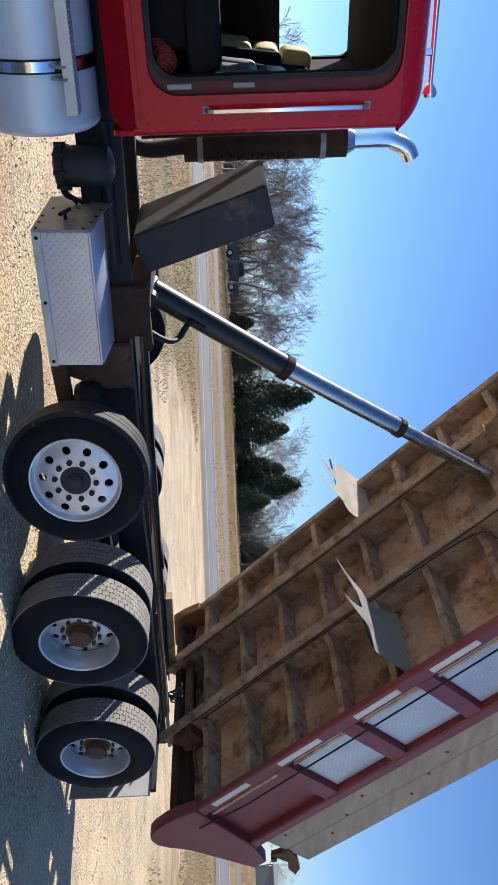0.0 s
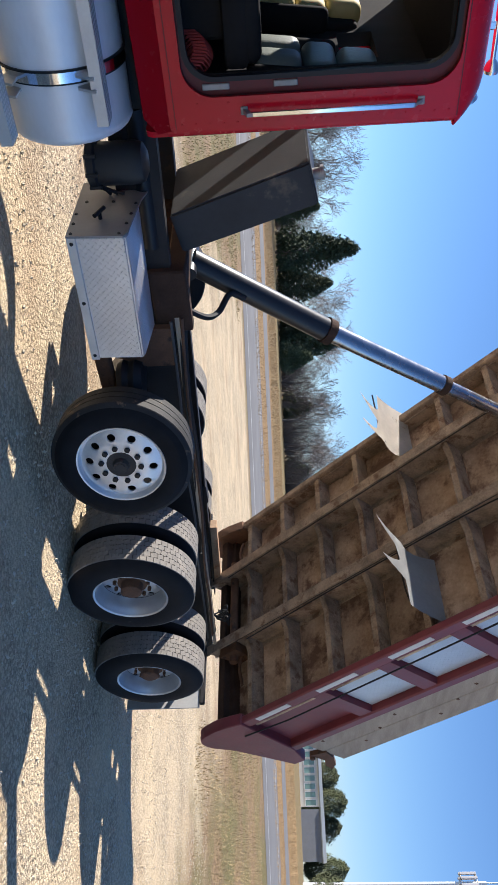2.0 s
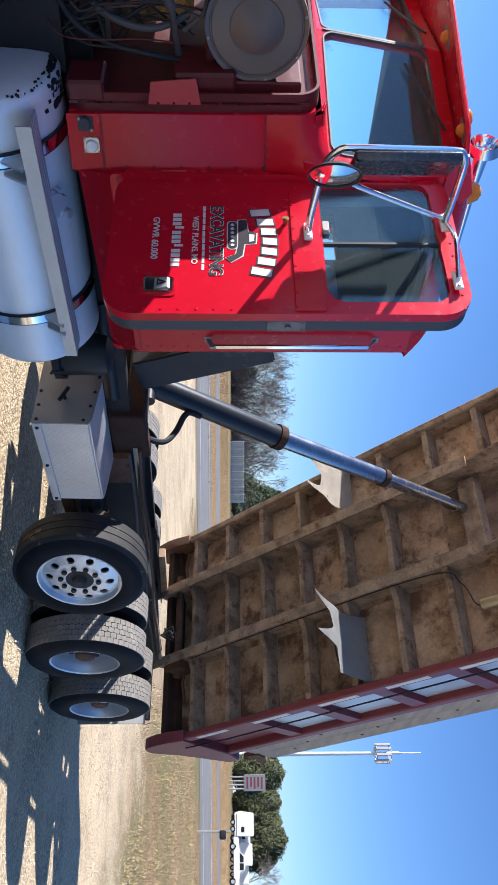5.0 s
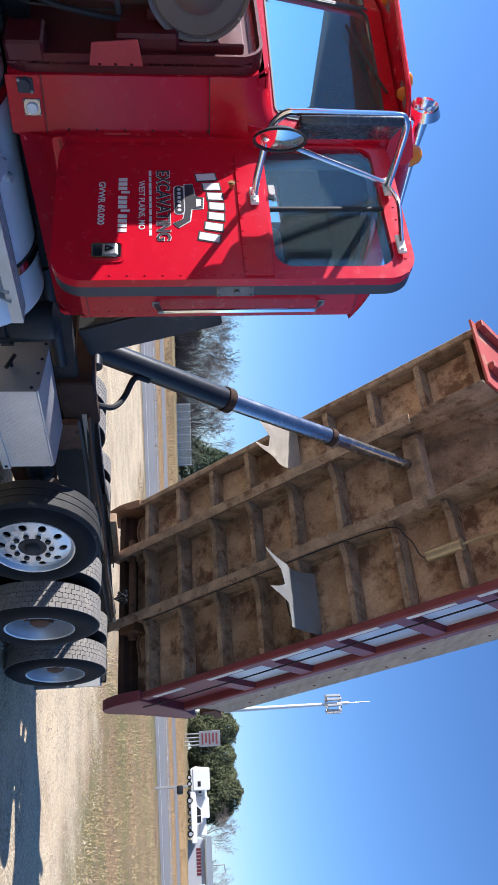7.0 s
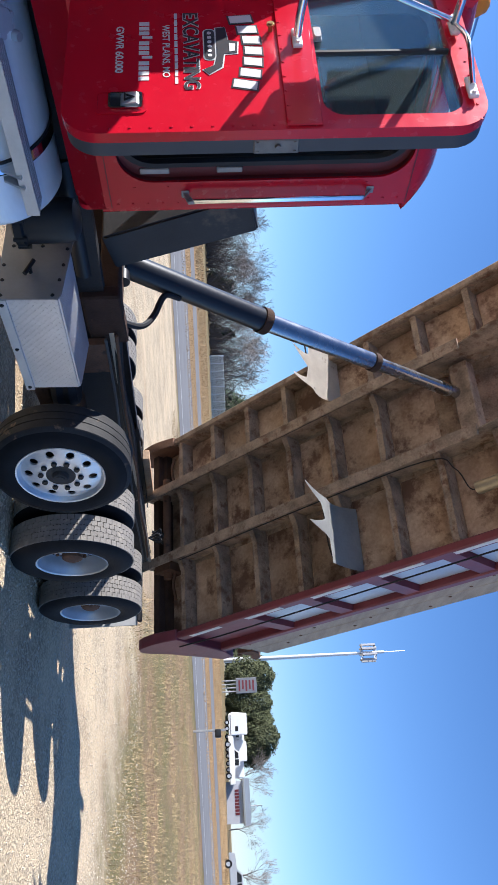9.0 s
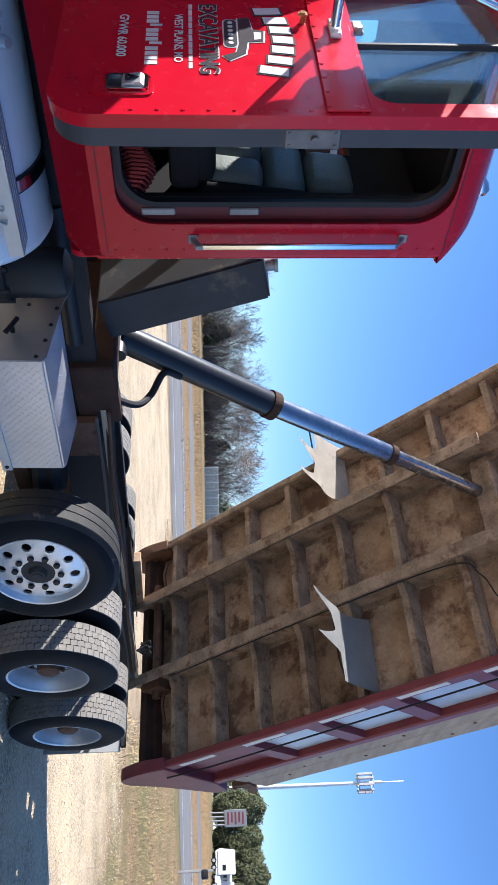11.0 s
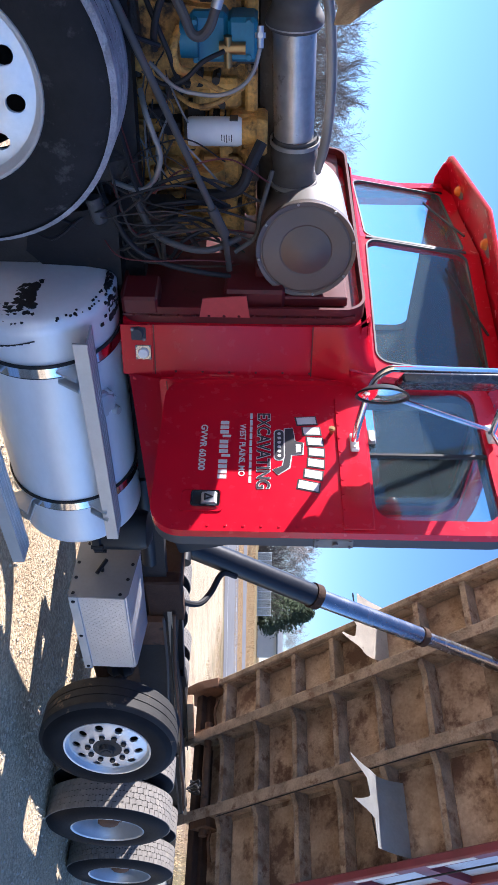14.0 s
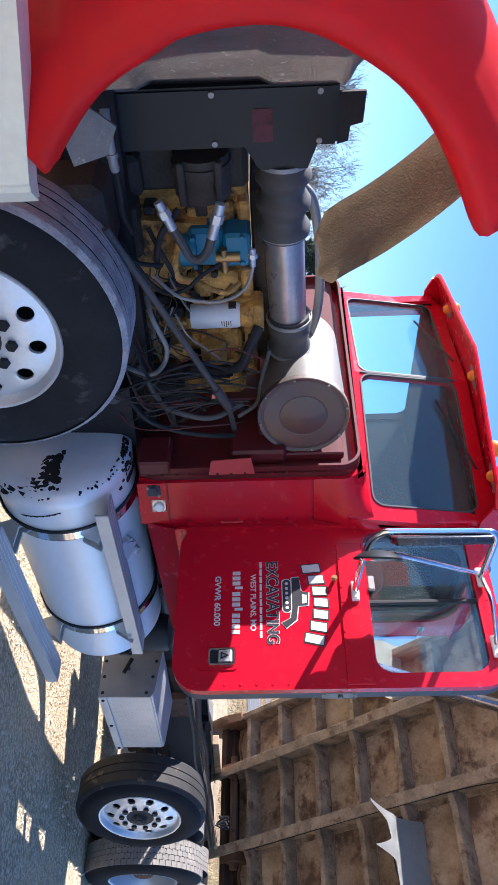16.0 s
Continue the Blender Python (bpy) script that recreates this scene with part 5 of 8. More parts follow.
add_box(bm, (-3.05, 0.85, 1.26), (-2.45, 1.15, 1.5), 0.04)
add_box(bm, (CX0 + 0.04, CF - 0.082, 1.26), (CX1 - 0.06, CF - 0.058, 2.078))
add_box(bm, (CX1 - 0.06, CS + 0.05, 1.98), (CB - 0.032, 0.95, 2.55))
add_box(bm, (CX1 - 0.06, 1.33, 1.98), (CB - 0.032, CF - 0.05, 2.55))
add_box(bm, (CX1 - 0.06, 0.95, 2.30), (CB - 0.032, 1.33, 2.55))
add_box(bm, (CX1 - 0.06, 0.95, 1.98), (CB - 0.032, 1.33, 2.10))
add_box(bm, (-2.33, CS + 0.052, 1.26), (CX1 - 0.06, CS + 0.075, 2.55))
pieces("cab_lining", bm, M_INTERIOR, cab, "dark worn cab floor and lining")
for y, o in ((CS, 1), (CF, -1)):                            # lower sides, turned in under the door
    bm = B()
    rows = []
    for yy_, z0, x0, x1 in ((0.0, 1.245, -3.135, CX1), (0.004, 1.225, -3.135, CX1), (0.022, 1.15, -3.135, CX1 + 0.02), (0.050, 1.085, -3.13, CX1 - 0.05), (0.09, 1.075, -3.13, CX1 - 0.09)):
        rows.append([bm.verts.new((x, y + o * yy_, z0)) for x in (x0, x0 + 0.5 * (x1 - x0), x1)])
    for p, q in zip(rows, rows[1:]):
        for j in range(2):
            bm.faces.new((p[j], p[j + 1], q[j + 1], q[j]))
    bmesh.ops.solidify(bm, geom=bm.faces[:], thickness=0.006)
    part("cab_skirt", bm, M_RED, cab, "red lower cab side turned inwards", smooth=20)
bm = B()
add_box(bm, (-3.13, CS - 0.0015, 1.243), (CX1 - 0.01, CS + 0.004, 1.247))
part("side_seam", bm, M_REDDARK, cab)
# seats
# the passenger seat's tan has the yellow of sunlight put into it
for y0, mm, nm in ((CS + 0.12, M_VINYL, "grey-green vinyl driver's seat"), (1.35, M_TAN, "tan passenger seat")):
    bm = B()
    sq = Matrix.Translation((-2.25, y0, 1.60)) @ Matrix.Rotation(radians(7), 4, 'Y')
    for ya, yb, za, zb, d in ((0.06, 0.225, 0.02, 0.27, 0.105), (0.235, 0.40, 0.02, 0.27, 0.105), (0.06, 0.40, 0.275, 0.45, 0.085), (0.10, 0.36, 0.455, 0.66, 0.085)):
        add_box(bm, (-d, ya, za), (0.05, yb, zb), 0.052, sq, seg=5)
    ped = B()
    add_box(ped, (-0.075, 0.0, 0.0), (0.075, 0.075, 0.46), 0.035, sq, seg=3)
    add_box(ped, (-0.075, 0.385, 0.0), (0.075, 0.46, 0.46), 0.035, sq, seg=3)
    add_box(ped, (0.0, 0.03, 0.0), (0.07, 0.43, 0.64), 0.03, sq, seg=3)
    add_box(ped, (-2.72, y0 + 0.08, 1.27), (-2.42, y0 + 0.38, 1.52), 0.02)
    add_box(ped, (-2.815, y0 - 0.012, 1.50), (-2.31, y0 + 0.47, 1.62), 0.03, seg=2)
    add_box(ped, (-2.80, y0, 1.56), (-2.32, y0 + 0.46, 1.68), 0.05, seg=3)
    pieces("seat_base", ped, M_INTERIOR, cab)
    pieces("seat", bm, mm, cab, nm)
bm = B()
CC, CA, CV = Vector((-2.385, 0.49, 1.385)), Vector((0.6, -0.8, 0)), Vector((0.8, 0.6, 0))
add_tube(bm, [CC + CA * (-0.10 + 0.0026 * i) + CV * (0.055 * math.sin(1.05 * i)) + Vector((0, 0, 0.060 * math.cos(1.05 * i) - 0.00004 * (i - 40) ** 2)) for i in range(80)], 0.006, 6)
part("coiled_hose", bm, M_COIL, cab, "coiled red air hose")
bm = B()
mm = Matrix.Translation((-2.88, 0.60, 1.84)) @ Matrix.Rotation(radians(-52), 4, 'Y')
add_tube(bm, [mm @ Vector((0.23 * math.cos(t), 0.23 * math.sin(t), 0)) for t in [6.283 * i / 28 for i in range(28)]], 0.014, 8, True)
for a in (0.6, 2.7, 4.7):
    add_tube(bm, [mm @ Vector((0, 0, -0.02)), mm @ Vector((0.23 * math.cos(a), 0.23 * math.sin(a), 0))], 0.010, 6)
add_cyl(bm, mm @ Vector((0, 0, -0.35)), mm @ Vector((0, 0, 0.01)), 0.03)
part("steering_wheel", bm, M_BLACK, cab, "black steering wheel")
bm = B()
add_box(bm, (CX0 - 0.02, CS + 0.1, 1.70), (CX0 + 0.17, CF - 0.1, 2.03), 0.04, seg=2)
add_cyl(bm, (-2.75, 0.98, 1.4), (-2.72, 0.93, 1.95), 0.012)
add_cyl(bm, (-2.72, 0.93, 1.94), (-2.72, 0.93, 2.0), 0.028)
part("dashboard", bm, M_INTERIOR, cab)
bm = B()
for z0, z1 in ((1.39, 1.52), (1.73, 1.845)):
    add_box(bm, (-2.292, CS + 0.024, z0), (-2.262, CS + 0.036, z1), 0.004)
pieces("striker_plate", bm, M_STEEL, cab)
# grab bar
bm = B()
add_box(bm, (-2.182, CS - 0.058, 1.615), (-2.156, CS - 0.040, 2.40), 0.008, seg=3)
part("grab_bar", bm, M_CHROME, cab, "chrome grab bar beside the door")
for z in (1.585, 2.43):
    bm = B()
    add_box(bm, (-2.190, CS - 0.006, z - 0.018), (-2.148, CS + 0.001, z + 0.018), 0.004)
    add_prism(bm, [(CS - 0.004, z - 0.010), (CS - 0.058, z + (0.024 if z < 2 else -0.024) - 0.012), (CS - 0.058, z + (0.04 if z < 2 else -0.04)), (CS - 0.004, z + 0.010)], 'x', -2.178, -2.160)
    part("bar_bracket", bm, M_STEEL, cab)
bm = B()
for k in range(22):
    z = 1.14 + 0.068 * k
    add_cyl(bm, (CX1 - 0.03, CS, z), (CX1 - 0.03, CS - 0.004, z), 0.006, 0.004, 6)
for k in range(8):
    add_cyl(bm, (-2.212, CS + 0.001, 1.36 + 0.15 * k), (-2.212, CS - 0.003, 1.36 + 0.15 * k), 0.006, 0.004, 6)
stuff(part("rivet", bm, M_RED, cab))

# cowl and firewall
CW = 0.425
bm = B()
add_prism(bm, [(CW, 1.07), (CW, 2.03), (CW + 0.015, 2.055), (CW + 0.05, 2.075), (2 * CY - CW - 0.05, 2.075), (2 * CY - CW - 0.015, 2.055), (2 * CY - CW, 2.03), (2 * CY - CW, 1.07)], 'x', -3.328, CX0 + 0.02)
bmesh.ops.bevel(bm, geom=[e for e in bm.edges if abs(e.verts[0].co.x - e.verts[1].co.x) > 0.05], offset=0.03, segments=2, affect='EDGES')
for v in bm.verts:
    k = (CY - 0.372 + (v.co.x + 3.10) * 0.34) / (CY - CW)
    v.co.y = CY + (v.co.y - CY) * k
cowl = part("cowl", bm, M_RED, truck, "red cowl side ahead of the door")
# flange and firewall likewise carry their shade in the red
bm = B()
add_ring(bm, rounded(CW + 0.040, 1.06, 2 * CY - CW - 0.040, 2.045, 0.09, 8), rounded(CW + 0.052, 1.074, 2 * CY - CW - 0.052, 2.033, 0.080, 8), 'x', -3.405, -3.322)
part("firewall_flange", bm, M_REDDARK, cowl, "dusty red firewall edge with its shade in the colour")
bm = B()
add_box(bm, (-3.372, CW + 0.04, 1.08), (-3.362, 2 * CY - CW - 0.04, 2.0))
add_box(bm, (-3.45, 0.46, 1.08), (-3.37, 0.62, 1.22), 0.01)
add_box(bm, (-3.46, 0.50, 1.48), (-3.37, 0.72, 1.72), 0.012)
part("firewall", bm, M_REDDARK, cowl, "dusty red firewall with its shade in the colour")
bm = B()
add_prism(bm, [(-3.36, 1.382), (-3.36, 1.583), (-3.463, 1.569), (-3.449, 1.398)], 'y', 0.464, 0.470)
part("flange_tab", bm, M_PALERED, cowl, "pale red bracket plate")


def on_cowl(x, z, out=0.0):
    """A point on the tapering cowl side; out: proud of it."""
    return Vector((x, 0.372 - (x + 3.10) * 0.34 - out, z))


NF = 16


def along(pts):
    """Even steps along a smooth line."""
    line = bend(pts, 12)
    out = []
    for k in range(NF + 1):
        q = k / NF * (len(line) - 1)
        i = min(int(q), len(line) - 2)
        out.append(line[i].lerp(line[i + 1], q - i))
    return out


FA, FB = on_cowl(-3.332, 1.838, 0.003), on_cowl(-3.10, 1.838, 0.003)   # the side swells out to the foot of the windscreen
FC, FD = Vector((-3.09, 0.320, 2.15)), Vector((-3.305, 0.66, 2.085))
low, top_ = along([FA, FA.lerp(FB, 0.5), FB]), along([FD, (-3.262, 0.52, 2.082), (-3.222, 0.405, 2.085), (-3.175, 0.335, 2.105), FC])
lef, rig = along([FA, on_cowl(-3.332, 1.91, 0.003), on_cowl(-3.332, 1.99, 0.001), (-3.335, 0.50, 2.055), (-3.330, 0.57, 2.080), FD]), along([FB, on_cowl(-3.10, 1.90, 0.010), (-3.10, 0.337, 1.98), (-3.095, 0.322, 2.06), FC])
bm = B()
grid = []
for i in range(NF + 1):
    v = i / NF
    row = []
    for j in range(NF + 1):
        u = j / NF
        p = low[j] * (1 - v) + top_[j] * v + lef[i] * (1 - u) + rig[i] * u - FA * (1 - u) * (1 - v) - FB * u * (1 - v) - FD * (1 - u) * v - FC * u * v
        row.append(bm.verts.new(p))
    grid.append(row)
for p, q in zip(grid, grid[1:]):
    for j in range(NF):
        bm.faces.new((p[j], p[j + 1], q[j + 1], q[j]))
part("cowl_flare", bm, M_RED, cowl, smooth=70)
CT = Matrix.Translation(on_cowl(-3.22, 0)) @ Matrix.Rotation(math.atan(-0.34), 4, 'Z')
bm = B()                                                    # lower corner plate and the seams of the side
add_box(bm, (-0.115, -0.004, 1.062), (0.10, 0.006, 1.19), 0.002, CT)
part("cowl_plate", bm, M_RED, cowl)
bm = B()
add_box(bm, (-0.115, -0.0015, 1.193), (0.10, 0.006, 1.198), 0, CT)
add_box(bm, (-0.115, -0.0055, 1.834), (0.10, 0.006, 1.8385), 0, CT)
pieces("cowl_seam", bm, M_REDDARK, cowl)
bm = B()
add_cyl(bm, on_cowl(-3.298, 1.137, -0.004), on_cowl(-3.303, 1.132, 0.022), 0.027, 0.021, 16)
add_box(bm, (-0.105, -0.010, 1.105), (-0.05, 0.0, 1.165), 0.004, CT)
part("socket", bm, M_SEAL, cowl, "small dark blue socket")
bm = B()
for dx, dz in ((-0.098, 1.112), (-0.056, 1.158)):
    add_cyl(bm, CT @ Vector((dx, -0.009, dz)), CT @ Vector((dx, -0.018, dz)), 0.007, 0.006, 8)
for dx in (-0.024, 0.028):
    for dz in (1.124, 1.178):
        add_cyl(bm, CT @ Vector((dx, -0.007, dz)), CT @ Vector((dx, -0.011, dz)), 0.005, 0.004, 8)
pieces("plate_screw", bm, M_STEEL, cowl)
bm = B()
add_box(bm, (-0.03, -0.008, 1.118), (0.034, 0.0, 1.184), 0.003, CT)
part("lens_plate", bm, M_DARKCHROME, cowl)
bm = B()
add_cyl(bm, on_cowl(-3.218, 1.151, 0.004), on_cowl(-3.222, 1.151, 0.020), 0.024, 0.02, 16)
part("marker_lens", bm, M_WHITE, cowl, "small white marker lens")
bm = B()
for k in range(14):
    add_cyl(bm, (-3.365, CW + 0.040, 1.12 + 0.06 * k), (-3.365, CW + 0.033, 1.12 + 0.06 * k), 0.007, 0.004, 6)
for k in range(6):
    add_cyl(bm, (-3.14, CW - 0.042, 1.28 + 0.11 * k), (-3.14, CW - 0.046, 1.28 + 0.11 * k), 0.006, 0.004, 6)
stuff(part("cowl_rivet", bm, M_REDDARK, cowl))

# windscreen in two halves that meet in a shallow V, its frame and the visor
HW, VEE, LEAN_ = 0.735, 0.155, 0.17


def half(sign):
    """Local x along the truck, y across, z up from the sill of one half of the screen."""
    return Matrix(((1, VEE * sign, LEAN_, -3.287 - VEE * sign * CY), (0, 1, 0, 0), (0, 0, 1, 2.105), (0, 0, 0, 1)))


for sign in (-1, 1):
    tilt = half(sign)
    ya, yb = sorted((CY + sign * HW, CY))
    oa, ob_ = sorted((CY + sign * (HW + 0.075), CY))
    ga, gb = (ya, yb - 0.010) if sign < 0 else (ya + 0.010, yb)
    bm = B()
    add_ring(bm, rounded(oa, -0.12, ob_, 0.545, 0.012, 8), rounded(ga, 0.0, gb, 0.475, 0.055, 8), 'x', -0.022, 0.012, tilt)
    part("windscreen_frame", bm, M_RED, cab)
    bm = B()
    add_ring(bm, rounded(ga - 0.004, -0.004, gb + 0.004, 0.479, 0.058, 8), rounded(ga + 0.003, 0.003, gb - 0.003, 0.472, 0.052, 8), 'x', -0.026, -0.013, tilt)
    part("screen_gasket", bm, M_SEAL, cab, "black rubber screen gasket")
    bm = B()
    add_box(bm, (-0.012, ga + 0.004, 0.004), (-0.006, gb - 0.004, 0.471), 0, tilt)
    g = part("windscreen_pane", bm, M_GLASSTINT, cab, "dusty tinted windscreen pane")
    g.visible_shadow = False
bm = B()
add_box(bm, (-0.027, CY - 0.007, 0.0), (-0.003, CY + 0.007, 0.48), 0.002, half(-1))
part("screen_divider", bm, M_SEAL, cab, "black rubber strip between the panes")
for yw in (CS, CF - 0.04):
    bm = B()
    add_prism(bm, [(CX0 + 0.03, 2.0), (-3.19, 2.0), (-3.17, 2.11), (-3.09, 2.62), (CX0 + 0.03, 2.66)], 'y', yw, yw + 0.04)
    part("pillar", bm, M_RED, cab)
bm = B()
nv = 24
for a in (0.0, 0.010):
    rows = []
    for i in range(nv + 1):
        d = -0.815 + 1.63 * i / nv
        e = abs(d) / 0.815
        root, lip = -3.040, -3.445 + 0.165 * abs(d) + 0.06 * max(0.0, e - 0.93) / 0.07
        rows.append([bm.verts.new((root + (lip - root) * q, CY + d, 2.664 + a - (0.024 + 0.030 * e) * q * q)) for q in (0.0, 0.2, 0.4, 0.6, 0.8, 1.0)])
    for p, q in zip(rows, rows[1:]):
        for k in range(5):
            bm.faces.new((p[k], p[k + 1], q[k + 1], q[k]))
for d in (-0.815, 0.815):
    add_prism(bm, [(-3.03, 2.66), (-3.075, 2.685), (-3.245, 2.632), (-3.255, 2.600), (-3.17, 2.565), (-3.05, 2.56)], 'y', CY + d - 0.006, CY + d + 0.006)
visor = part("sun_visor", bm, M_RED, cab, "red steel sun visor over the windscreen")
bm = B()
add_tube(bm, [(-3.447 + 0.165 * abs(d) + 0.06 * max(0.0, abs(d) / 0.815 - 0.93) / 0.07, CY + d, 2.645 - 0.030 * abs(d) / 0.815) for d in [-0.815 + 1.63 * i / 40 for i in range(41)]], 0.011, 8)
part("visor_lip", bm, M_RED, visor, "rolled red edge of the visor")
for d in (-0.62, -0.06, 0.55):                              # oval plates put in as the visor cutouts' shade, each with a small lamp
    c = Vector((-3.318 + 0.158 * abs(d), CY + d, 2.655 - 0.010 * abs(d)))
    s_ = math.copysign(0.158, d)
    bm = B()
    add_prism(bm, [(c.x + s_ * 0.075 * math.cos(t) + 0.030 * math.sin(t), c.y + 0.075 * math.cos(t)) for t in [6.283 * i / 22 for i in range(22)]], 'z', c.z - 0.005, c.z + 0.004)
    hole = part("visor_cutout", bm, M_CUTOUTSHADE, visor, "grey oval plate for the shade in a visor cutout")
    bm = B()
    add_lathe(bm, [(0.004, -0.028), (0.016, -0.024), (0.026, -0.010), (0.028, 0.0)], Matrix.Translation((c.x, c.y + 0.01, c.z - 0.004)), 16)
    part("visor_lamp", bm, M_AMBER, hole, "small amber marker lamp")
for k in range(1, 5):
    y = CS + 0.10 + (CF - CS - 0.2) * k / 4
    bm = B()
    add_lathe(bm, [(0.045, 0.0), (0.045, 0.012), (0.038, 0.03), (0.02, 0.05), (0.005, 0.056)], Matrix.Translation((-3.10, y, 2.715)) @ Matrix.Rotation(radians(-60), 4, 'Y'), 16)
    part("roof_lamp", bm, M_AMBER, cab, "amber roof marker lamp")
bm = B()
for y0 in (0.62, 1.30):
    tilt = half(-1 if y0 < CY else 1)
    add_tube(bm, [tilt @ Vector((-0.04, y0, 0.50)), tilt @ Vector((-0.03, y0 + 0.22, 0.42)), tilt @ Vector((-0.03, y0 + 0.38, 0.36))], 0.006, 6)
pieces("wiper", bm, M_BLACK, cab)

# driver's door, swung open square to the cab: its outer face looks forward
DX = -3.12
YH, YR = 0.37, -0.405
bm = B()
add_box(bm, (CX0 + 0.03, CF - 0.045, 1.27), (-2.165, CF - 0.006, 2.07), 0.01)
add_box(bm, (CX0 + 0.03, CF - 0.04, 1.98), (CX0 + 0.09, CF - 0.01, 2.6))
part("far_door", bm, M_RED, cab)
bm = B()
dpan = rounded(YR, 1.245, YH, 2.56, 0.115, 8)
win = rounded(YR + 0.06, 2.045, YH - 0.05, 2.485, 0.07, 8)
add_ring(bm, dpan, win, 'x', DX, DX + 0.035)
cdoor = part("cab_door", bm, M_RED, cab, "red door standing wide open")
bm = B()
add_ring(bm, rounded(YR + 0.002, 1.25, YH - 0.03, 2.558, 0.113, 8), rounded(YR + 0.065, 1.33, YH - 0.09, 2.475, 0.07, 8), 'x', DX + 0.036, DX + 0.085)
part("door_edge", bm, M_SEAL, cab, "dark grey door edge and seal")
bm = B()
add_box(bm, (DX + 0.036, YR + 0.066, 1.33), (DX + 0.06, YH - 0.09, 2.04), 0.01)
part("door_lining", bm, M_INTERIOR, cab)
bm = B()
add_box(bm, (DX - 0.008, YR + 0.012, 1.925), (DX - 0.001, YH - 0.12, 2.035), 0.003)
part("belt_panel", bm, M_RED, cab)
bm = B()
add_box(bm, (DX + 0.012, YR + 0.05, 2.03), (DX + 0.018, YH - 0.04, 2.495))
g = part("door_glass", bm, M_GLASS, cab, "clear door window glass")
g.visible_shadow = False
bm = B()
add_box(bm, (DX + 0.004, -0.043, 2.04), (DX + 0.022, -0.025, 2.495), 0.004)
part("vent_bar", bm, M_HOSE, cab, "black bar between vent pane and window")
bm = B()
add_box(bm, (DX + 0.0, 0.02, 2.046), (DX + 0.012, 0.09, 2.075), 0.004)
add_cyl(bm, (DX + 0.006, 0.03, 2.06), (DX - 0.012, 0.03, 2.06), 0.012, None, 10)
part("vent_catch", bm, M_STEEL, cab)
bm = B()
add_ring(bm, rounded(YR + 0.100, 1.388, YR + 0.172, 1.492, 0.012, 4), rounded(YR + 0.107, 1.395, YR + 0.165, 1.485, 0.008, 4), 'x', DX - 0.010, DX)
dhand = part("door_handle", bm, M_CHROME, cab, "chrome paddle door handle")
bm = B()
add_box(bm, (DX - 0.004, YR + 0.105, 1.393), (DX - 0.001, YR + 0.168, 1.488))
part("handle_recess", bm, M_BLACK, dhand, "black handle recess")
bm = B()
add_prism(bm, [(DX - 0.004, 1.425), (DX - 0.014, 1.43), (DX - 0.020, 1.474), (DX - 0.012, 1.482), (DX - 0.004, 1.482)], 'y', YR + 0.112, YR + 0.160)
part("paddle", bm, M_ALUDULL, dhand)
bm = B()
add_ring(bm, rounded(YR + 0.082, 1.345, YR + 0.188, 1.505, 0.02, 5), rounded(YR + 0.092, 1.355, YR + 0.178, 1.497, 0.014, 5), 'x', DX - 0.004, DX)
part("handle_surround", bm, M_RED, cab)
bm = B()
add_ring(bm, [(YR + 0.12, 1.437), (YR + 0.15, 1.437), (YR + 0.135, 1.470)], [(YR + 0.126, 1.442), (YR + 0.144, 1.442), (YR + 0.135, 1.461)], 'x', DX - 0.0225, DX - 0.0175)
part("handle_mark", bm, M_BLACK, cab)
bm = B()
add_cyl(bm, (DX, 0.068, 1.907), (DX - 0.03, 0.068, 1.907), 0.008)
add_cyl(bm, (DX - 0.02, 0.068, 1.907), (DX - 0.026, 0.068, 1.907), 0.013)
part("lock_stud", bm, M_BRASS, cab)
bm = B()
for k in range(11):
    z = 1.33 + 0.062 * k
    add_cyl(bm, (DX, YR + 0.022, z), (DX - 0.0025, YR + 0.022, z), 0.006, 0.004, 8)
for k in range(9):
    y = YR + 0.03 + 0.068 * k
    add_cyl(bm, (DX - 0.008, y, 1.935), (DX - 0.0105, y, 1.935), 0.006, 0.004, 8)
    add_cyl(bm, (DX, y, 2.525), (DX - 0.0025, y, 2.525), 0.005, 0.004, 8)
stuff(part("door_rivet", bm, M_RED, cab))
bm = B()
add_box(bm, (DX + 0.036, YR - 0.003, 1.825), (DX + 0.087, YR + 0.005, 1.965), 0.003)
for dz in (1.838, 1.952):
    for dx in (0.045, 0.078):
        add_cyl(bm, (DX + dx, YR - 0.006, dz), (DX + dx, YR, dz), 0.005, None, 8)
add_cyl(bm, (DX + 0.06, YR - 0.012, 1.90), (DX + 0.06, YR, 1.90), 0.010, None, 10)
part("door_latch", bm, M_LATCH, cab, "grey steel door latch")
bm = B()
for z in (1.42, 2.2):
    add_cyl(bm, (DX + 0.0, YH + 0.012, z), (DX + 0.0, YH + 0.012, z + 0.1), 0.014)
add_box(bm, (DX - 0.008, YH - 0.012, 1.27), (DX + 0.004, YH + 0.03, 2.0), 0.004)
part("door_hinge", bm, M_RED, cab)

# ---------- engine bay ----------
bm = B()
for k in range(6):
    add_box(bm, (-4.40 + 0.15 * k, 0.90, 1.10), (-4.31 + 0.15 * k, 0.94, 1.30), 0.012)
    add_box(bm, (-4.41 + 0.15 * k, 0.885, 1.36), (-4.30 + 0.15 * k, 0.94, 1.54), 0.015)
add_box(bm, (-4.42, 0.88, 1.555), (-3.56, 0.96, 1.60), 0.01)
add_box(bm, (-4.0, 0.84, 1.50), (-3.88, 0.93, 1.60), 0.015)
add_cyl(bm, (-3.80, 0.84, 1.42), (-3.62, 0.84, 1.42), 0.055)
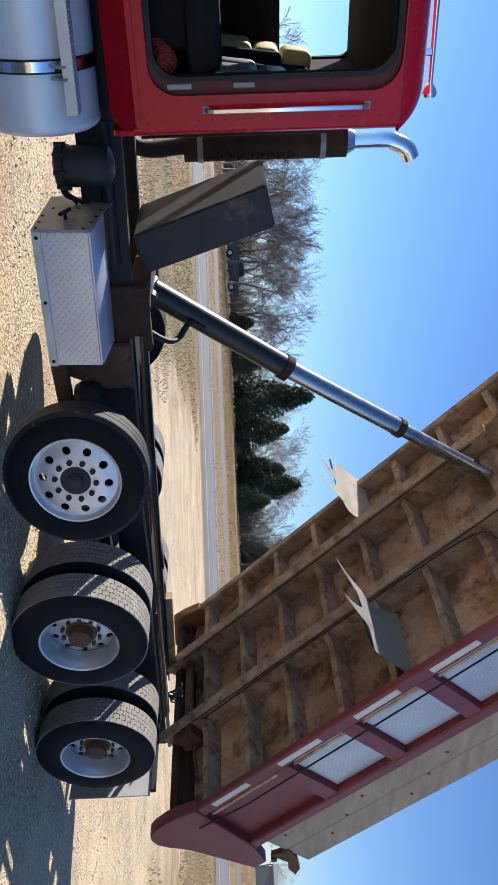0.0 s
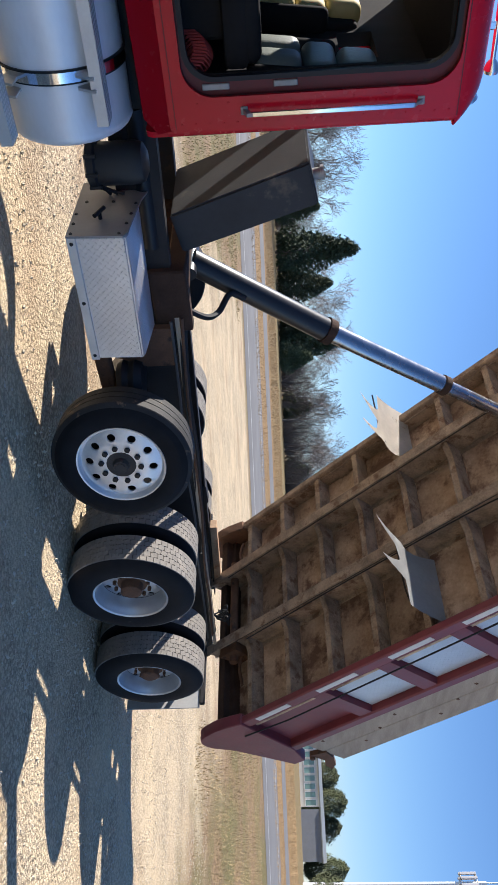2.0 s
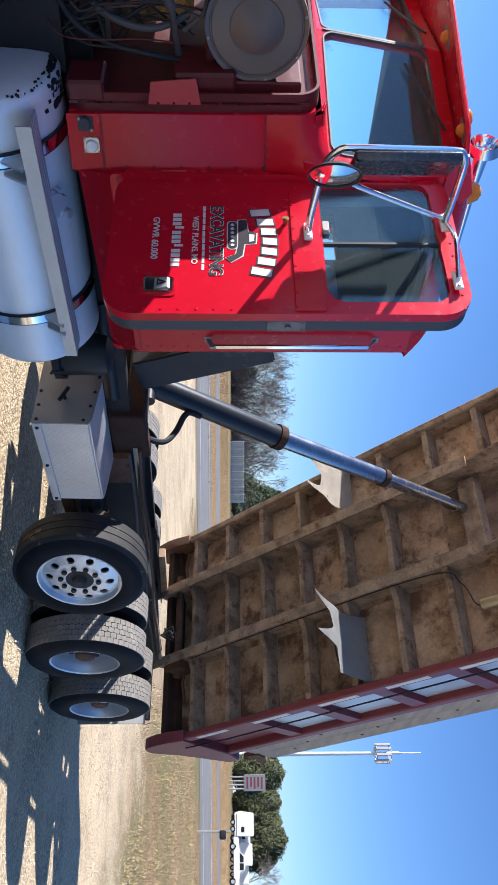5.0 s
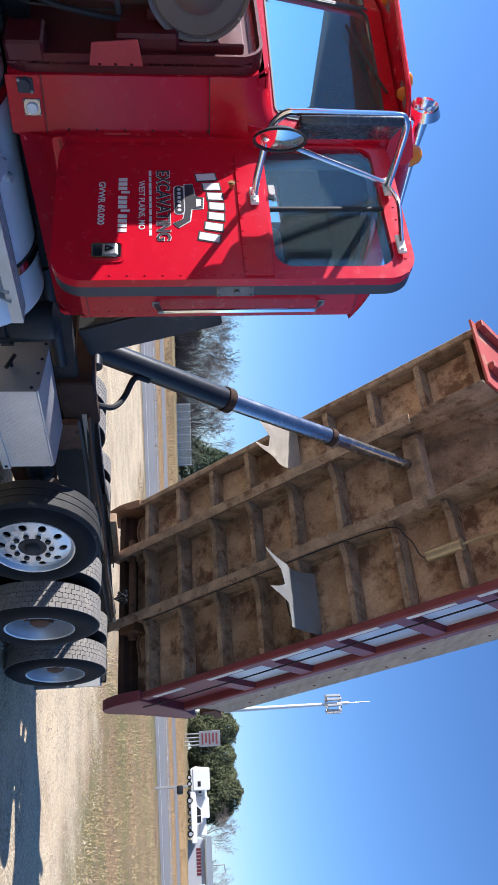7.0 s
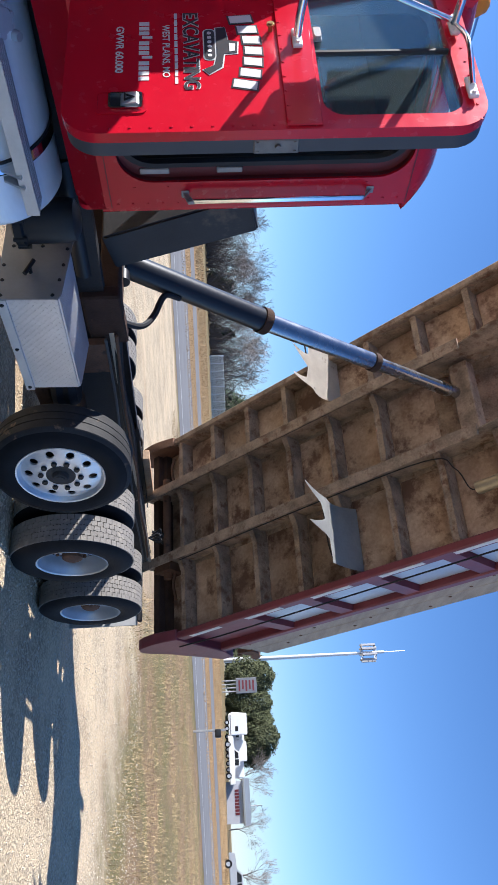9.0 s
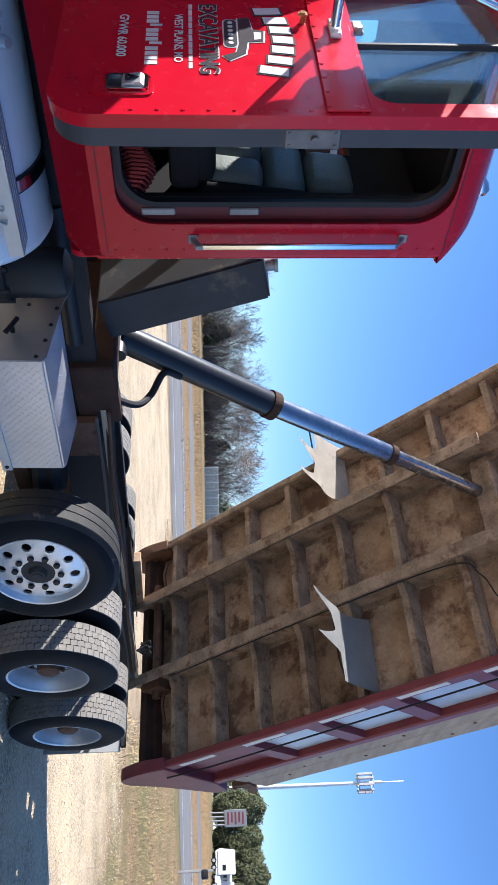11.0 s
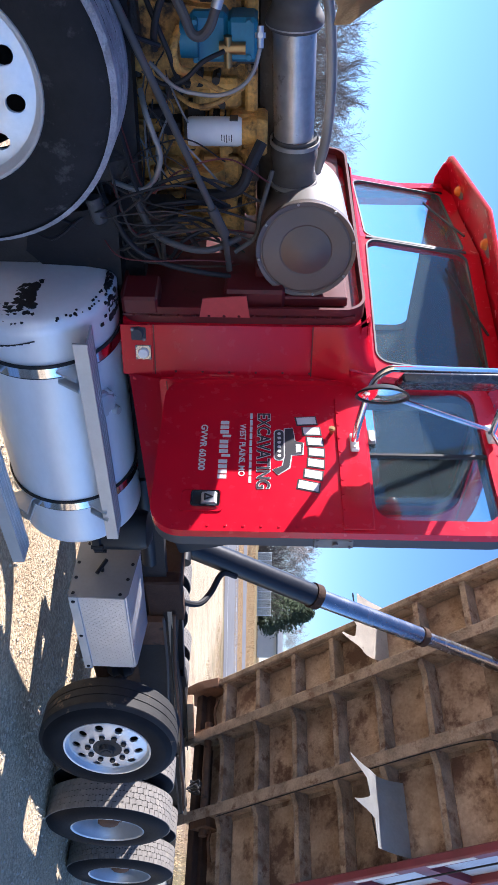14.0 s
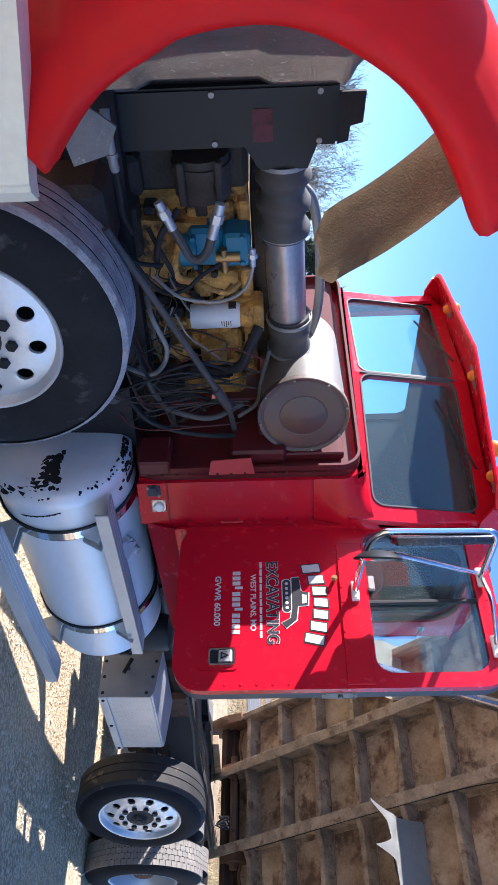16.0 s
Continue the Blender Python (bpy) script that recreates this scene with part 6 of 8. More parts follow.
add_cyl(bm, (-3.76, 0.90, 1.28), (-3.76, 0.82, 1.28), 0.045)
add_box(bm, (-3.58, 0.82, 1.05), (-3.48, 1.42, 1.55), 0.03)
add_prism(bm, [(-4.40, 1.10), (-4.20, 1.06), (-4.12, 1.26), (-4.22, 1.48), (-4.36, 1.44)], 'y', 0.84, 0.93)
blk = B()
add_box(blk, (-4.44, 0.94, 1.03), (-3.53, 1.35, 1.59), 0.02)
engine = part("engine_block", blk, M_YELLOW, truck, "grimy yellow diesel engine block")
pieces("engine_cover", bm, M_YELLOW, engine)
bm = B()
add_box(bm, (-4.67, 0.93, 1.02), (-4.445, 1.48, 1.60), 0.02)
add_box(bm, (-4.62, 0.86, 1.10), (-4.46, 0.95, 1.22), 0.02)
pieces("timing_cover", bm, M_GRIME, engine, "greasy dark timing cover")
bm = B()
add_box(bm, (-4.40, 0.95, 0.78), (-3.55, 1.33, 1.02), 0.04)
part("oil_pan", bm, M_GRIME, engine)
bm = B()
add_box(bm, (-4.42, 0.97, 1.60), (-3.56, 1.32, 1.74), 0.03, seg=2)
part("valve_cover", bm, M_GRIME, engine)
bm = B()
add_box(bm, (-4.36, 0.80, 1.37), (-4.20, 0.92, 1.50), 0.015)
add_box(bm, (-4.35, 0.78, 1.50), (-4.21, 0.90, 1.60), 0.012)
add_cyl(bm, (-4.28, 0.80, 1.34), (-4.28, 0.80, 1.40), 0.06)
for x, z in ((-4.34, 1.39), (-4.22, 1.39), (-4.34, 1.57), (-4.23, 1.57)):
    add_cyl(bm, (x, 0.80, z), (x, 0.77, z), 0.010, None, 6)
part("fuel_pump", bm, M_BLUE, engine, "chipped blue painted fuel pump")
bm = B()
add_cyl(bm, (-4.26, 0.775, 1.47), (-4.26, 0.775, 1.56), 0.02)
add_cyl(bm, (-4.30, 0.77, 1.50), (-4.20, 0.77, 1.50), 0.014)
part("brass_fitting", bm, M_BRASS, engine, "brass pipe fitting")
bm = B()
add_lathe(bm, [(0.01, 0), (0.048, 0.0), (0.052, 0.012), (0.052, 0.185), (0.047, 0.20), (0.01, 0.20)], Matrix.Translation((-3.95, 0.82, 1.345)), 28)
fil = part("fuel_filter", bm, M_WHITE, engine, "white spin-on filter canister")
bm = B()
add_box(bm, (-4.003, 0.80, 1.50), (-3.997, 0.84, 1.53))
for k in range(5):
    add_box(bm, (-3.962 + 0.003 * (k % 2), 0.766, 1.47 + 0.009 * k), (-3.94 + 0.004 * (k % 3), 0.7685, 1.473 + 0.009 * k))
stuff(part("filter_print", bm, M_LETTERBLK, engine))
bm = B()
add_cyl(bm, (-3.95, 0.82, 1.545), (-3.95, 0.82, 1.60), 0.045, 0.06, 20)
add_box(bm, (-4.0, 0.80, 1.58), (-3.86, 0.92, 1.64), 0.012)
part("filter_head", bm, M_YELLOW, engine)
bm = B()
add_cyl(bm, (-4.63, 0.88, 1.44), (-4.47, 0.88, 1.44), 0.098, None, 32)
add_cyl(bm, (-4.60, 0.88, 1.44), (-4.57, 0.88, 1.44), 0.106, None, 32)
add_box(bm, (-4.62, 0.80, 1.345), (-4.49, 1.05, 1.40), 0.012)
for k in range(2):
    add_box(bm, (-4.64, 0.765, 1.36 + 0.13 * k), (-4.48, 0.79, 1.385 + 0.13 * k), 0.004)
pieces("air_compressor", bm, M_GRIME, engine, "dark greasy air compressor")
bm = B()
add_lathe(bm, [(0.02, 0), (0.10, 0.01), (0.14, 0.05), (0.14, 0.12), (0.09, 0.16), (0.02, 0.17)], Matrix.Translation((-3.95, 0.80, 1.02)) @ Matrix.Rotation(radians(90), 4, 'Y'), 20)
add_box(bm, (-4.5, 0.75, 0.95), (-4.25, 0.92, 1.2), 0.03)
add_box(bm, (-3.68, 0.68, 1.12), (-3.55, 0.86, 1.28), 0.02)
pieces("starter", bm, M_GRIME, engine)
rr = random.Random(11)
HOSES = (                                                     # way, radius, material
    ([(-4.46, 0.66, 1.34), (-4.40, 0.65, 1.37), (-4.35, 0.65, 1.39), (-4.34, 0.65, 1.42), (-4.37, 0.65, 1.45), (-4.42, 0.66, 1.47)], 0.016, M_RUBGREY),
    ([(-4.31, 0.64, 1.61), (-4.24, 0.64, 1.59), (-4.19, 0.64, 1.55), (-4.16, 0.64, 1.48), (-4.16, 0.65, 1.39), (-4.18, 0.66, 1.32), (-4.24, 0.70, 1.24)], 0.007, M_STEEL),
    ([(-4.27, 0.72, 1.49), (-4.25, 0.68, 1.42), (-4.20, 0.67, 1.36), (-4.18, 0.67, 1.29), (-4.21, 0.68, 1.24), (-4.28, 0.68, 1.20), (-4.40, 0.70, 1.14)], 0.008, M_HOSE),
    ([(-4.42, 0.74, 1.24), (-4.34, 0.70, 1.28), (-4.26, 0.70, 1.31), (-4.18, 0.72, 1.33), (-4.14, 0.78, 1.36)], 0.009, M_HOSE),
    ([(-4.15, 0.70, 1.20), (-4.11, 0.63, 1.22), (-4.04, 0.62, 1.24), (-3.95, 0.62, 1.26), (-3.86, 0.62, 1.23), (-3.82, 0.62, 1.17), (-3.83, 0.66, 1.07)], 0.010, M_STEEL),
    ([(-3.95, 0.74, 1.62), (-3.88, 0.70, 1.58), (-3.80, 0.68, 1.54), (-3.76, 0.70, 1.45), (-3.74, 0.74, 1.34)], 0.022, M_HOSE),
    ([(-3.86, 0.70, 1.66), (-3.72, 0.66, 1.62), (-3.62, 0.64, 1.60), (-3.56, 0.62, 1.52)], 0.009, M_RUBGREY),
    ([(-3.80, 0.70, 1.12), (-3.66, 0.62, 1.20), (-3.60, 0.60, 1.30), (-3.58, 0.60, 1.42), (-3.60, 0.66, 1.54)], 0.013, M_RUBGREY),
    ([(-3.78, 0.66, 1.02), (-3.62, 0.58, 1.12), (-3.54, 0.57, 1.24), (-3.50, 0.57, 1.38), (-3.46, 0.60, 1.50)], 0.011, M_HOSE),
    ([(-4.46, 0.60, 1.14), (-4.36, 0.62, 1.20), (-4.30, 0.68, 1.28)], 0.008, M_HOSE),
    ([(-4.32, 0.78, 1.34), (-4.28, 0.72, 1.32), (-4.22, 0.71, 1.33), (-4.19, 0.73, 1.38)], 0.015, M_YELLOW),
    ([(-4.17, 0.80, 1.36), (-4.16, 0.74, 1.42), (-4.13, 0.73, 1.50), (-4.12, 0.80, 1.55)], 0.010, M_YELLOW),
    ([(-4.09, 0.82, 1.30), (-4.07, 0.76, 1.38), (-4.09, 0.74, 1.46), (-4.10, 0.82, 1.52)], 0.009, M_YELLOW),
    ([(-4.50, 0.72, 1.36), (-4.44, 0.68, 1.30), (-4.36, 0.67, 1.27), (-4.28, 0.70, 1.26)], 0.012, M_HOSE),
    ([(-4.06, 0.70, 1.30), (-3.98, 0.67, 1.34), (-3.90, 0.68, 1.40), (-3.80, 0.72, 1.46)], 0.004, M_STEEL),
)
for pts, r, mm in HOSES:
    bm = B()
    add_tube(bm, bend(pts, 8), r, 10)
    part("hose", bm, mm, engine)
for k in range(24):                                          # cables that run along the firewall and down the frame
    bm = B()
    z0, x0 = rr.uniform(0.94, 1.22), rr.uniform(-3.86, -3.48)
    z1 = rr.uniform(1.36, 1.66)
    y0 = rr.uniform(0.57, 0.72)
    sag = rr.uniform(-0.16, 0.16)
    pts = [(x0 - rr.uniform(0.05, 0.4), y0 + 0.08, z0 - 0.03), (x0, y0, z0 + 0.05), (x0 + sag * 0.7, y0 - 0.02, z0 + 0.35 * (z1 - z0)), (x0 + sag, y0, z0 + 0.7 * (z1 - z0)), (min(x0 + sag * 0.5 + 0.05, -3.45), y0 + 0.05, z1)]
    add_tube(bm, bend([(min(a, -3.43), b, c) for a, b, c in pts], 8), rr.choice((0.003, 0.005, 0.007, 0.010)), 6)
    part("wire", bm, rr.choice((M_HOSE, M_HOSE, M_HOSE, M_GRIME, M_GRIME, M_GRIME, M_DARKRED)), engine)
for k in range(22):                                          # fine wires along the block
    bm = B()
    p = Vector((rr.uniform(-4.45, -3.9), rr.uniform(0.74, 0.84), rr.uniform(1.05, 1.3)))
    q = p + Vector((rr.uniform(0.1, 0.4), rr.uniform(-0.03, 0.03), rr.uniform(-0.12, 0.12)))
    mid = (p + q) / 2 + Vector((0, -0.04, rr.uniform(-0.08, 0.08)))
    add_tube(bm, bend([p, mid, q], 8), rr.choice((0.002, 0.003, 0.004)), 6)
    part("wire", bm, rr.choice((M_HOSE, M_GRIME, M_RUBGREY, M_STEEL)), engine)
for k in range(120):                                         # bolts, brackets and fittings over the block
    bm = B()
    x, z = rr.uniform(-4.42, -3.56), rr.uniform(1.05, 1.60)
    y = rr.uniform(0.85, 0.90)
    if rr.random() < 0.55:
        add_cyl(bm, (x, 0.95, z), (x, y, z), rr.uniform(0.006, 0.018), None, 8)
    else:
        a, b = rr.uniform(0.012, 0.04), rr.uniform(0.012, 0.04)
        add_box(bm, (x - a, y, z - b), (x + a, 0.95, z + b), 0.005)
    part("fitting", bm, rr.choice((M_YELLOW, M_YELLOW, M_YELLOW, M_GRIME, M_GRIME, M_FRAME)), engine)
for p, q, r in (((-4.56, 0.67, 1.30), (-4.46, 0.66, 1.34), 0.017), ((-4.54, 0.68, 1.51), (-4.42, 0.66, 1.47), 0.018), ((-4.37, 0.66, 1.61), (-4.31, 0.64, 1.61), 0.011)):
    bm = B()
    add_cyl(bm, p, q, r, None, 12)
    add_cyl(bm, Vector(p).lerp(Vector(q), 0.3), Vector(p).lerp(Vector(q), 0.55), r + 0.006, None, 6)
    part("hose_end", bm, M_ALUDULL, engine)
bm = B()
add_cyl(bm, (-4.58, 0.49, 1.15), (-3.70, 0.575, 1.47), 0.013, None, 12)
add_cyl(bm, (-3.78, 0.565, 1.44), (-3.66, 0.58, 1.485), 0.020, None, 12)
add_cyl(bm, (-3.66, 0.58, 1.485), (-3.40, 0.66, 1.50), 0.012, None, 10)
part("steering_shaft", bm, M_RUBGREY, truck, "dusty grey steering shaft")
bm = B()
add_box(bm, (-4.70, 0.52, 0.85), (-4.42, 0.74, 1.15), 0.03)
add_cyl(bm, (-4.56, 0.5, 1.0), (-4.56, 0.44, 1.0), 0.07)
part("steering_gear", bm, M_GRIME, truck)

# air cleaner and intake pipe
AC = Vector((-3.602, 0.575, 1.795))
AT = Matrix.Translation(AC) @ Matrix.Rotation(radians(-10), 4, 'Z')
bm = B()
add_lathe(bm, [(0.01, 0.0), (0.165, 0.0), (0.172, 0.004), (0.176, 0.006), (0.186, 0.008), (0.186, 0.028), (0.182, 0.032), (0.182, 0.56), (0.17, 0.58), (0.01, 0.58)], AT @ Matrix.Rotation(radians(-90), 4, 'X'), 48)
ac = part("air_cleaner", bm, M_CANISTER, truck, "satin grey cylindrical air cleaner")
bm = B()
turned = AT @ Matrix.Rotation(radians(90), 4, 'X')
add_lathe(bm, [(0.004, 0.004), (0.090, 0.004), (0.094, 0.0028), (0.098, 0.0028), (0.102, 0.0045), (0.166, 0.0055), (0.170, 0.004), (0.174, 0.004), (0.177, 0.007), (0.191, 0.009), (0.193, 0.004), (0.193, -0.022), (0.186, -0.024)], Matrix(), 64)
cover = part("end_cover", bm, M_COVER, ac, "brown-grey spun metal end cover", smooth=18)
cover.matrix_local = cover.matrix_local @ turned
bm = B()
for k in range(8):
    a = 6.283 * k / 8 + 0.2
    p = Vector((0.184 * math.cos(a), 0, 0.184 * math.sin(a)))
    add_cyl(bm, AT @ (p + Vector((0, -0.004, 0))), AT @ (p + Vector((0, -0.013, 0))), 0.007, 0.005, 8)
stuff(part("cover_bolt", bm, M_STEEL, ac))
bm = B()
add_box(bm, (-3.50, 0.60, 1.60), (-3.375, 1.30, 1.64), 0.008)
add_box(bm, (-3.42, 0.52, 1.62), (-3.375, 0.70, 1.97), 0.006)
part("cleaner_bracket", bm, M_REDDARK, ac)
PY = 0.86
bm = B()
add_tube(bm, bend([(-3.66, PY, 1.755), (-3.80, PY, 1.745), (-4.32, PY, 1.725)], 6), 0.076, 24)
part("intake_pipe", bm, M_PIPE, ac, "scuffed steel intake pipe")
for x0, x1, r0 in ((-3.72, -3.92, 0.086), (-4.30, -4.62, 0.09)):
    bm = B()
    prof, n = [], 18
    for k in range(n + 1):
        f = k / n
        prof.append((r0 + (0.012 * math.sin(f * 6.283 * 3) if x0 < -4 else 0.004 * math.sin(f * 12)), f * abs(x1 - x0)))
    prof = [(0.02, 0)] + prof + [(0.02, abs(x1 - x0))]
    add_lathe(bm, prof, Matrix.Translation((x0, PY, 1.745 if x0 > -4 else 1.725)) @ Matrix.Rotation(radians(-90), 4, 'Y'), 28)
    hb = part("rubber_elbow", bm, M_RUBGREY, ac, "ribbed black rubber hose joint")
    for x in (x0 - 0.02, x1 + 0.02):
        bm = B()
        add_lathe(bm, [(r0 + 0.004, -0.008), (r0 + 0.010, -0.008), (r0 + 0.010, 0.008), (r0 + 0.004, 0.008)], Matrix.Translation((x, PY, 1.745 if x0 > -4 else 1.725)) @ Matrix.Rotation(radians(90), 4, 'Y'), 28, close=True)
        part("hose_clamp", bm, M_STEEL, ac)
bm = B()
add_prism(bm, [(-4.605, 1.645), (-4.70, 1.59), (-4.87, 1.58), (-4.87, 1.84), (-4.70, 1.84), (-4.605, 1.805)], 'y', PY - 0.088, PY + 0.12)
part("intake_elbow", bm, M_BLACK, ac)
bm = B()
add_tube(bm, bend([(-4.46, 0.98, 1.74), (-4.42, 0.98, 1.80), (-4.34, 0.98, 1.845), (-4.09, 0.98, 1.875), (-3.85, 0.98, 1.872), (-3.70, 0.98, 1.84)], 8), 0.020, 12)
part("heater_pipe", bm, M_CANISTER, truck)

# radiator shroud
bm = B()
add_prism(bm, [(0.76, 1.12), (1.50, 1.12), (1.50, 1.90), (0.76, 1.90)], 'x', -4.89, -4.69)
bmesh.ops.bevel(bm, geom=bm.edges[:], offset=0.008, segments=2, affect='EDGES')
shroud = part("radiator_shroud", bm, M_BLACK, truck, "black sheet metal radiator shroud")
bm = B()
add_box(bm, (-4.93, 0.80, 1.06), (-4.88, 1.54, 1.92), 0.01)
part("radiator_frame", bm, M_FRAME, shroud)
bm = B()
add_prism(bm, [(-4.86, 1.90), (-4.86, 1.985), (-4.76, 1.98), (-4.75, 1.94), (-4.70, 1.935), (-4.69, 1.90)], 'y', 0.765, 0.777)
part("shroud_ear", bm, M_FRAME, shroud)
bm = B()
add_box(bm, (-4.82, 0.7575, 1.625), (-4.71, 0.759, 1.69))
part("shroud_patch", bm, M_PATCH, shroud, "faded red decal patch")
bm = B()
for z in (1.16, 1.5, 1.84):
    for x in (-4.87, -4.71):
        add_cyl(bm, (x, 0.76, z), (x, 0.752, z), 0.010, None, 8)
pieces("shroud_bolt", bm, M_STEEL, shroud)
bm = B()
add_tube(bm, bend([(-4.93, 0.56, 1.202), (-4.90, 0.55, 1.202), (-4.78, 0.55, 1.201), (-4.74, 0.56, 1.202)], 6), 0.015, 12)
for x in (-4.88, -4.80):
    add_cyl(bm, (x, 0.55, 1.202), (x + 0.012, 0.55, 1.202), 0.019, None, 12)
part("coolant_pipe", bm, M_STEEL, truck)
bm = B()
add_tube(bm, bend([(-4.75, 0.56, 1.202), (-4.66, 0.57, 1.20), (-4.56, 0.60, 1.19), (-4.46, 0.64, 1.20)], 6), 0.010, 8)
part("coolant_hose", bm, M_HOSE, truck)

# hood tilted forward, with its fenders
ARCH = bend([(-5.04, 0, 1.165), (-5.09, 0, 1.195), (-5.209, 0, 1.30), (-5.284, 0, 1.426), (-5.324, 0, 1.511), (-5.34, 0, 1.649), (-5.325, 0, 1.75), (-5.284, 0, 1.843), (-5.20, 0, 1.967), (-5.097, 0, 2.053), (-4.972, 0, 2.124), (-4.83, 0, 2.19)], 4)
LINER = ((0.9, -4.872), (1.268, -4.866), (1.317, -4.899), (1.653, -4.894), (1.687, -4.862), (1.829, -4.861), (1.931, -4.866), (1.942, -4.900), (1.965, -4.936), (2.008, -4.939), (2.034, -4.905), (2.145, -4.874), (2.6, -4.874))


def liner_edge(z):
    """Fore and aft place of the liner's notched lower edge at a height."""
    for (z0, a0), (z1, a1) in zip(LINER, LINER[1:]):
        if z <= z1:
            return a0 + (a1 - a0) * (z - z0) / (z1 - z0)
    return LINER[-1][1]


bm = B()
add_box(bm, (-6.25, 0.42, 0.95), (-5.62, 1.86, 2.75), 0.12, seg=4)
hood = part("hood", bm, M_FIBRE, truck, "red hood tilted forward with wide fenders")
for o, y0 in ((1, 0.02), (-1, 2 * CY - 0.02)):
    bm = B()
    prof = ((0.0, 0.055), (-0.012, 0.02), (0.0, -0.012), (0.03, -0.028), (0.075, -0.02), (0.13, 0.02), (0.19, 0.10), (0.24, 0.24), (0.26, 0.40))
    rows = []
    for i, p in enumerate(ARCH):
        a, b = ARCH[max(i - 1, 0)], ARCH[min(i + 1, len(ARCH) - 1)]
        d = (b - a).normalized()
        nrm = Vector((-d.z, 0, d.x))
        taper = min(1.0, min(i / 3 + 0.35, (len(ARCH) - 1 - i) / 3 + 0.78))
        rows.append([bm.verts.new(p + nrm * (w * 0.8 - 0.006) * taper + Vector((0, y0 + o * yy2, 0))) for w, yy2 in prof])
    for r0, r1 in zip(rows, rows[1:]):
        for k in range(len(prof) - 1):
            bm.faces.new((r0[k], r0[k + 1], r1[k + 1], r1[k]))
    bmesh.ops.solidify(bm, geom=bm.faces[:], thickness=0.006)
    fen = part("fender", bm, M_FIBRE, hood, "glossy red fender lip", smooth=60)
    bm = B()
    rows = []
    N = 64
    for i in range(N + 1):
        q = 3 + (len(ARCH) - 12) * i / N
        p = ARCH[int(q)].lerp(ARCH[min(int(q) + 1, len(ARCH) - 1)], q - int(q))
        z1 = 1.125 + 1.020 * i / N
        e = Vector((liner_edge(z1), y0 + o * 0.78, z1))
        a = Vector((p.x - 0.01, y0 + o * 0.05, p.z))
        rows.append([bm.verts.new(a.lerp(e, f) + Vector((-0.05 * math.sin(3.14 * f), 0, 0))) for f in (0, 0.25, 0.5, 0.75, 1.0)])
    for r0, r1 in zip(rows, rows[1:]):
        for k in range(4):
            bm.faces.new((r0[k], r0[k + 1], r1[k + 1], r1[k]))
    bmesh.ops.solidify(bm, geom=bm.faces[:], thickness=0.006)
    part("fender_liner", bm, M_DUST, hood, "grey dusty speckled inner fender", smooth=60)
bm = B()
TAN = bend([(-4.50, 0, 1.83), (-4.56, 0, 1.90), (-4.64, 0, 2.02), (-4.76, 0, 2.16), (-4.92, 0, 2.30), (-5.12, 0, 2.42)], 5)
rows = []
for i, p in enumerate(TAN):
    w = 0.165 * min(1.0, 0.45 + i / 5)
    rows.append([bm.verts.new(p + Vector((-0.04 * (f - 0.5), 0.42 + 2 * w * (f - 0.5), -0.03 * abs(f - 0.5)))) for f in (0, 0.25, 0.5, 0.75, 1)])
for r0, r1 in zip(rows, rows[1:]):
    for k in range(4):
        bm.faces.new((r0[k], r0[k + 1], r1[k + 1], r1[k]))
bmesh.ops.solidify(bm, geom=bm.faces[:], thickness=0.012)
part("splash_flap", bm, M_DUSTTAN, hood, "mud-caked tan splash flap", smooth=60)
bm = B()
add_prism(bm, [(-4.84, 1.12), (-4.96, 1.10), (-5.02, 1.18), (-4.95, 1.26), (-4.87, 1.22)], 'y', 0.40, 0.41)
part("mud_shield", bm, M_DUST, hood)

# bumper
bm = B()
add_prism(bm, [(-4.93, 0.06), (-5.00, 0.0), (-5.75, -0.02), (-5.86, 0.10), (-5.86, 2 * CY - 0.10), (-5.75, 2 * CY + 0.02), (-5.00, 2 * CY), (-4.93, 2 * CY - 0.06), (-5.0, 2 * CY - 0.08), (-5.6, 2 * CY - 0.1), (-5.72, 2 * CY - 0.25), (-5.72, 0.25), (-5.6, 0.1), (-5.0, 0.08)], 'z', 0.62, 1.13)
bmesh.ops.bevel(bm, geom=[e for e in bm.edges if abs(e.verts[0].co.z - e.verts[1].co.z) > 0.3], offset=0.015, segments=2, affect='EDGES')
for v in bm.verts:
    if v.co.z > 0.9:
        v.co.z += 0.20 * max(0.0, -4.99 - v.co.x) - 0.02
bump = part("bumper", bm, M_CREAM, truck, "scuffed cream steel bumper")
bm = B()
for x, z in ((-5.25, 1.04), (-5.36, 1.0), (-5.25, 0.86)):
    add_cyl(bm, (x, -0.012, z), (x, -0.022, z), 0.024, None, 14)
pieces("bumper_bolt", bm, M_RUSTY, bump)

# mirrors on the door
def chrome(pts, r, name="mirror_arm"):
    bm = B()
    add_tube(bm, bend(pts, 6), r, 12)
    return part(name, bm, M_CHROME, cab, "chrome mirror arm")


chrome([(-3.135, 0.01, 1.99), (-3.22, 0.035, 2.0), (-3.37, 0.08, 2.035), (-3.425, 0.094, 2.085), (-3.432, 0.095, 2.14), (-3.43, 0.093, 2.30), (-3.427, 0.09, 2.48), (-3.41, 0.088, 2.525), (-3.34, 0.085, 2.535), (-3.14, 0.06, 2.515)], 0.014)
chrome([(-3.40, 0.02, 2.075), (-3.36, 0.045, 2.09), (-3.28, 0.085, 2.165), (-3.15, 0.07, 2.50), (-3.14, 0.065, 2.515)], 0.010)
chrome([(-3.145, 0.05, 2.518), (-3.175, -0.08, 2.525), (-3.145, -0.25, 2.515)], 0.009)
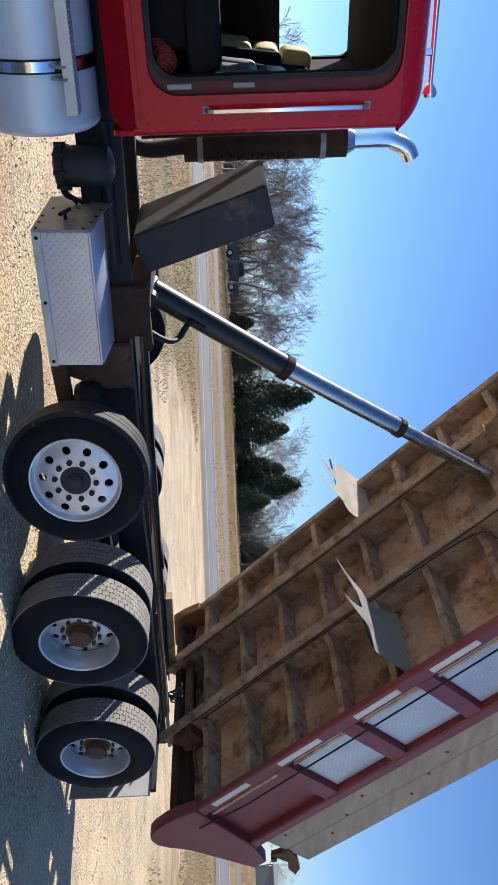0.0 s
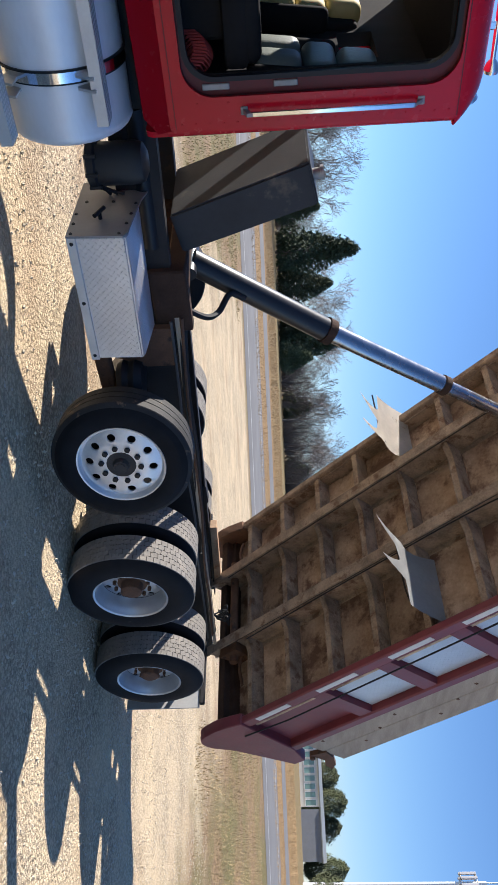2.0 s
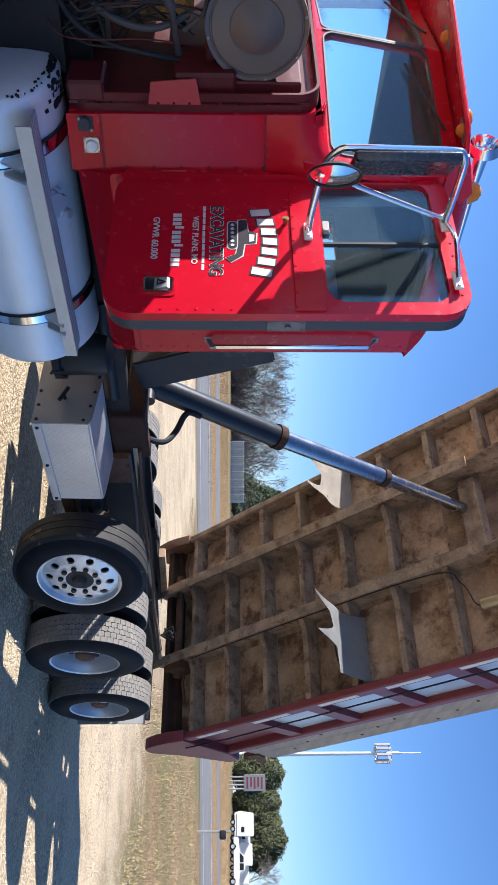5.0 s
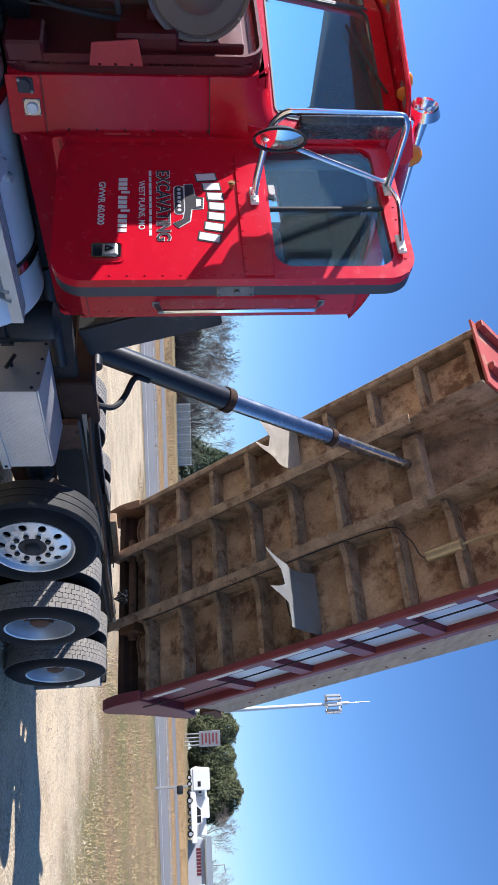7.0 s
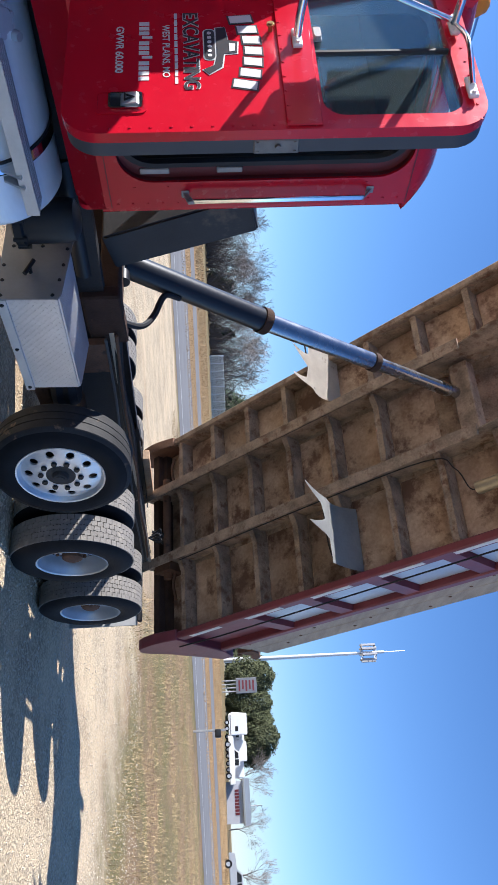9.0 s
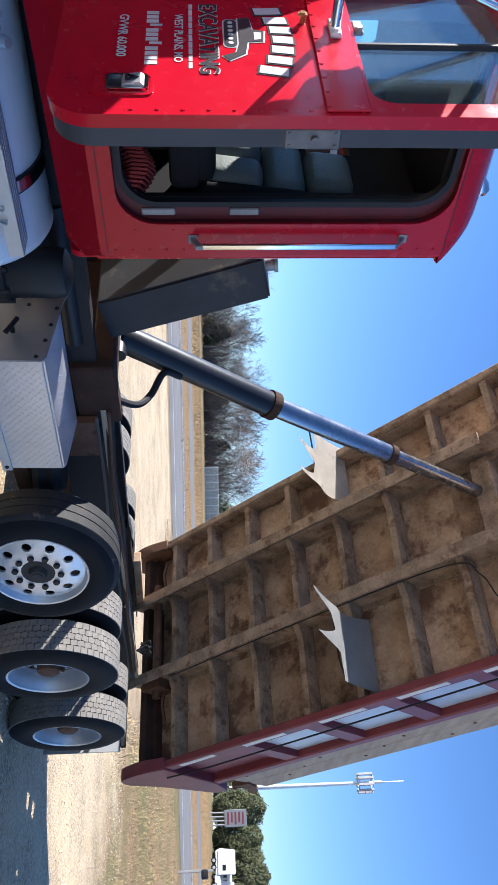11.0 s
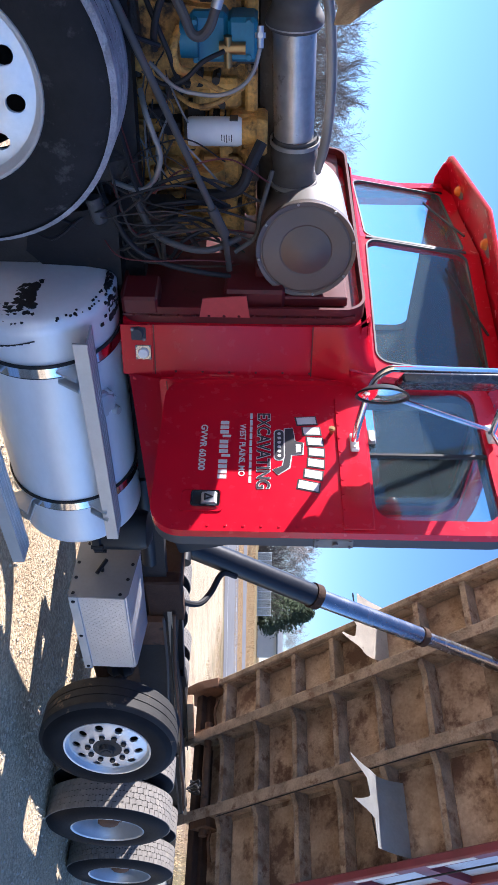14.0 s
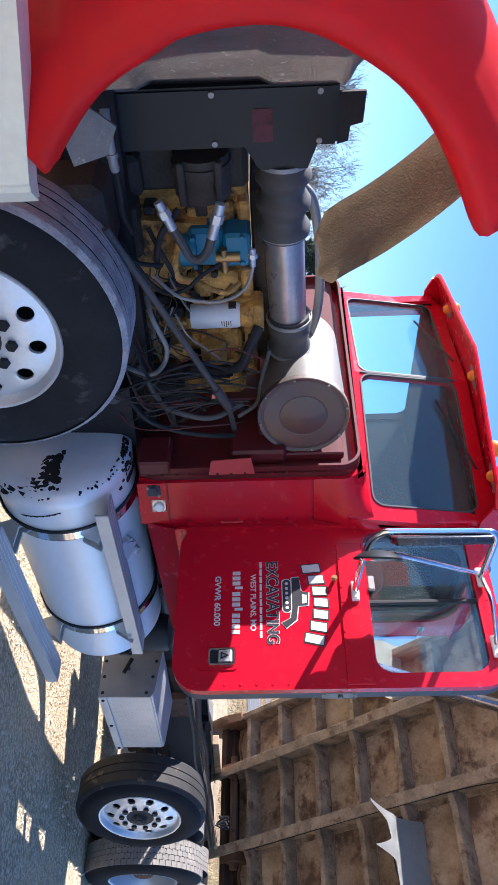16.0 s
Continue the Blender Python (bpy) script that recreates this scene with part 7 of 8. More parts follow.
bm = B()
for y, z in ((0.007, 1.989), (0.06, 2.513), (-0.25, 2.513)):
    add_box(bm, (-3.142, y - 0.045, z - 0.016), (-3.127, y + 0.045, z + 0.016), 0.004)
    for dy in (-0.032, 0.032):
        add_cyl(bm, (-3.142, y + dy, z), (-3.150, y + dy, z), 0.008, 0.006, 6)
pieces("mirror_bracket", bm, M_WHITE, cab, "pale bolted mirror bracket")
bm = B()
add_box(bm, (-0.092, -0.018, -0.19), (0.092, 0.018, 0.19), 0.012, Matrix.Translation((-3.37, 0.096, 2.32)) @ Matrix.Rotation(radians(37.7), 4, 'Z'), seg=3)
mh = part("mirror_head", bm, M_MIRRORBACK, cab, "tall dark mirror housing")
bm = B()
rm = Matrix.Translation((-3.385, 0.004, 2.062)) @ Vector((0.5, -0.87, -0.05)).to_track_quat('Z', 'Y').to_matrix().to_4x4()
add_lathe(bm, [(0.005, 0.014), (0.05, 0.010), (0.088, 0.0)], rm, 28)
part("round_mirror", bm, M_CHROME, cab, "round convex mirror")
bm = B()
add_lathe(bm, [(0.088, -0.004), (0.096, 0.0), (0.096, 0.006), (0.088, 0.004)], rm, 28, close=True)
add_lathe(bm, [(0.005, -0.034), (0.06, -0.025), (0.094, -0.002)], rm, 28)
part("mirror_rim", bm, M_BLACK, cab)

# roof: horn and beacon
bm = B()
hm, hl = frame_to((-2.12, 0.72, 2.850), (-3.0, 0.72, 2.825))
add_lathe(bm, [(0.01, 0), (0.035, 0.0), (0.042, 0.02), (0.03, 0.05), (0.013, 0.07), (0.015, 0.40), (0.021, 0.70), (0.034, 0.84), (0.062, 0.92), (0.080, hl), (0.073, hl - 0.004), (0.03, 0.86), (0.012, 0.80)], hm, 28)
part("air_horn", bm, M_CHROME, cab, "long chrome air horn on the roof")
bm = B()
for x in (-2.35, -2.85):
    add_box(bm, (x - 0.02, 0.705, 2.735), (x + 0.02, 0.735, 2.835), 0.006)
pieces("horn_bracket", bm, M_CHROME, cab)
bm = B()
add_lathe(bm, [(0.01, 0), (0.054, 0.0), (0.054, 0.050), (0.046, 0.070), (0.036, 0.092), (0.018, 0.104), (0.004, 0.107)], Matrix.Translation((-2.89, 0.57, 2.712)), 20)
part("beacon", bm, M_AMBER, cab, "amber cone marker lamp")

# exhaust stack behind the cab
EX, EY = -1.58, 1.96
bm = B()
add_cyl(bm, (EX, EY, 1.38), (EX, EY, 2.58), 0.115, None, 32)
stack = part("exhaust_pipe", bm, M_CRADLE, truck, "grimy dark brown exhaust stack behind the cab")
bm = B()
add_cyl(bm, (EX, EY, 2.58), (EX, EY, 2.64), 0.10, 0.07, 24)
add_tube(bm, bend([(EX, EY, 2.62), (EX, EY, 2.86), (EX + 0.02, EY, 2.95), (EX + 0.07, EY, 3.04), (EX + 0.14, EY, 3.08)], 8), 0.063, 20)
part("stack_pipe", bm, M_CHROME, stack, "chrome curved stack pipe")
for a in (-60, 60):
    bm = B()
    c, sn = math.cos(radians(a)), math.sin(radians(a))
    for i in range(9):
        for k in range(3):
            aa = radians(a - 12 + 12 * k)
            p = Vector((EX + 0.118 * math.cos(aa), EY - 0.118 * abs(math.sin(aa)), 1.55 + 0.075 * i + 0.03 * (k % 2)))
            add_cyl(bm, p, p + Vector((0.006 * math.cos(aa), -0.006, 0)), 0.014, None, 8)
    stuff(part("shield_hole", bm, M_BLACK, stack))
bm = B()
for z in (1.5, 2.4):
    add_lathe(bm, [(0.116, -0.02), (0.124, -0.02), (0.124, 0.02), (0.116, 0.02)], Matrix.Translation((EX, EY, z)), 32, close=True)
pieces("stack_clamp", bm, M_STEEL, stack)
bm = B()
add_cyl(bm, (EX - 0.15, EY - 0.25, 1.10), (EX - 0.15, EY - 0.25, 2.4), 0.03)
add_tube(bm, bend([(EX, EY, 1.40), (EX, EY, 1.05), (EX - 0.3, EY - 0.1, 0.8), (EX - 1.2, EY - 0.4, 0.75)], 8), 0.06, 14)
part("exhaust_pipe", bm, M_FRAME, stack)

# mud flaps behind the last axle
for y in (0.02, 2 * CY - 0.40):
    bm = B()
    add_box(bm, (3.60, y - 0.12, 0.02), (3.612, y + 0.50, 0.76), 0.003)
    part("mud_flap", bm, M_FLAP, truck, "black rubber mud flap")
bm = B()
add_box(bm, (3.58, -0.06, 0.76), (3.63, 2 * CY + 0.06, 0.81), 0.006)
part("flap_hanger", bm, M_FRAME, truck)

# ---------- lettering on the door ----------
TX = Matrix(((0, 0, -1, DX - 0.0015), (-1, 0, 0, 0), (0, 1, 0, 0), (0, 0, 0, 1)))


def text_mesh(text, grow):
    cu = bpy.data.curves.new("lettering", 'FONT')
    cu.body, cu.size, cu.align_x, cu.offset = text, 1.0, 'LEFT', grow
    tmp = bpy.data.objects.new("lettering", cu)
    scene.collection.objects.link(tmp)
    bpy.context.view_layer.update()
    me = bpy.data.meshes.new_from_object(tmp.evaluated_get(bpy.context.evaluated_depsgraph_get()))
    bpy.data.objects.remove(tmp)
    return me


def lettering(text, y, z, width, height, material, off=0.0015, grow=0.0):
    """Flat letters on the door's face; grow thickens them round the same outline."""
    me = text_mesh(text, 0.0)
    xs, ys = [v.co.x for v in me.vertices], [v.co.y for v in me.vertices]
    sx, sy = width / (max(xs) - min(xs)), height / (max(ys) - min(ys))
    if grow:
        me = text_mesh(text, grow)
    for v in me.vertices:
        v.co = TX @ Vector(((v.co.x - min(xs)) * sx - y, (v.co.y - min(ys)) * sy + z, off - 0.0015))
    me.materials.clear()
    me.materials.append(material)
    ob = new("lettering", me)
    ob.parent = cab
    return ob


def bars(name, spans, z, h, material, off=0.0015, label=""):
    bm = B()
    for a, b, dz in spans:
        add_prism(bm, [(a, z + dz), (b, z + dz), (b, z + dz + h), (a, z + dz + h)], 'x', DX - off, DX - off + 0.001)
    return pieces(name, bm, material, cab, label)


lettering("GVWR 60,000", 0.098, 1.401, 0.23, 0.028, M_LETTER, 0.0015, 0.025)
lettering("WEST PLAINS, MO", 0.105, 1.551, 0.262, 0.026, M_LETTER, 0.0015, 0.02)
bars("lettering_bar", [(y, y - w, d) for y, w, d in [(0.121 - 0.0245 * k - 0.002 * (k // 4), 0.018 if k not in (3, 7) else 0.012, 0 if k not in (3, 7) else 0.010) for k in range(12)]], 1.478, 0.033, M_LETTER)
bars("small_print", [(0.165 - 0.036 * k, 0.135 - 0.036 * k, 0) for k in range(10)], 1.592, 0.010, M_LETTER)
lettering("EXCAVATING", 0.163, 1.622, 0.378, 0.048, M_LETTER, 0.0015, 0.045)
lettering("EXCAVATING", 0.163, 1.622, 0.378, 0.048, M_LETTERBLK, 0.0032, 0.012)
for off, grow, mm, nm in ((0.0015, 0.0055, M_LETTERBLK, "name_back"), (0.003, 0.0, M_LETTER, "name_bar")):
    for k in range(7):                                       # slanted bars on a shallow arch
        c = 0.128 - 0.0545 * k
        f = (k - 3) / 3
        z, tilt, w, h = 1.845 - 0.034 * f * f, 0.16 * f, 0.0185 + grow, 0.027 + 0.010 * f * f + grow
        pts = [(c + (a * w) * math.cos(tilt) - (b * h) * math.sin(tilt) - 0.003 * b, z + (a * w) * math.sin(tilt) + (b * h) * math.cos(tilt)) for a, b in ((1, -1), (-1, -1), (-1, 1), (1, 1))]
        bm = B()
        add_prism(bm, pts, 'x', DX - off, DX - off + 0.001)
        part(nm, bm, mm, cab)
for off, grow, mm, nm in ((0.0014, 0.004, M_LETTER, "emblem_edge"), (0.0028, 0.0, M_LETTERBLK, "emblem")):
    bm = B()                                                 # plain digger shape: track, body, cab and arm
    add_prism(bm, rounded(-0.075 - grow, 1.688 - grow, 0.075 + grow, 1.722 + grow, 0.016, 5), 'x', DX - off, DX - off + 0.001)
    add_prism(bm, [(0.082 + grow, 1.727 - grow), (0.086 + grow, 1.758), (0.02, 1.764 + grow), (0.012, 1.796 + grow), (-0.045 - grow, 1.792 + grow), (-0.052 - grow, 1.727 - grow)], 'x', DX - off - 0.0002, DX - off + 0.0008)
    add_prism(bm, [(-0.05, 1.75 + grow), (-0.112 - grow, 1.742 + grow), (-0.148 - grow, 1.70), (-0.125, 1.682 - grow), (-0.105, 1.718 - grow), (-0.05, 1.728 - grow)], 'x', DX - off - 0.0004, DX - off + 0.0006)
    pieces(nm, bm, mm, cab, "plain black digger emblem" if nm == "emblem" else "")
bm = B()
for k in range(6):
    add_prism(bm, rounded(-0.064 + 0.0225 * k, 1.698, -0.050 + 0.0225 * k, 1.712, 0.006, 3), 'x', DX - 0.0042, DX - 0.0034)
add_prism(bm, [(0.003, 1.768), (0.0, 1.788), (-0.036, 1.786), (-0.04, 1.768)], 'x', DX - 0.0042, DX - 0.0034)
pieces("emblem_mark", bm, M_LETTER, cab)

# ---------- background ----------
EYE0 = Vector((-4.3, -2.8, 0))


def at(az, dist):
    a = radians(az)
    x, y = EYE0.x + dist * math.cos(a), EYE0.y + dist * math.sin(a)
    return Vector((x, y, ground_z(x, y)))


def mesh_object(name, verts, faces, material, parent=None, label=""):
    me = bpy.data.meshes.new(name)
    me.from_pydata(verts, [], faces)
    me.materials.append(material)
    ob = new(name, me)
    ob.parent = parent
    if label:
        ob["label"] = label
    return ob


M_BARK = mat("grey_bark", (0.17, 0.15, 0.135), 0.9, var=0.4, scale=2, rand=0.25)
M_TWIG = mat("bare_twigs", (0.23, 0.195, 0.17), 0.9, var=0.3, scale=1, rand=0.25)
M_CEDAR = mat("cedar_leaves", (0.048, 0.066, 0.028), 0.9, var=0.6, scale=0.9, tone=(0.02, 0.03, 0.012), rand=0.25)
M_CEDAR2 = mat("olive_leaves", (0.062, 0.070, 0.030), 0.9, var=0.6, scale=0.9, tone=(0.03, 0.035, 0.012), rand=0.25)
M_STRAW = mat("dry_grass", (0.38, 0.26, 0.135), 0.9, var=0.6, scale=0.7, tone=(0.17, 0.10, 0.045))
M_GREENGRASS = mat("winter_grass", (0.27, 0.225, 0.10), 0.9, var=0.6, scale=0.5, tone=(0.30, 0.22, 0.11))
M_PEBBLE = mat("limestone_pebble", (0.60, 0.515, 0.38), 0.9, var=0.5, scale=12, tone=(0.25, 0.21, 0.17), rand=0.0)


def limb(verts, faces, p, q, r0, r1, seg=4):
    d = (q - p).normalized()
    a = d.orthogonal().normalized()
    b = d.cross(a)
    i = len(verts)
    for c, r in ((p, r0), (q, r1)):
        for k in range(seg):
            t = 6.283 * k / seg
            verts.append(c + r * (math.cos(t) * a + math.sin(t) * b))
    for k in range(seg):
        faces.append((i + k, i + (k + 1) % seg, i + seg + (k + 1) % seg, i + seg + k))


def bare_tree_meshes(seed, h):
    rr = random.Random(seed)
    tv, tf, wv, wf = [], [], [], []

    def grow(p, d, length, r, depth):
        n = 3 if depth < 2 else 2
        for i in range(n):
            q = p + d * (length / n)
            r1 = r * 0.84
            if depth < 3:
                limb(tv, tf, p, q, max(r, 0.02), max(r1, 0.016), 6 if depth == 0 else 4)
            else:
                limb(wv, wf, p, q, max(r, 0.014), max(r1, 0.010), 3)
            d = (d + Vector((rr.uniform(-1, 1), rr.uniform(-1, 1), rr.uniform(-0.4, 0.7))) * (0.12 + 0.03 * depth)).normalized()
            p, r = q, r1
            if depth < 6 and (i or depth):
                a = rr.uniform(0, 6.283)
                o1 = d.orthogonal().normalized()
                side = o1 * math.cos(a) + d.cross(o1) * math.sin(a)
                nd = (d * rr.uniform(0.6, 1.0) + side * rr.uniform(0.5, 0.9) + Vector((0, 0, 0.15))).normalized()
                grow(p, nd, length * rr.uniform(0.58, 0.82), r * 0.66, depth + 1)
        if depth < 6:
            nd = (d + Vector((rr.uniform(-1, 1), rr.uniform(-1, 1), rr.uniform(-0.1, 0.5))) * 0.45).normalized()
            grow(p, nd, length * rr.uniform(0.66, 0.82), r * 0.8, depth + 1)
    grow(Vector((0, 0, -0.2)), Vector((0, 0, 1)), h * 0.26, h * 0.017, 0)
    return tv, tf, wv, wf


def bare_tree(seed, h, place):
    t = thing("bare_tree", place, "leafless grey-brown winter tree with fine twigs", "tree", "roadside trees")
    tv, tf, wv, wf = bare_tree_meshes(seed, h)
    mesh_object("trunk", tv, tf, M_BARK, t)
    mesh_object("crown", wv, wf, M_TWIG, t)
    return t


def leaf_crown(seed, n, shape, size, lobes=0):
    rr = random.Random(seed)
    v, f = [], []
    for _ in range(n):
        z = rr.random()
        a = rr.uniform(0, 6.283)
        rad = shape(z) * (0.25 + 0.75 * rr.random() ** 0.45) * (1 + 0.22 * math.sin(3 * a + 7 * z) + 0.15 * math.sin(5 * a - 11 * z + seed))
        c = Vector((rad * math.cos(a), rad * math.sin(a), z))
        c += Vector((rr.gauss(0, 0.03), rr.gauss(0, 0.03), rr.gauss(0, 0.02)))
        s = size * rr.uniform(0.5, 1.4)
        u = Vector((rr.gauss(0, 1), rr.gauss(0, 1), rr.gauss(0, 0.7))).normalized()
        w = u.orthogonal().normalized()
        i = len(v)
        v += [c - u * s, c + w * s * 0.5, c + u * s, c - w * s * 0.5]
        f.append((i, i + 1, i + 2, i + 3))
    return v, f


def cedar(seed, place, h, w, mm, name="cedar_tree", label="dark green cedar tree with dense ragged foliage", n=3200, shape=None):
    t = thing(name, place, label, "tree", "evergreen trees")
    shape = shape or (lambda z: 0.5 * (1 - z) ** 0.75 * (0.5 + 0.5 * min(1, z * 8)) + 0.02)
    v, f = leaf_crown(seed, int(n * 2.4), shape, 0.031)
    v = [Vector((p.x * w, p.y * w, 0.04 * h + p.z * h)) for p in v]
    tv, tf = [], []
    limb(tv, tf, Vector((0, 0, -0.2)), Vector((0, 0, h * 0.9)), h * 0.02, 0.02, 6)
    mesh_object("trunk", tv, tf, M_BARK, t)
    mesh_object("crown", v, f, mm, t)
    return t


rr = random.Random(3)
kinds = [bare_tree(s, h, at(az, d)) for s, h, az, d in ((1, 11.5, 72, 74), (2, 10.5, 66, 82), (3, 11.0, 60, 86), (4, 10.0, 46, 96))]
ROW = [(78, 70), (75, 78), (69.5, 76), (68, 90), (63.5, 78), (62, 94), (57, 92), (54.5, 86), (52, 98), (49.5, 92), (47.5, 104), (44.5, 94), (43, 104), (41.5, 96), (40, 106), (38.5, 98), (37, 108), (35.5, 104), (34, 112), (84, 72), (88, 74), (93, 76), (99, 80), (105, 84), (81, 84), (22.5, 170), (20.6, 172), (14.6, 164), (24.5, 172), (4.4, 118), (1.2, 120), (-1.5, 112), (-4.0, 116), (-6.5, 110), (-9.5, 116), (-13, 120), (28, 175), (64.5, 84), (61, 80), (58.4, 90), (53.2, 92), (50.6, 86), (48.4, 96), (46.2, 88), (45.2, 100), (42.2, 90), (40.8, 100), (39.2, 88), (37.8, 102), (36.2, 94), (34.8, 98), (33.2, 104), (32, 98), (70.8, 88), (67, 84), (73.5, 84), (76.6, 90), (29.4, 112), (55.6, 98), (51.4, 104), (44.0, 86), (38.2, 94)]
for k, (az, d) in enumerate(ROW):
    s = kinds[k % 4]
    c = copy_thing(s, Matrix.Translation(at(az, d)) @ Matrix.Rotation(rr.uniform(0, 6.28), 4, 'Z'))
    sc = rr.uniform(0.62, 1.08)
    c.scale = (sc, sc, sc)
for k, (az, d) in enumerate(((62.6, 80), (65.0, 78), (66.6, 80), (68.6, 77), (70.2, 81), (71.6, 77), (73.0, 80), (74.6, 76), (76.2, 80), (69.4, 84), (67.4, 86))):
    c = copy_thing(kinds[(k * 3) % 4], Matrix.Translation(at(az, d)) @ Matrix.Rotation(1.7 * k, 4, 'Z'))
    sc = 1.08 + 0.06 * (k % 4)
    c.scale = (sc, sc, sc)
# understorey along the tree line
wv, wf = [], []
for k in range(1900):
    p = at(rr.uniform(31, 108), rr.uniform(85, 110))
    h = 0.9 + 4.6 * rr.random() ** 1.5
    for j in range(11):
        d = Vector((rr.gauss(0, 0.55), rr.gauss(0, 0.55), 1)).normalized()
        q = p + d * h * rr.uniform(0.35, 0.6)
        limb(wv, wf, p, q, 0.022, 0.014, 3)
        for i in range(2):
            e = (d + Vector((rr.gauss(0, 0.5), rr.gauss(0, 0.5), rr.gauss(0.1, 0.3)))).normalized()
            limb(wv, wf, q, q + e * h * rr.uniform(0.25, 0.5), 0.013, 0.007, 3)
tagged(mesh_object("thicket", wv, wf, M_THICKET), "tangled brown winter thicket below the trees", "thicket", kind="stuff")
for az, d, h, w, k in ((56.4, 82, 8.2, 5.6, 0), (54.0, 84, 5.6, 4.6, 1), (49.8, 84, 6.6, 5.0, 0), (59.5, 80, 4.4, 4.0, 1), (51, 84, 5.0, 4.6, 1), (48.6, 78, 3.2, 3.4, 0), (30.6, 90, 6.2, 6.0, 0), (62.0, 78, 2.4, 2.4, 1), (45.0, 90, 3.4, 3.8, 1), (40.2, 92, 3.0, 3.0, 0), (36.5, 96, 3.0, 3.0, 1)):
    cedar(int(az * 7), at(az, d), h, w, (M_CEDAR, M_CEDAR2)[k])
ROUND = lambda z: 0.5 * math.sqrt(max(0.0, 1 - (2 * z - 0.95) ** 2)) + 0.03
for az, d, h, w in ((11.0, 122, 8.2, 7.5), (9.2, 122, 7.6, 7.5), (8.0, 122, 7.6, 7.0), (6.9, 121, 8.4, 8.0), (6.0, 124, 7.0, 6.0), (18.8, 182, 9.0, 9.0), (17.2, 180, 10.5, 8.5), (15.7, 182, 9.0, 7.0), (13.2, 165, 9.0, 6.0), (11.8, 150, 8.6, 7.0)):
    cedar(int(az * 11), at(az, d), h * 0.9, w * 0.72, M_CEDAR2, "evergreen_tree", "rounded olive green evergreen tree", 3600, ROUND)

M_PALEMETAL = mat("pale_grey_siding", (0.38, 0.38, 0.40), 0.5, 0.1, var=0.15, scale=1)
# cell tower
tw = at(12.24, 129)
tower = thing("cell_tower", tw, "grey steel monopole cell tower with antenna panels", "tower")
H = 30.0
bm = B()
add_cyl(bm, tw - Vector((0, 0, 0.3)), tw + Vector((0, 0, H - 3.5)), 0.42, 0.24, 12)
part("pole", bm, M_ALUDULL, tower)
bm = B()
add_cyl(bm, tw + Vector((0, 0, H - 3.5)), tw + Vector((0, 0, H)), 0.10, 0.06, 8)
part("mast", bm, M_ALUDULL, tower)
bm = B()
for z in (H - 7.2, H - 5.0):
    add_lathe(bm, [(1.2, 0), (1.28, 0), (1.28, 0.1), (1.2, 0.1)], Matrix.Translation(tw + Vector((0, 0, z))), 6, close=True)
    for k in range(3):
        a = 2.094 * k
        add_cyl(bm, tw + Vector((0, 0, z)), tw + Vector((1.2 * math.cos(a), 1.2 * math.sin(a), z)), 0.05, None, 6)
pieces("platform", bm, M_STEEL, tower)
for k in range(9):
    a = 6.283 * k / 9
    bm = B()
    c = tw + Vector((1.35 * math.cos(a), 1.35 * math.sin(a), H - 6.1))
    add_box(bm, (-0.16, -0.16, -1.2), (0.16, 0.16, 1.2), 0.03, Matrix.Translation(c))
    part("antenna_panel", bm, M_PALEMETAL, tower)


def shed(place, az, length, depth, height, wall, roof, label, windows=0):
    """A low building whose long face looks at the lot."""
    t = thing("building", place, label, "building")
    m = Matrix.Translation(place) @ Matrix.Rotation(radians(az - 90), 4, 'Z')
    bm = B()
    add_box(bm, (-length / 2, 0, -0.5), (length / 2, depth, height))
    part("wall", bm, wall, t, m=m)
    bm = B()
    add_prism(bm, [(-0.35, height), (-0.35, height + 0.18), (depth / 2, height + 0.9), (depth + 0.35, height + 0.18), (depth + 0.35, height)], 'x', -length / 2 - 0.3, length / 2 + 0.3)
    part("roof", bm, roof, t, m=m)
    for k in range(windows):
        x = -length / 2 + length * (k + 0.5) / windows
        bm = B()
        add_ring(bm, rounded(x - length / windows * 0.40, 0.9, x + length / windows * 0.40, height - 0.55, 0.02, 2), rounded(x - length / windows * 0.34, 1.02, x + length / windows * 0.34, height - 0.65, 0.02, 2), 'y', -0.06, 0.02)
        w = part("window", bm, M_WHITE, t, m=m)
        bm = B()
        add_box(bm, (x - length / windows * 0.34, -0.03, 1.02), (x + length / windows * 0.34, 0.0, height - 0.65))
        part("pane", bm, M_PANE, w, m=m)
    return t, m


M_PANE = mat("green_glass", (0.22, 0.36, 0.33), 0.2, var=0.2, scale=1)
M_METALGREY = mat("grey_metal_siding", (0.22, 0.23, 0.25), 0.5, 0.2, var=0.2, scale=1)
M_CREAMWALL = mat("pale_wall", (0.72, 0.70, 0.62), 0.7, var=0.12, scale=0.8)
M_ROOF = mat("dull_metal_roof", (0.26, 0.27, 0.26), 0.5, 0.3, var=0.2, scale=0.7)
shed(at(19.2, 160), 19.2, 12.8, 9, 3.6, M_CREAMWALL, M_ROOF, "long pale shop building with green window panes", 9)
shed(at(15.2, 158), 15.2, 8.6, 8, 3.6, M_METALGREY, M_ROOF, "low grey metal building with plain walls")
shed(at(23.2, 150), 23.2, 6.4, 6, 3.0, M_METALGREY, M_ROOF, "grey metal building beyond the dry grass")
t, m = shed(at(2.9, 100), 2.9, 4.6, 6, 2.0, M_PALEMETAL, M_ROOF, "small pale grey building with a lettered front")
bm = B()
for k in range(8):
    add_box(bm, (-1.4 + 0.36 * k, -0.03, 1.0), (-1.14 + 0.36 * k, 0.0, 1.5))
part("sign_bar", bm, M_REDDARK, t, m=m)
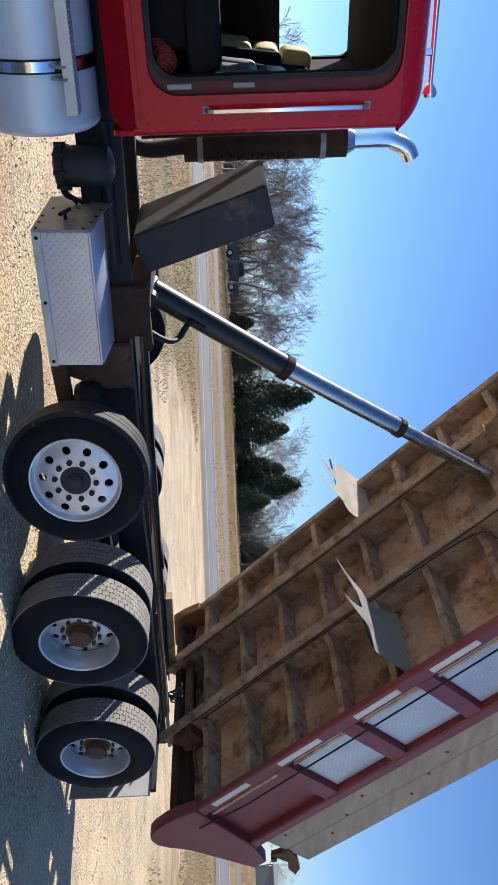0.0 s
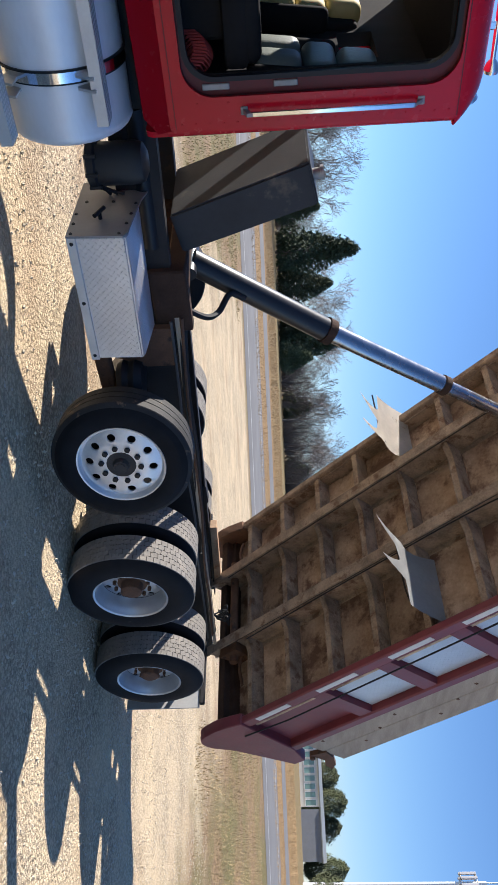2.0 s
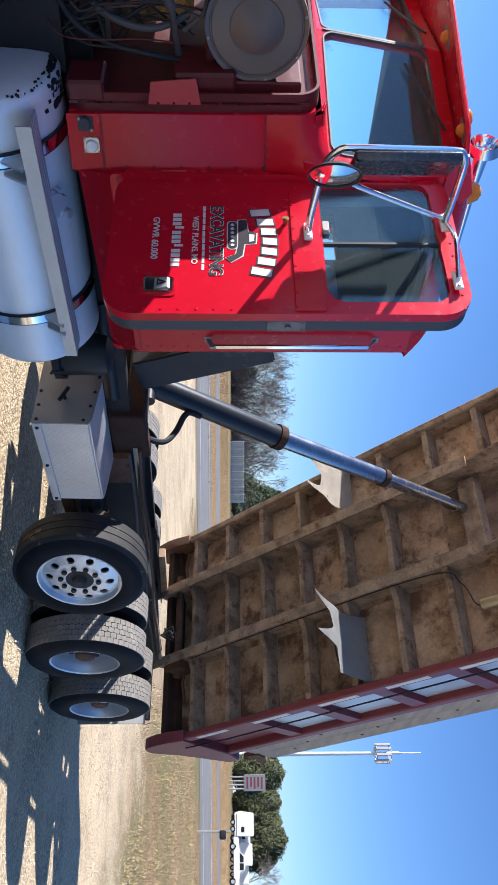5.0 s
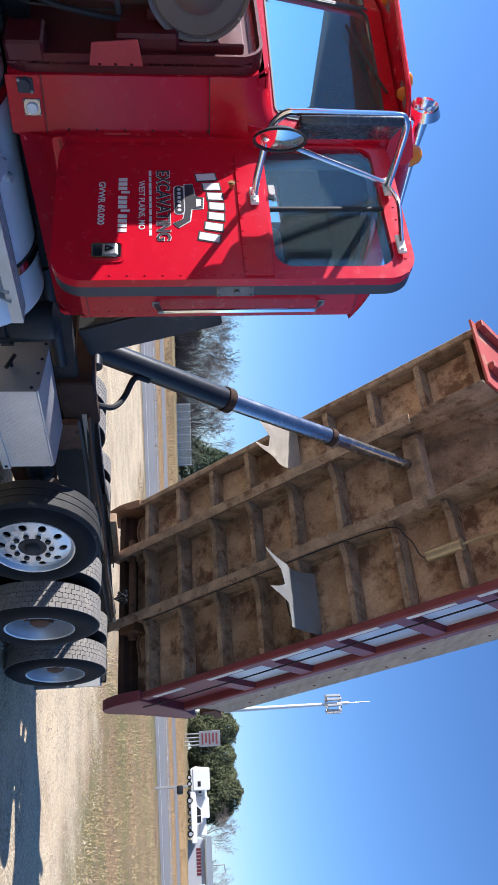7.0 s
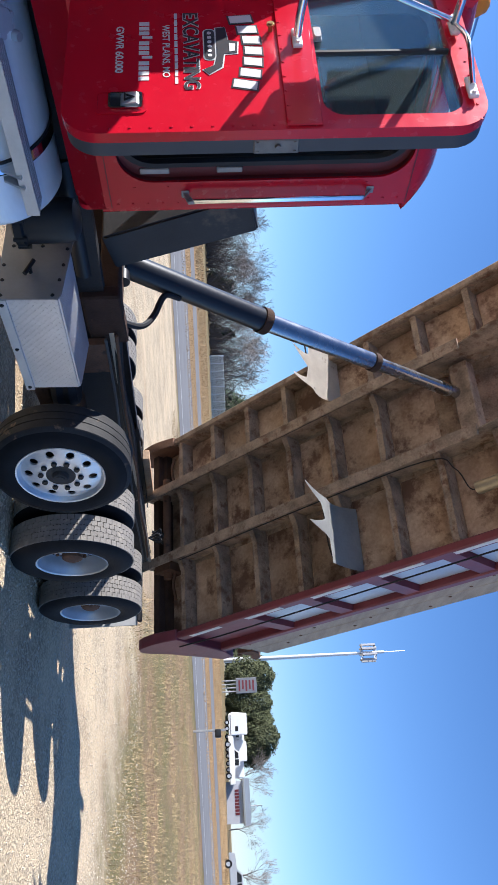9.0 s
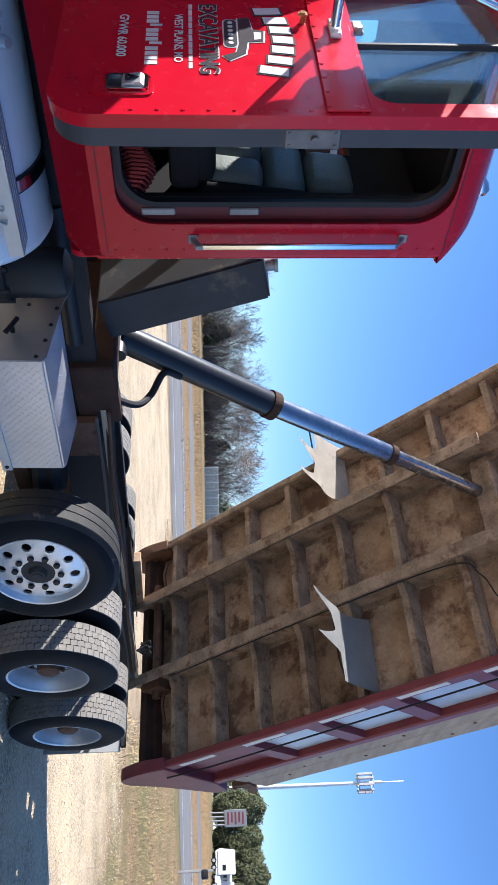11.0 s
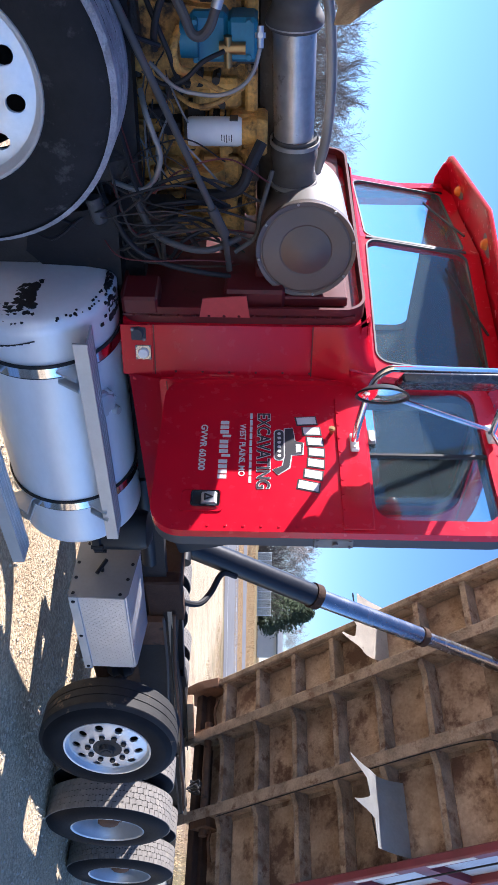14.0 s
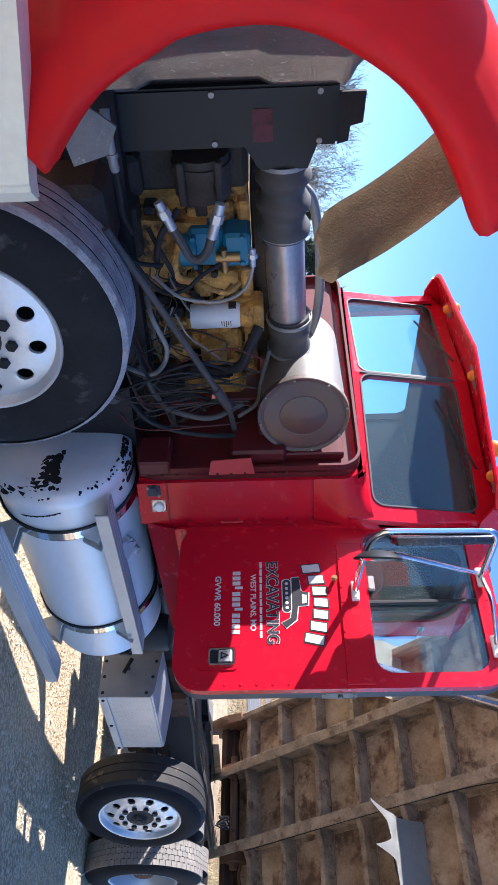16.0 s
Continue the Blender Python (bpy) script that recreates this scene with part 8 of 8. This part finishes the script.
shed(at(53.6, 86), 53.6, 1.9, 2, 1.5, M_CREAMWALL, M_CREAMWALL, "small white shed among the cedars")
shed(at(28.4, 100), 28.4, 4.0, 4, 2.4, M_CREAMWALL, M_ROOF, "pale low house behind the fence")
shed(at(69.5, 96), 69.5, 6.0, 5, 2.8, M_CREAMWALL, M_ROOF, "pale house half hidden by bare trees")


def wheels_of(t, m, xs, ys, r):
    for x in xs:
        for y in ys:
            bm = B()
            add_cyl(bm, (x, y - 0.1, r), (x, y + 0.1, r), r, None, 16)
            w = part("wheel", bm, M_RUBBER, t, m=m)
            bm = B()
            add_cyl(bm, (x, y - 0.115, r), (x, y + 0.115, r), r * 0.55, None, 12)
            part("rim", bm, M_ALUDULL, w, m=m)


def pickup(place, az, paint, label):
    t = thing("pickup_truck", place, label, "car", "parked vehicles")
    m = Matrix.Translation(place) @ Matrix.Rotation(radians(az - 90), 4, 'Z')
    bm = B()
    add_prism(bm, [(-2.7, 0.45), (-2.7, 0.95), (-2.6, 1.08), (-1.25, 1.15), (-0.75, 1.75), (0.65, 1.78), (0.85, 1.12), (2.7, 1.12), (2.75, 0.5)], 'y', 0.0, 1.85)
    bmesh.ops.bevel(bm, geom=bm.edges[:], offset=0.06, segments=2, affect='EDGES')
    part("body", bm, paint, t, m=m)
    for a, b in (((-1.12, -0.72, -0.15), (1.18, 1.62)), ((-0.05, -0.05, 0.62), (1.18, 1.64))):
        bm = B()
        add_prism(bm, [(a[0], b[0]), (a[1], b[1]), (a[2], b[1]), (a[2] + 0.02, b[0])], 'y', -0.012, 0.0)
        part("window", bm, M_BLACK, t, m=m)
    bm = B()
    add_box(bm, (-2.78, 0.05, 0.45), (-2.66, 1.8, 0.65), 0.03)
    part("bumper", bm, M_CHROME, t, m=m)
    wheels_of(t, m, (-1.75, 1.75), (0.1, 1.75), 0.38)
    return t


M_SILVER = mat("silver_car_paint", (0.45, 0.46, 0.48), 0.3, 0.4, var=0.1)
M_NAVY = mat("dark_blue_car_paint", (0.03, 0.04, 0.07), 0.3, 0.2, var=0.1)
pickup(at(-1.9, 84), 0, M_SILVER, "silver crew cab pickup parked beyond the road")
pickup(at(66.0, 80), 66, M_NAVY, "dark blue pickup parked under bare trees")
pickup(at(5.6, 98), 6, M_WHITE, "white pickup parked before the campers")
for k, (az, L, hh) in enumerate(((7.9, 2.6, 2.9), (6.95, 2.2, 2.5), (6.1, 2.4, 2.75), (5.2, 3.0, 2.35))):
    p = at(az, 104 + (0, 2.5, 1, 3)[k])
    t = thing("camper_trailer", p, "white camper trailer parked in a row", "trailer", "parked vehicles")
    m = Matrix.Translation(p) @ Matrix.Rotation(radians(az - 90), 4, 'Z')
    bm = B()
    add_prism(bm, [(-L / 2, 0.5), (-L / 2 - 0.25, 1.1), (-L / 2, hh), (L / 2, hh), (L / 2, 0.5)], 'y', 0, 2.2)
    bmesh.ops.bevel(bm, geom=bm.edges[:], offset=0.08, segments=2, affect='EDGES')
    part("body", bm, M_WHITE, t, m=m)
    for x in ((0.2 * L,), (-0.2 * L, 0.2 * L), (), (-0.25 * L,))[k]:
        bm = B()
        add_box(bm, (x - 0.3, -0.015, 1.35 + 0.1 * k), (x + 0.3, 0.0, 1.75 + 0.1 * k))
        part("window", bm, M_BLACK, t, m=m)
    bm = B()
    add_box(bm, (-L / 2 + 0.1, -0.012, 0.72), (L / 2 - 0.1, 0.0, 0.84))
    part("stripe", bm, M_METALGREY, t, m=m)
    wheels_of(t, m, (-0.3, 0.45), (0.1, 2.1), 0.33)
# roadside sign and mail post
p = at(10.54, 92)
sg = thing("roadside_sign", p, "dark lettered sign board on grey posts", "sign")
m = Matrix.Translation(p) @ Matrix.Rotation(radians(10.54 - 90), 4, 'Z')
for x in (-0.6, -0.2, 0.2, 0.6):
    bm = B()
    add_cyl(bm, (x, 0, -0.2), (x, 0, 1.6), 0.07, None, 8)
    part("post", bm, M_STEEL, sg, m=m)
bm = B()
add_box(bm, (-0.85, -0.08, 1.6), (0.85, 0.08, 4.0), 0.03)
part("board", bm, M_METALGREY, sg, m=m)
bm = B()
for k in range(5):
    add_box(bm, (-0.6, -0.09, 1.9 + 0.4 * k), (0.6 - 0.2 * (k % 2), -0.082, 2.1 + 0.4 * k))
part("lettering_bar", bm, M_MAROON, sg, m=m)
p = at(8.1, 38.5)
mb = thing("mailbox", p, "black mailbox on a pale wooden post", "mailbox")
bm = B()
add_box(bm, (p.x - 0.05, p.y - 0.05, p.z - 0.3), (p.x + 0.05, p.y + 0.05, p.z + 1.55), 0.008)
part("post", bm, M_STEEL, mb)
bm = B()
add_box(bm, (p.x - 0.15, p.y - 0.32, p.z + 1.02), (p.x + 0.25, p.y + 0.05, p.z + 1.32), 0.06, seg=3)
part("box", bm, M_BLACK, mb)
# wire fence beyond the road
# wire lightened in the colour, as chain-link looks in the sun
M_PALEWIRE = mat("sunlit_pale_wire", (0.60, 0.62, 0.57), 0.6, var=0.2, scale=1)
p0, p1 = at(35.0, 84.5), at(30.4, 84.5)
fe = thing("wire_fence", (p0 + p1) / 2, "grey chain-link fence beyond the road", "fence")
for k in range(9):
    p = p0.lerp(p1, k / 8)
    bm = B()
    add_cyl(bm, p - Vector((0, 0, 0.3)), p + Vector((0, 0, 1.6)), 0.05, None, 8)
    part("post", bm, M_ALUDULL, fe)
bm = B()
for k in range(150):
    p = p0.lerp(p1, k / 149)
    add_cyl(bm, p, p + Vector((0, 0, 1.5)), 0.016, None, 3)
for z in (0.05, 0.5, 1.0, 1.5):
    add_cyl(bm, p0 + Vector((0, 0, z)), p1 + Vector((0, 0, z)), 0.022 if z > 1.4 else 0.010, None, 4)
ob = part("mesh_wire", bm, M_PALEWIRE, fe)
ob["kind"] = "stuff"
for az, d, h in ((33.5, 92, 5.0), (2.6, 108, 4.5), (-3.0, 104, 5.0)):
    p = at(az, d)
    pl = thing("utility_pole", p, "slim grey utility pole with a short arm", "pole")
    bm = B()
    add_cyl(bm, p - Vector((0, 0, 0.3)), p + Vector((0, 0, h)), 0.09, 0.06, 8)
    part("post", bm, M_STEEL, pl)
    bm = B()
    add_cyl(bm, p + Vector((0, 0, h - 0.1)), p + Vector((0.9, -0.9, h + 0.1)), 0.04, None, 6)
    part("arm", bm, M_STEEL, pl)


# ---------- grass and stones ----------
def blades(name, n, box, hmin, hmax, material, label, test, seed, width=0.02):
    g = np.random.default_rng(seed)
    v, f = [], []
    (s0, s1), (t0, t1) = box
    S, T, A, Hh, L = g.uniform(s0, s1, n), g.uniform(t0, t1, n), g.uniform(0, 6.283, n), g.uniform(hmin, hmax, n), g.normal(0, 0.35, (n, 2))
    for s, t, a, h, (lx, ly) in zip(S, T, A, Hh, L):
        x, y = st(s, t)
        q = noise.noise(Vector((x * 0.25, y * 0.25, 5)))
        if not test(s, t, q):
            continue
        z = ground_z(x, y)
        i = len(v)
        dx, dy = width * math.cos(a), width * math.sin(a)
        v += [(x - dx, y - dy, z - 0.01), (x + dx, y + dy, z - 0.01), (x + lx * h, y + ly * h, z + h)]
        f.append((i, i + 1, i + 2))
    return tagged(mesh_object(name, v, f, material), label, "grass", kind="stuff")


M_DRYGRASS = mat("short_dry_grass", (0.37, 0.275, 0.15), 0.9, var=0.8, scale=0.6, tone=(0.15, 0.115, 0.05))
blades("winter_grass", 110000, ((3.0, 24.9), (5.5, 48)), 0.02, 0.075, M_DRYGRASS, "short dry tan winter grass", lambda s, t, q: s + q * 3 > 4.2 and t + q * 4 > 7.2, 1, 0.010)
blades("winter_grass_bank", 60000, ((8.0, 24.9), (-60, -3.5)), 0.03, 0.11, M_GREENGRASS, "short mixed green and straw winter grass", lambda s, t, q: t + q * 4 < -4.6, 2, 0.011)
blades("tall_dry_grass", 90000, ((46.8, 62), (-70, 75)), 0.05, 0.22, M_STRAW, "tall dry straw-coloured grass beyond the road", lambda s, t, q: True, 3, 0.014)
blades("verge_grass", 30000, ((34.9, 42.8), (-60, 75)), 0.04, 0.13, M_STRAW, "mown dry grass verge between the lanes", lambda s, t, q: True, 4, 0.012)
g = np.random.default_rng(8)
v, f = [], []
for _ in range(64000):
    x, y = g.uniform(-7, 13), g.uniform(-4, 13)
    if x + y > 15:
        continue
    r = 0.004 + 0.013 * g.random() ** 2.6
    z = ground_z(x, y) + 0.035 * (noise.noise(Vector((x * 0.5, y * 0.5, 0))) + 0.5 * noise.noise(Vector((x * 1.7, y * 1.7, 3)))) + r * 0.2
    k = g.uniform(0.6, 1.3, 6) * r
    i = len(v)
    a = g.uniform(0, 3.14)
    c, s = math.cos(a), math.sin(a)
    for dx, dy, dz in ((k[0], 0, 0), (0, k[1], 0), (-k[2], 0, 0), (0, -k[3], 0), (0, 0, k[4] * 0.8), (0, 0, -k[5])):
        v.append((x + c * dx - s * dy, y + s * dx + c * dy, z + dz))
    f += [(i, i + 1, i + 4), (i + 1, i + 2, i + 4), (i + 2, i + 3, i + 4), (i + 3, i, i + 4), (i + 1, i, i + 5), (i + 2, i + 1, i + 5), (i + 3, i + 2, i + 5), (i, i + 3, i + 5)]
tagged(mesh_object("gravel_stones", v, f, M_PEBBLE), "loose pale limestone gravel stones", "gravel", kind="stuff")
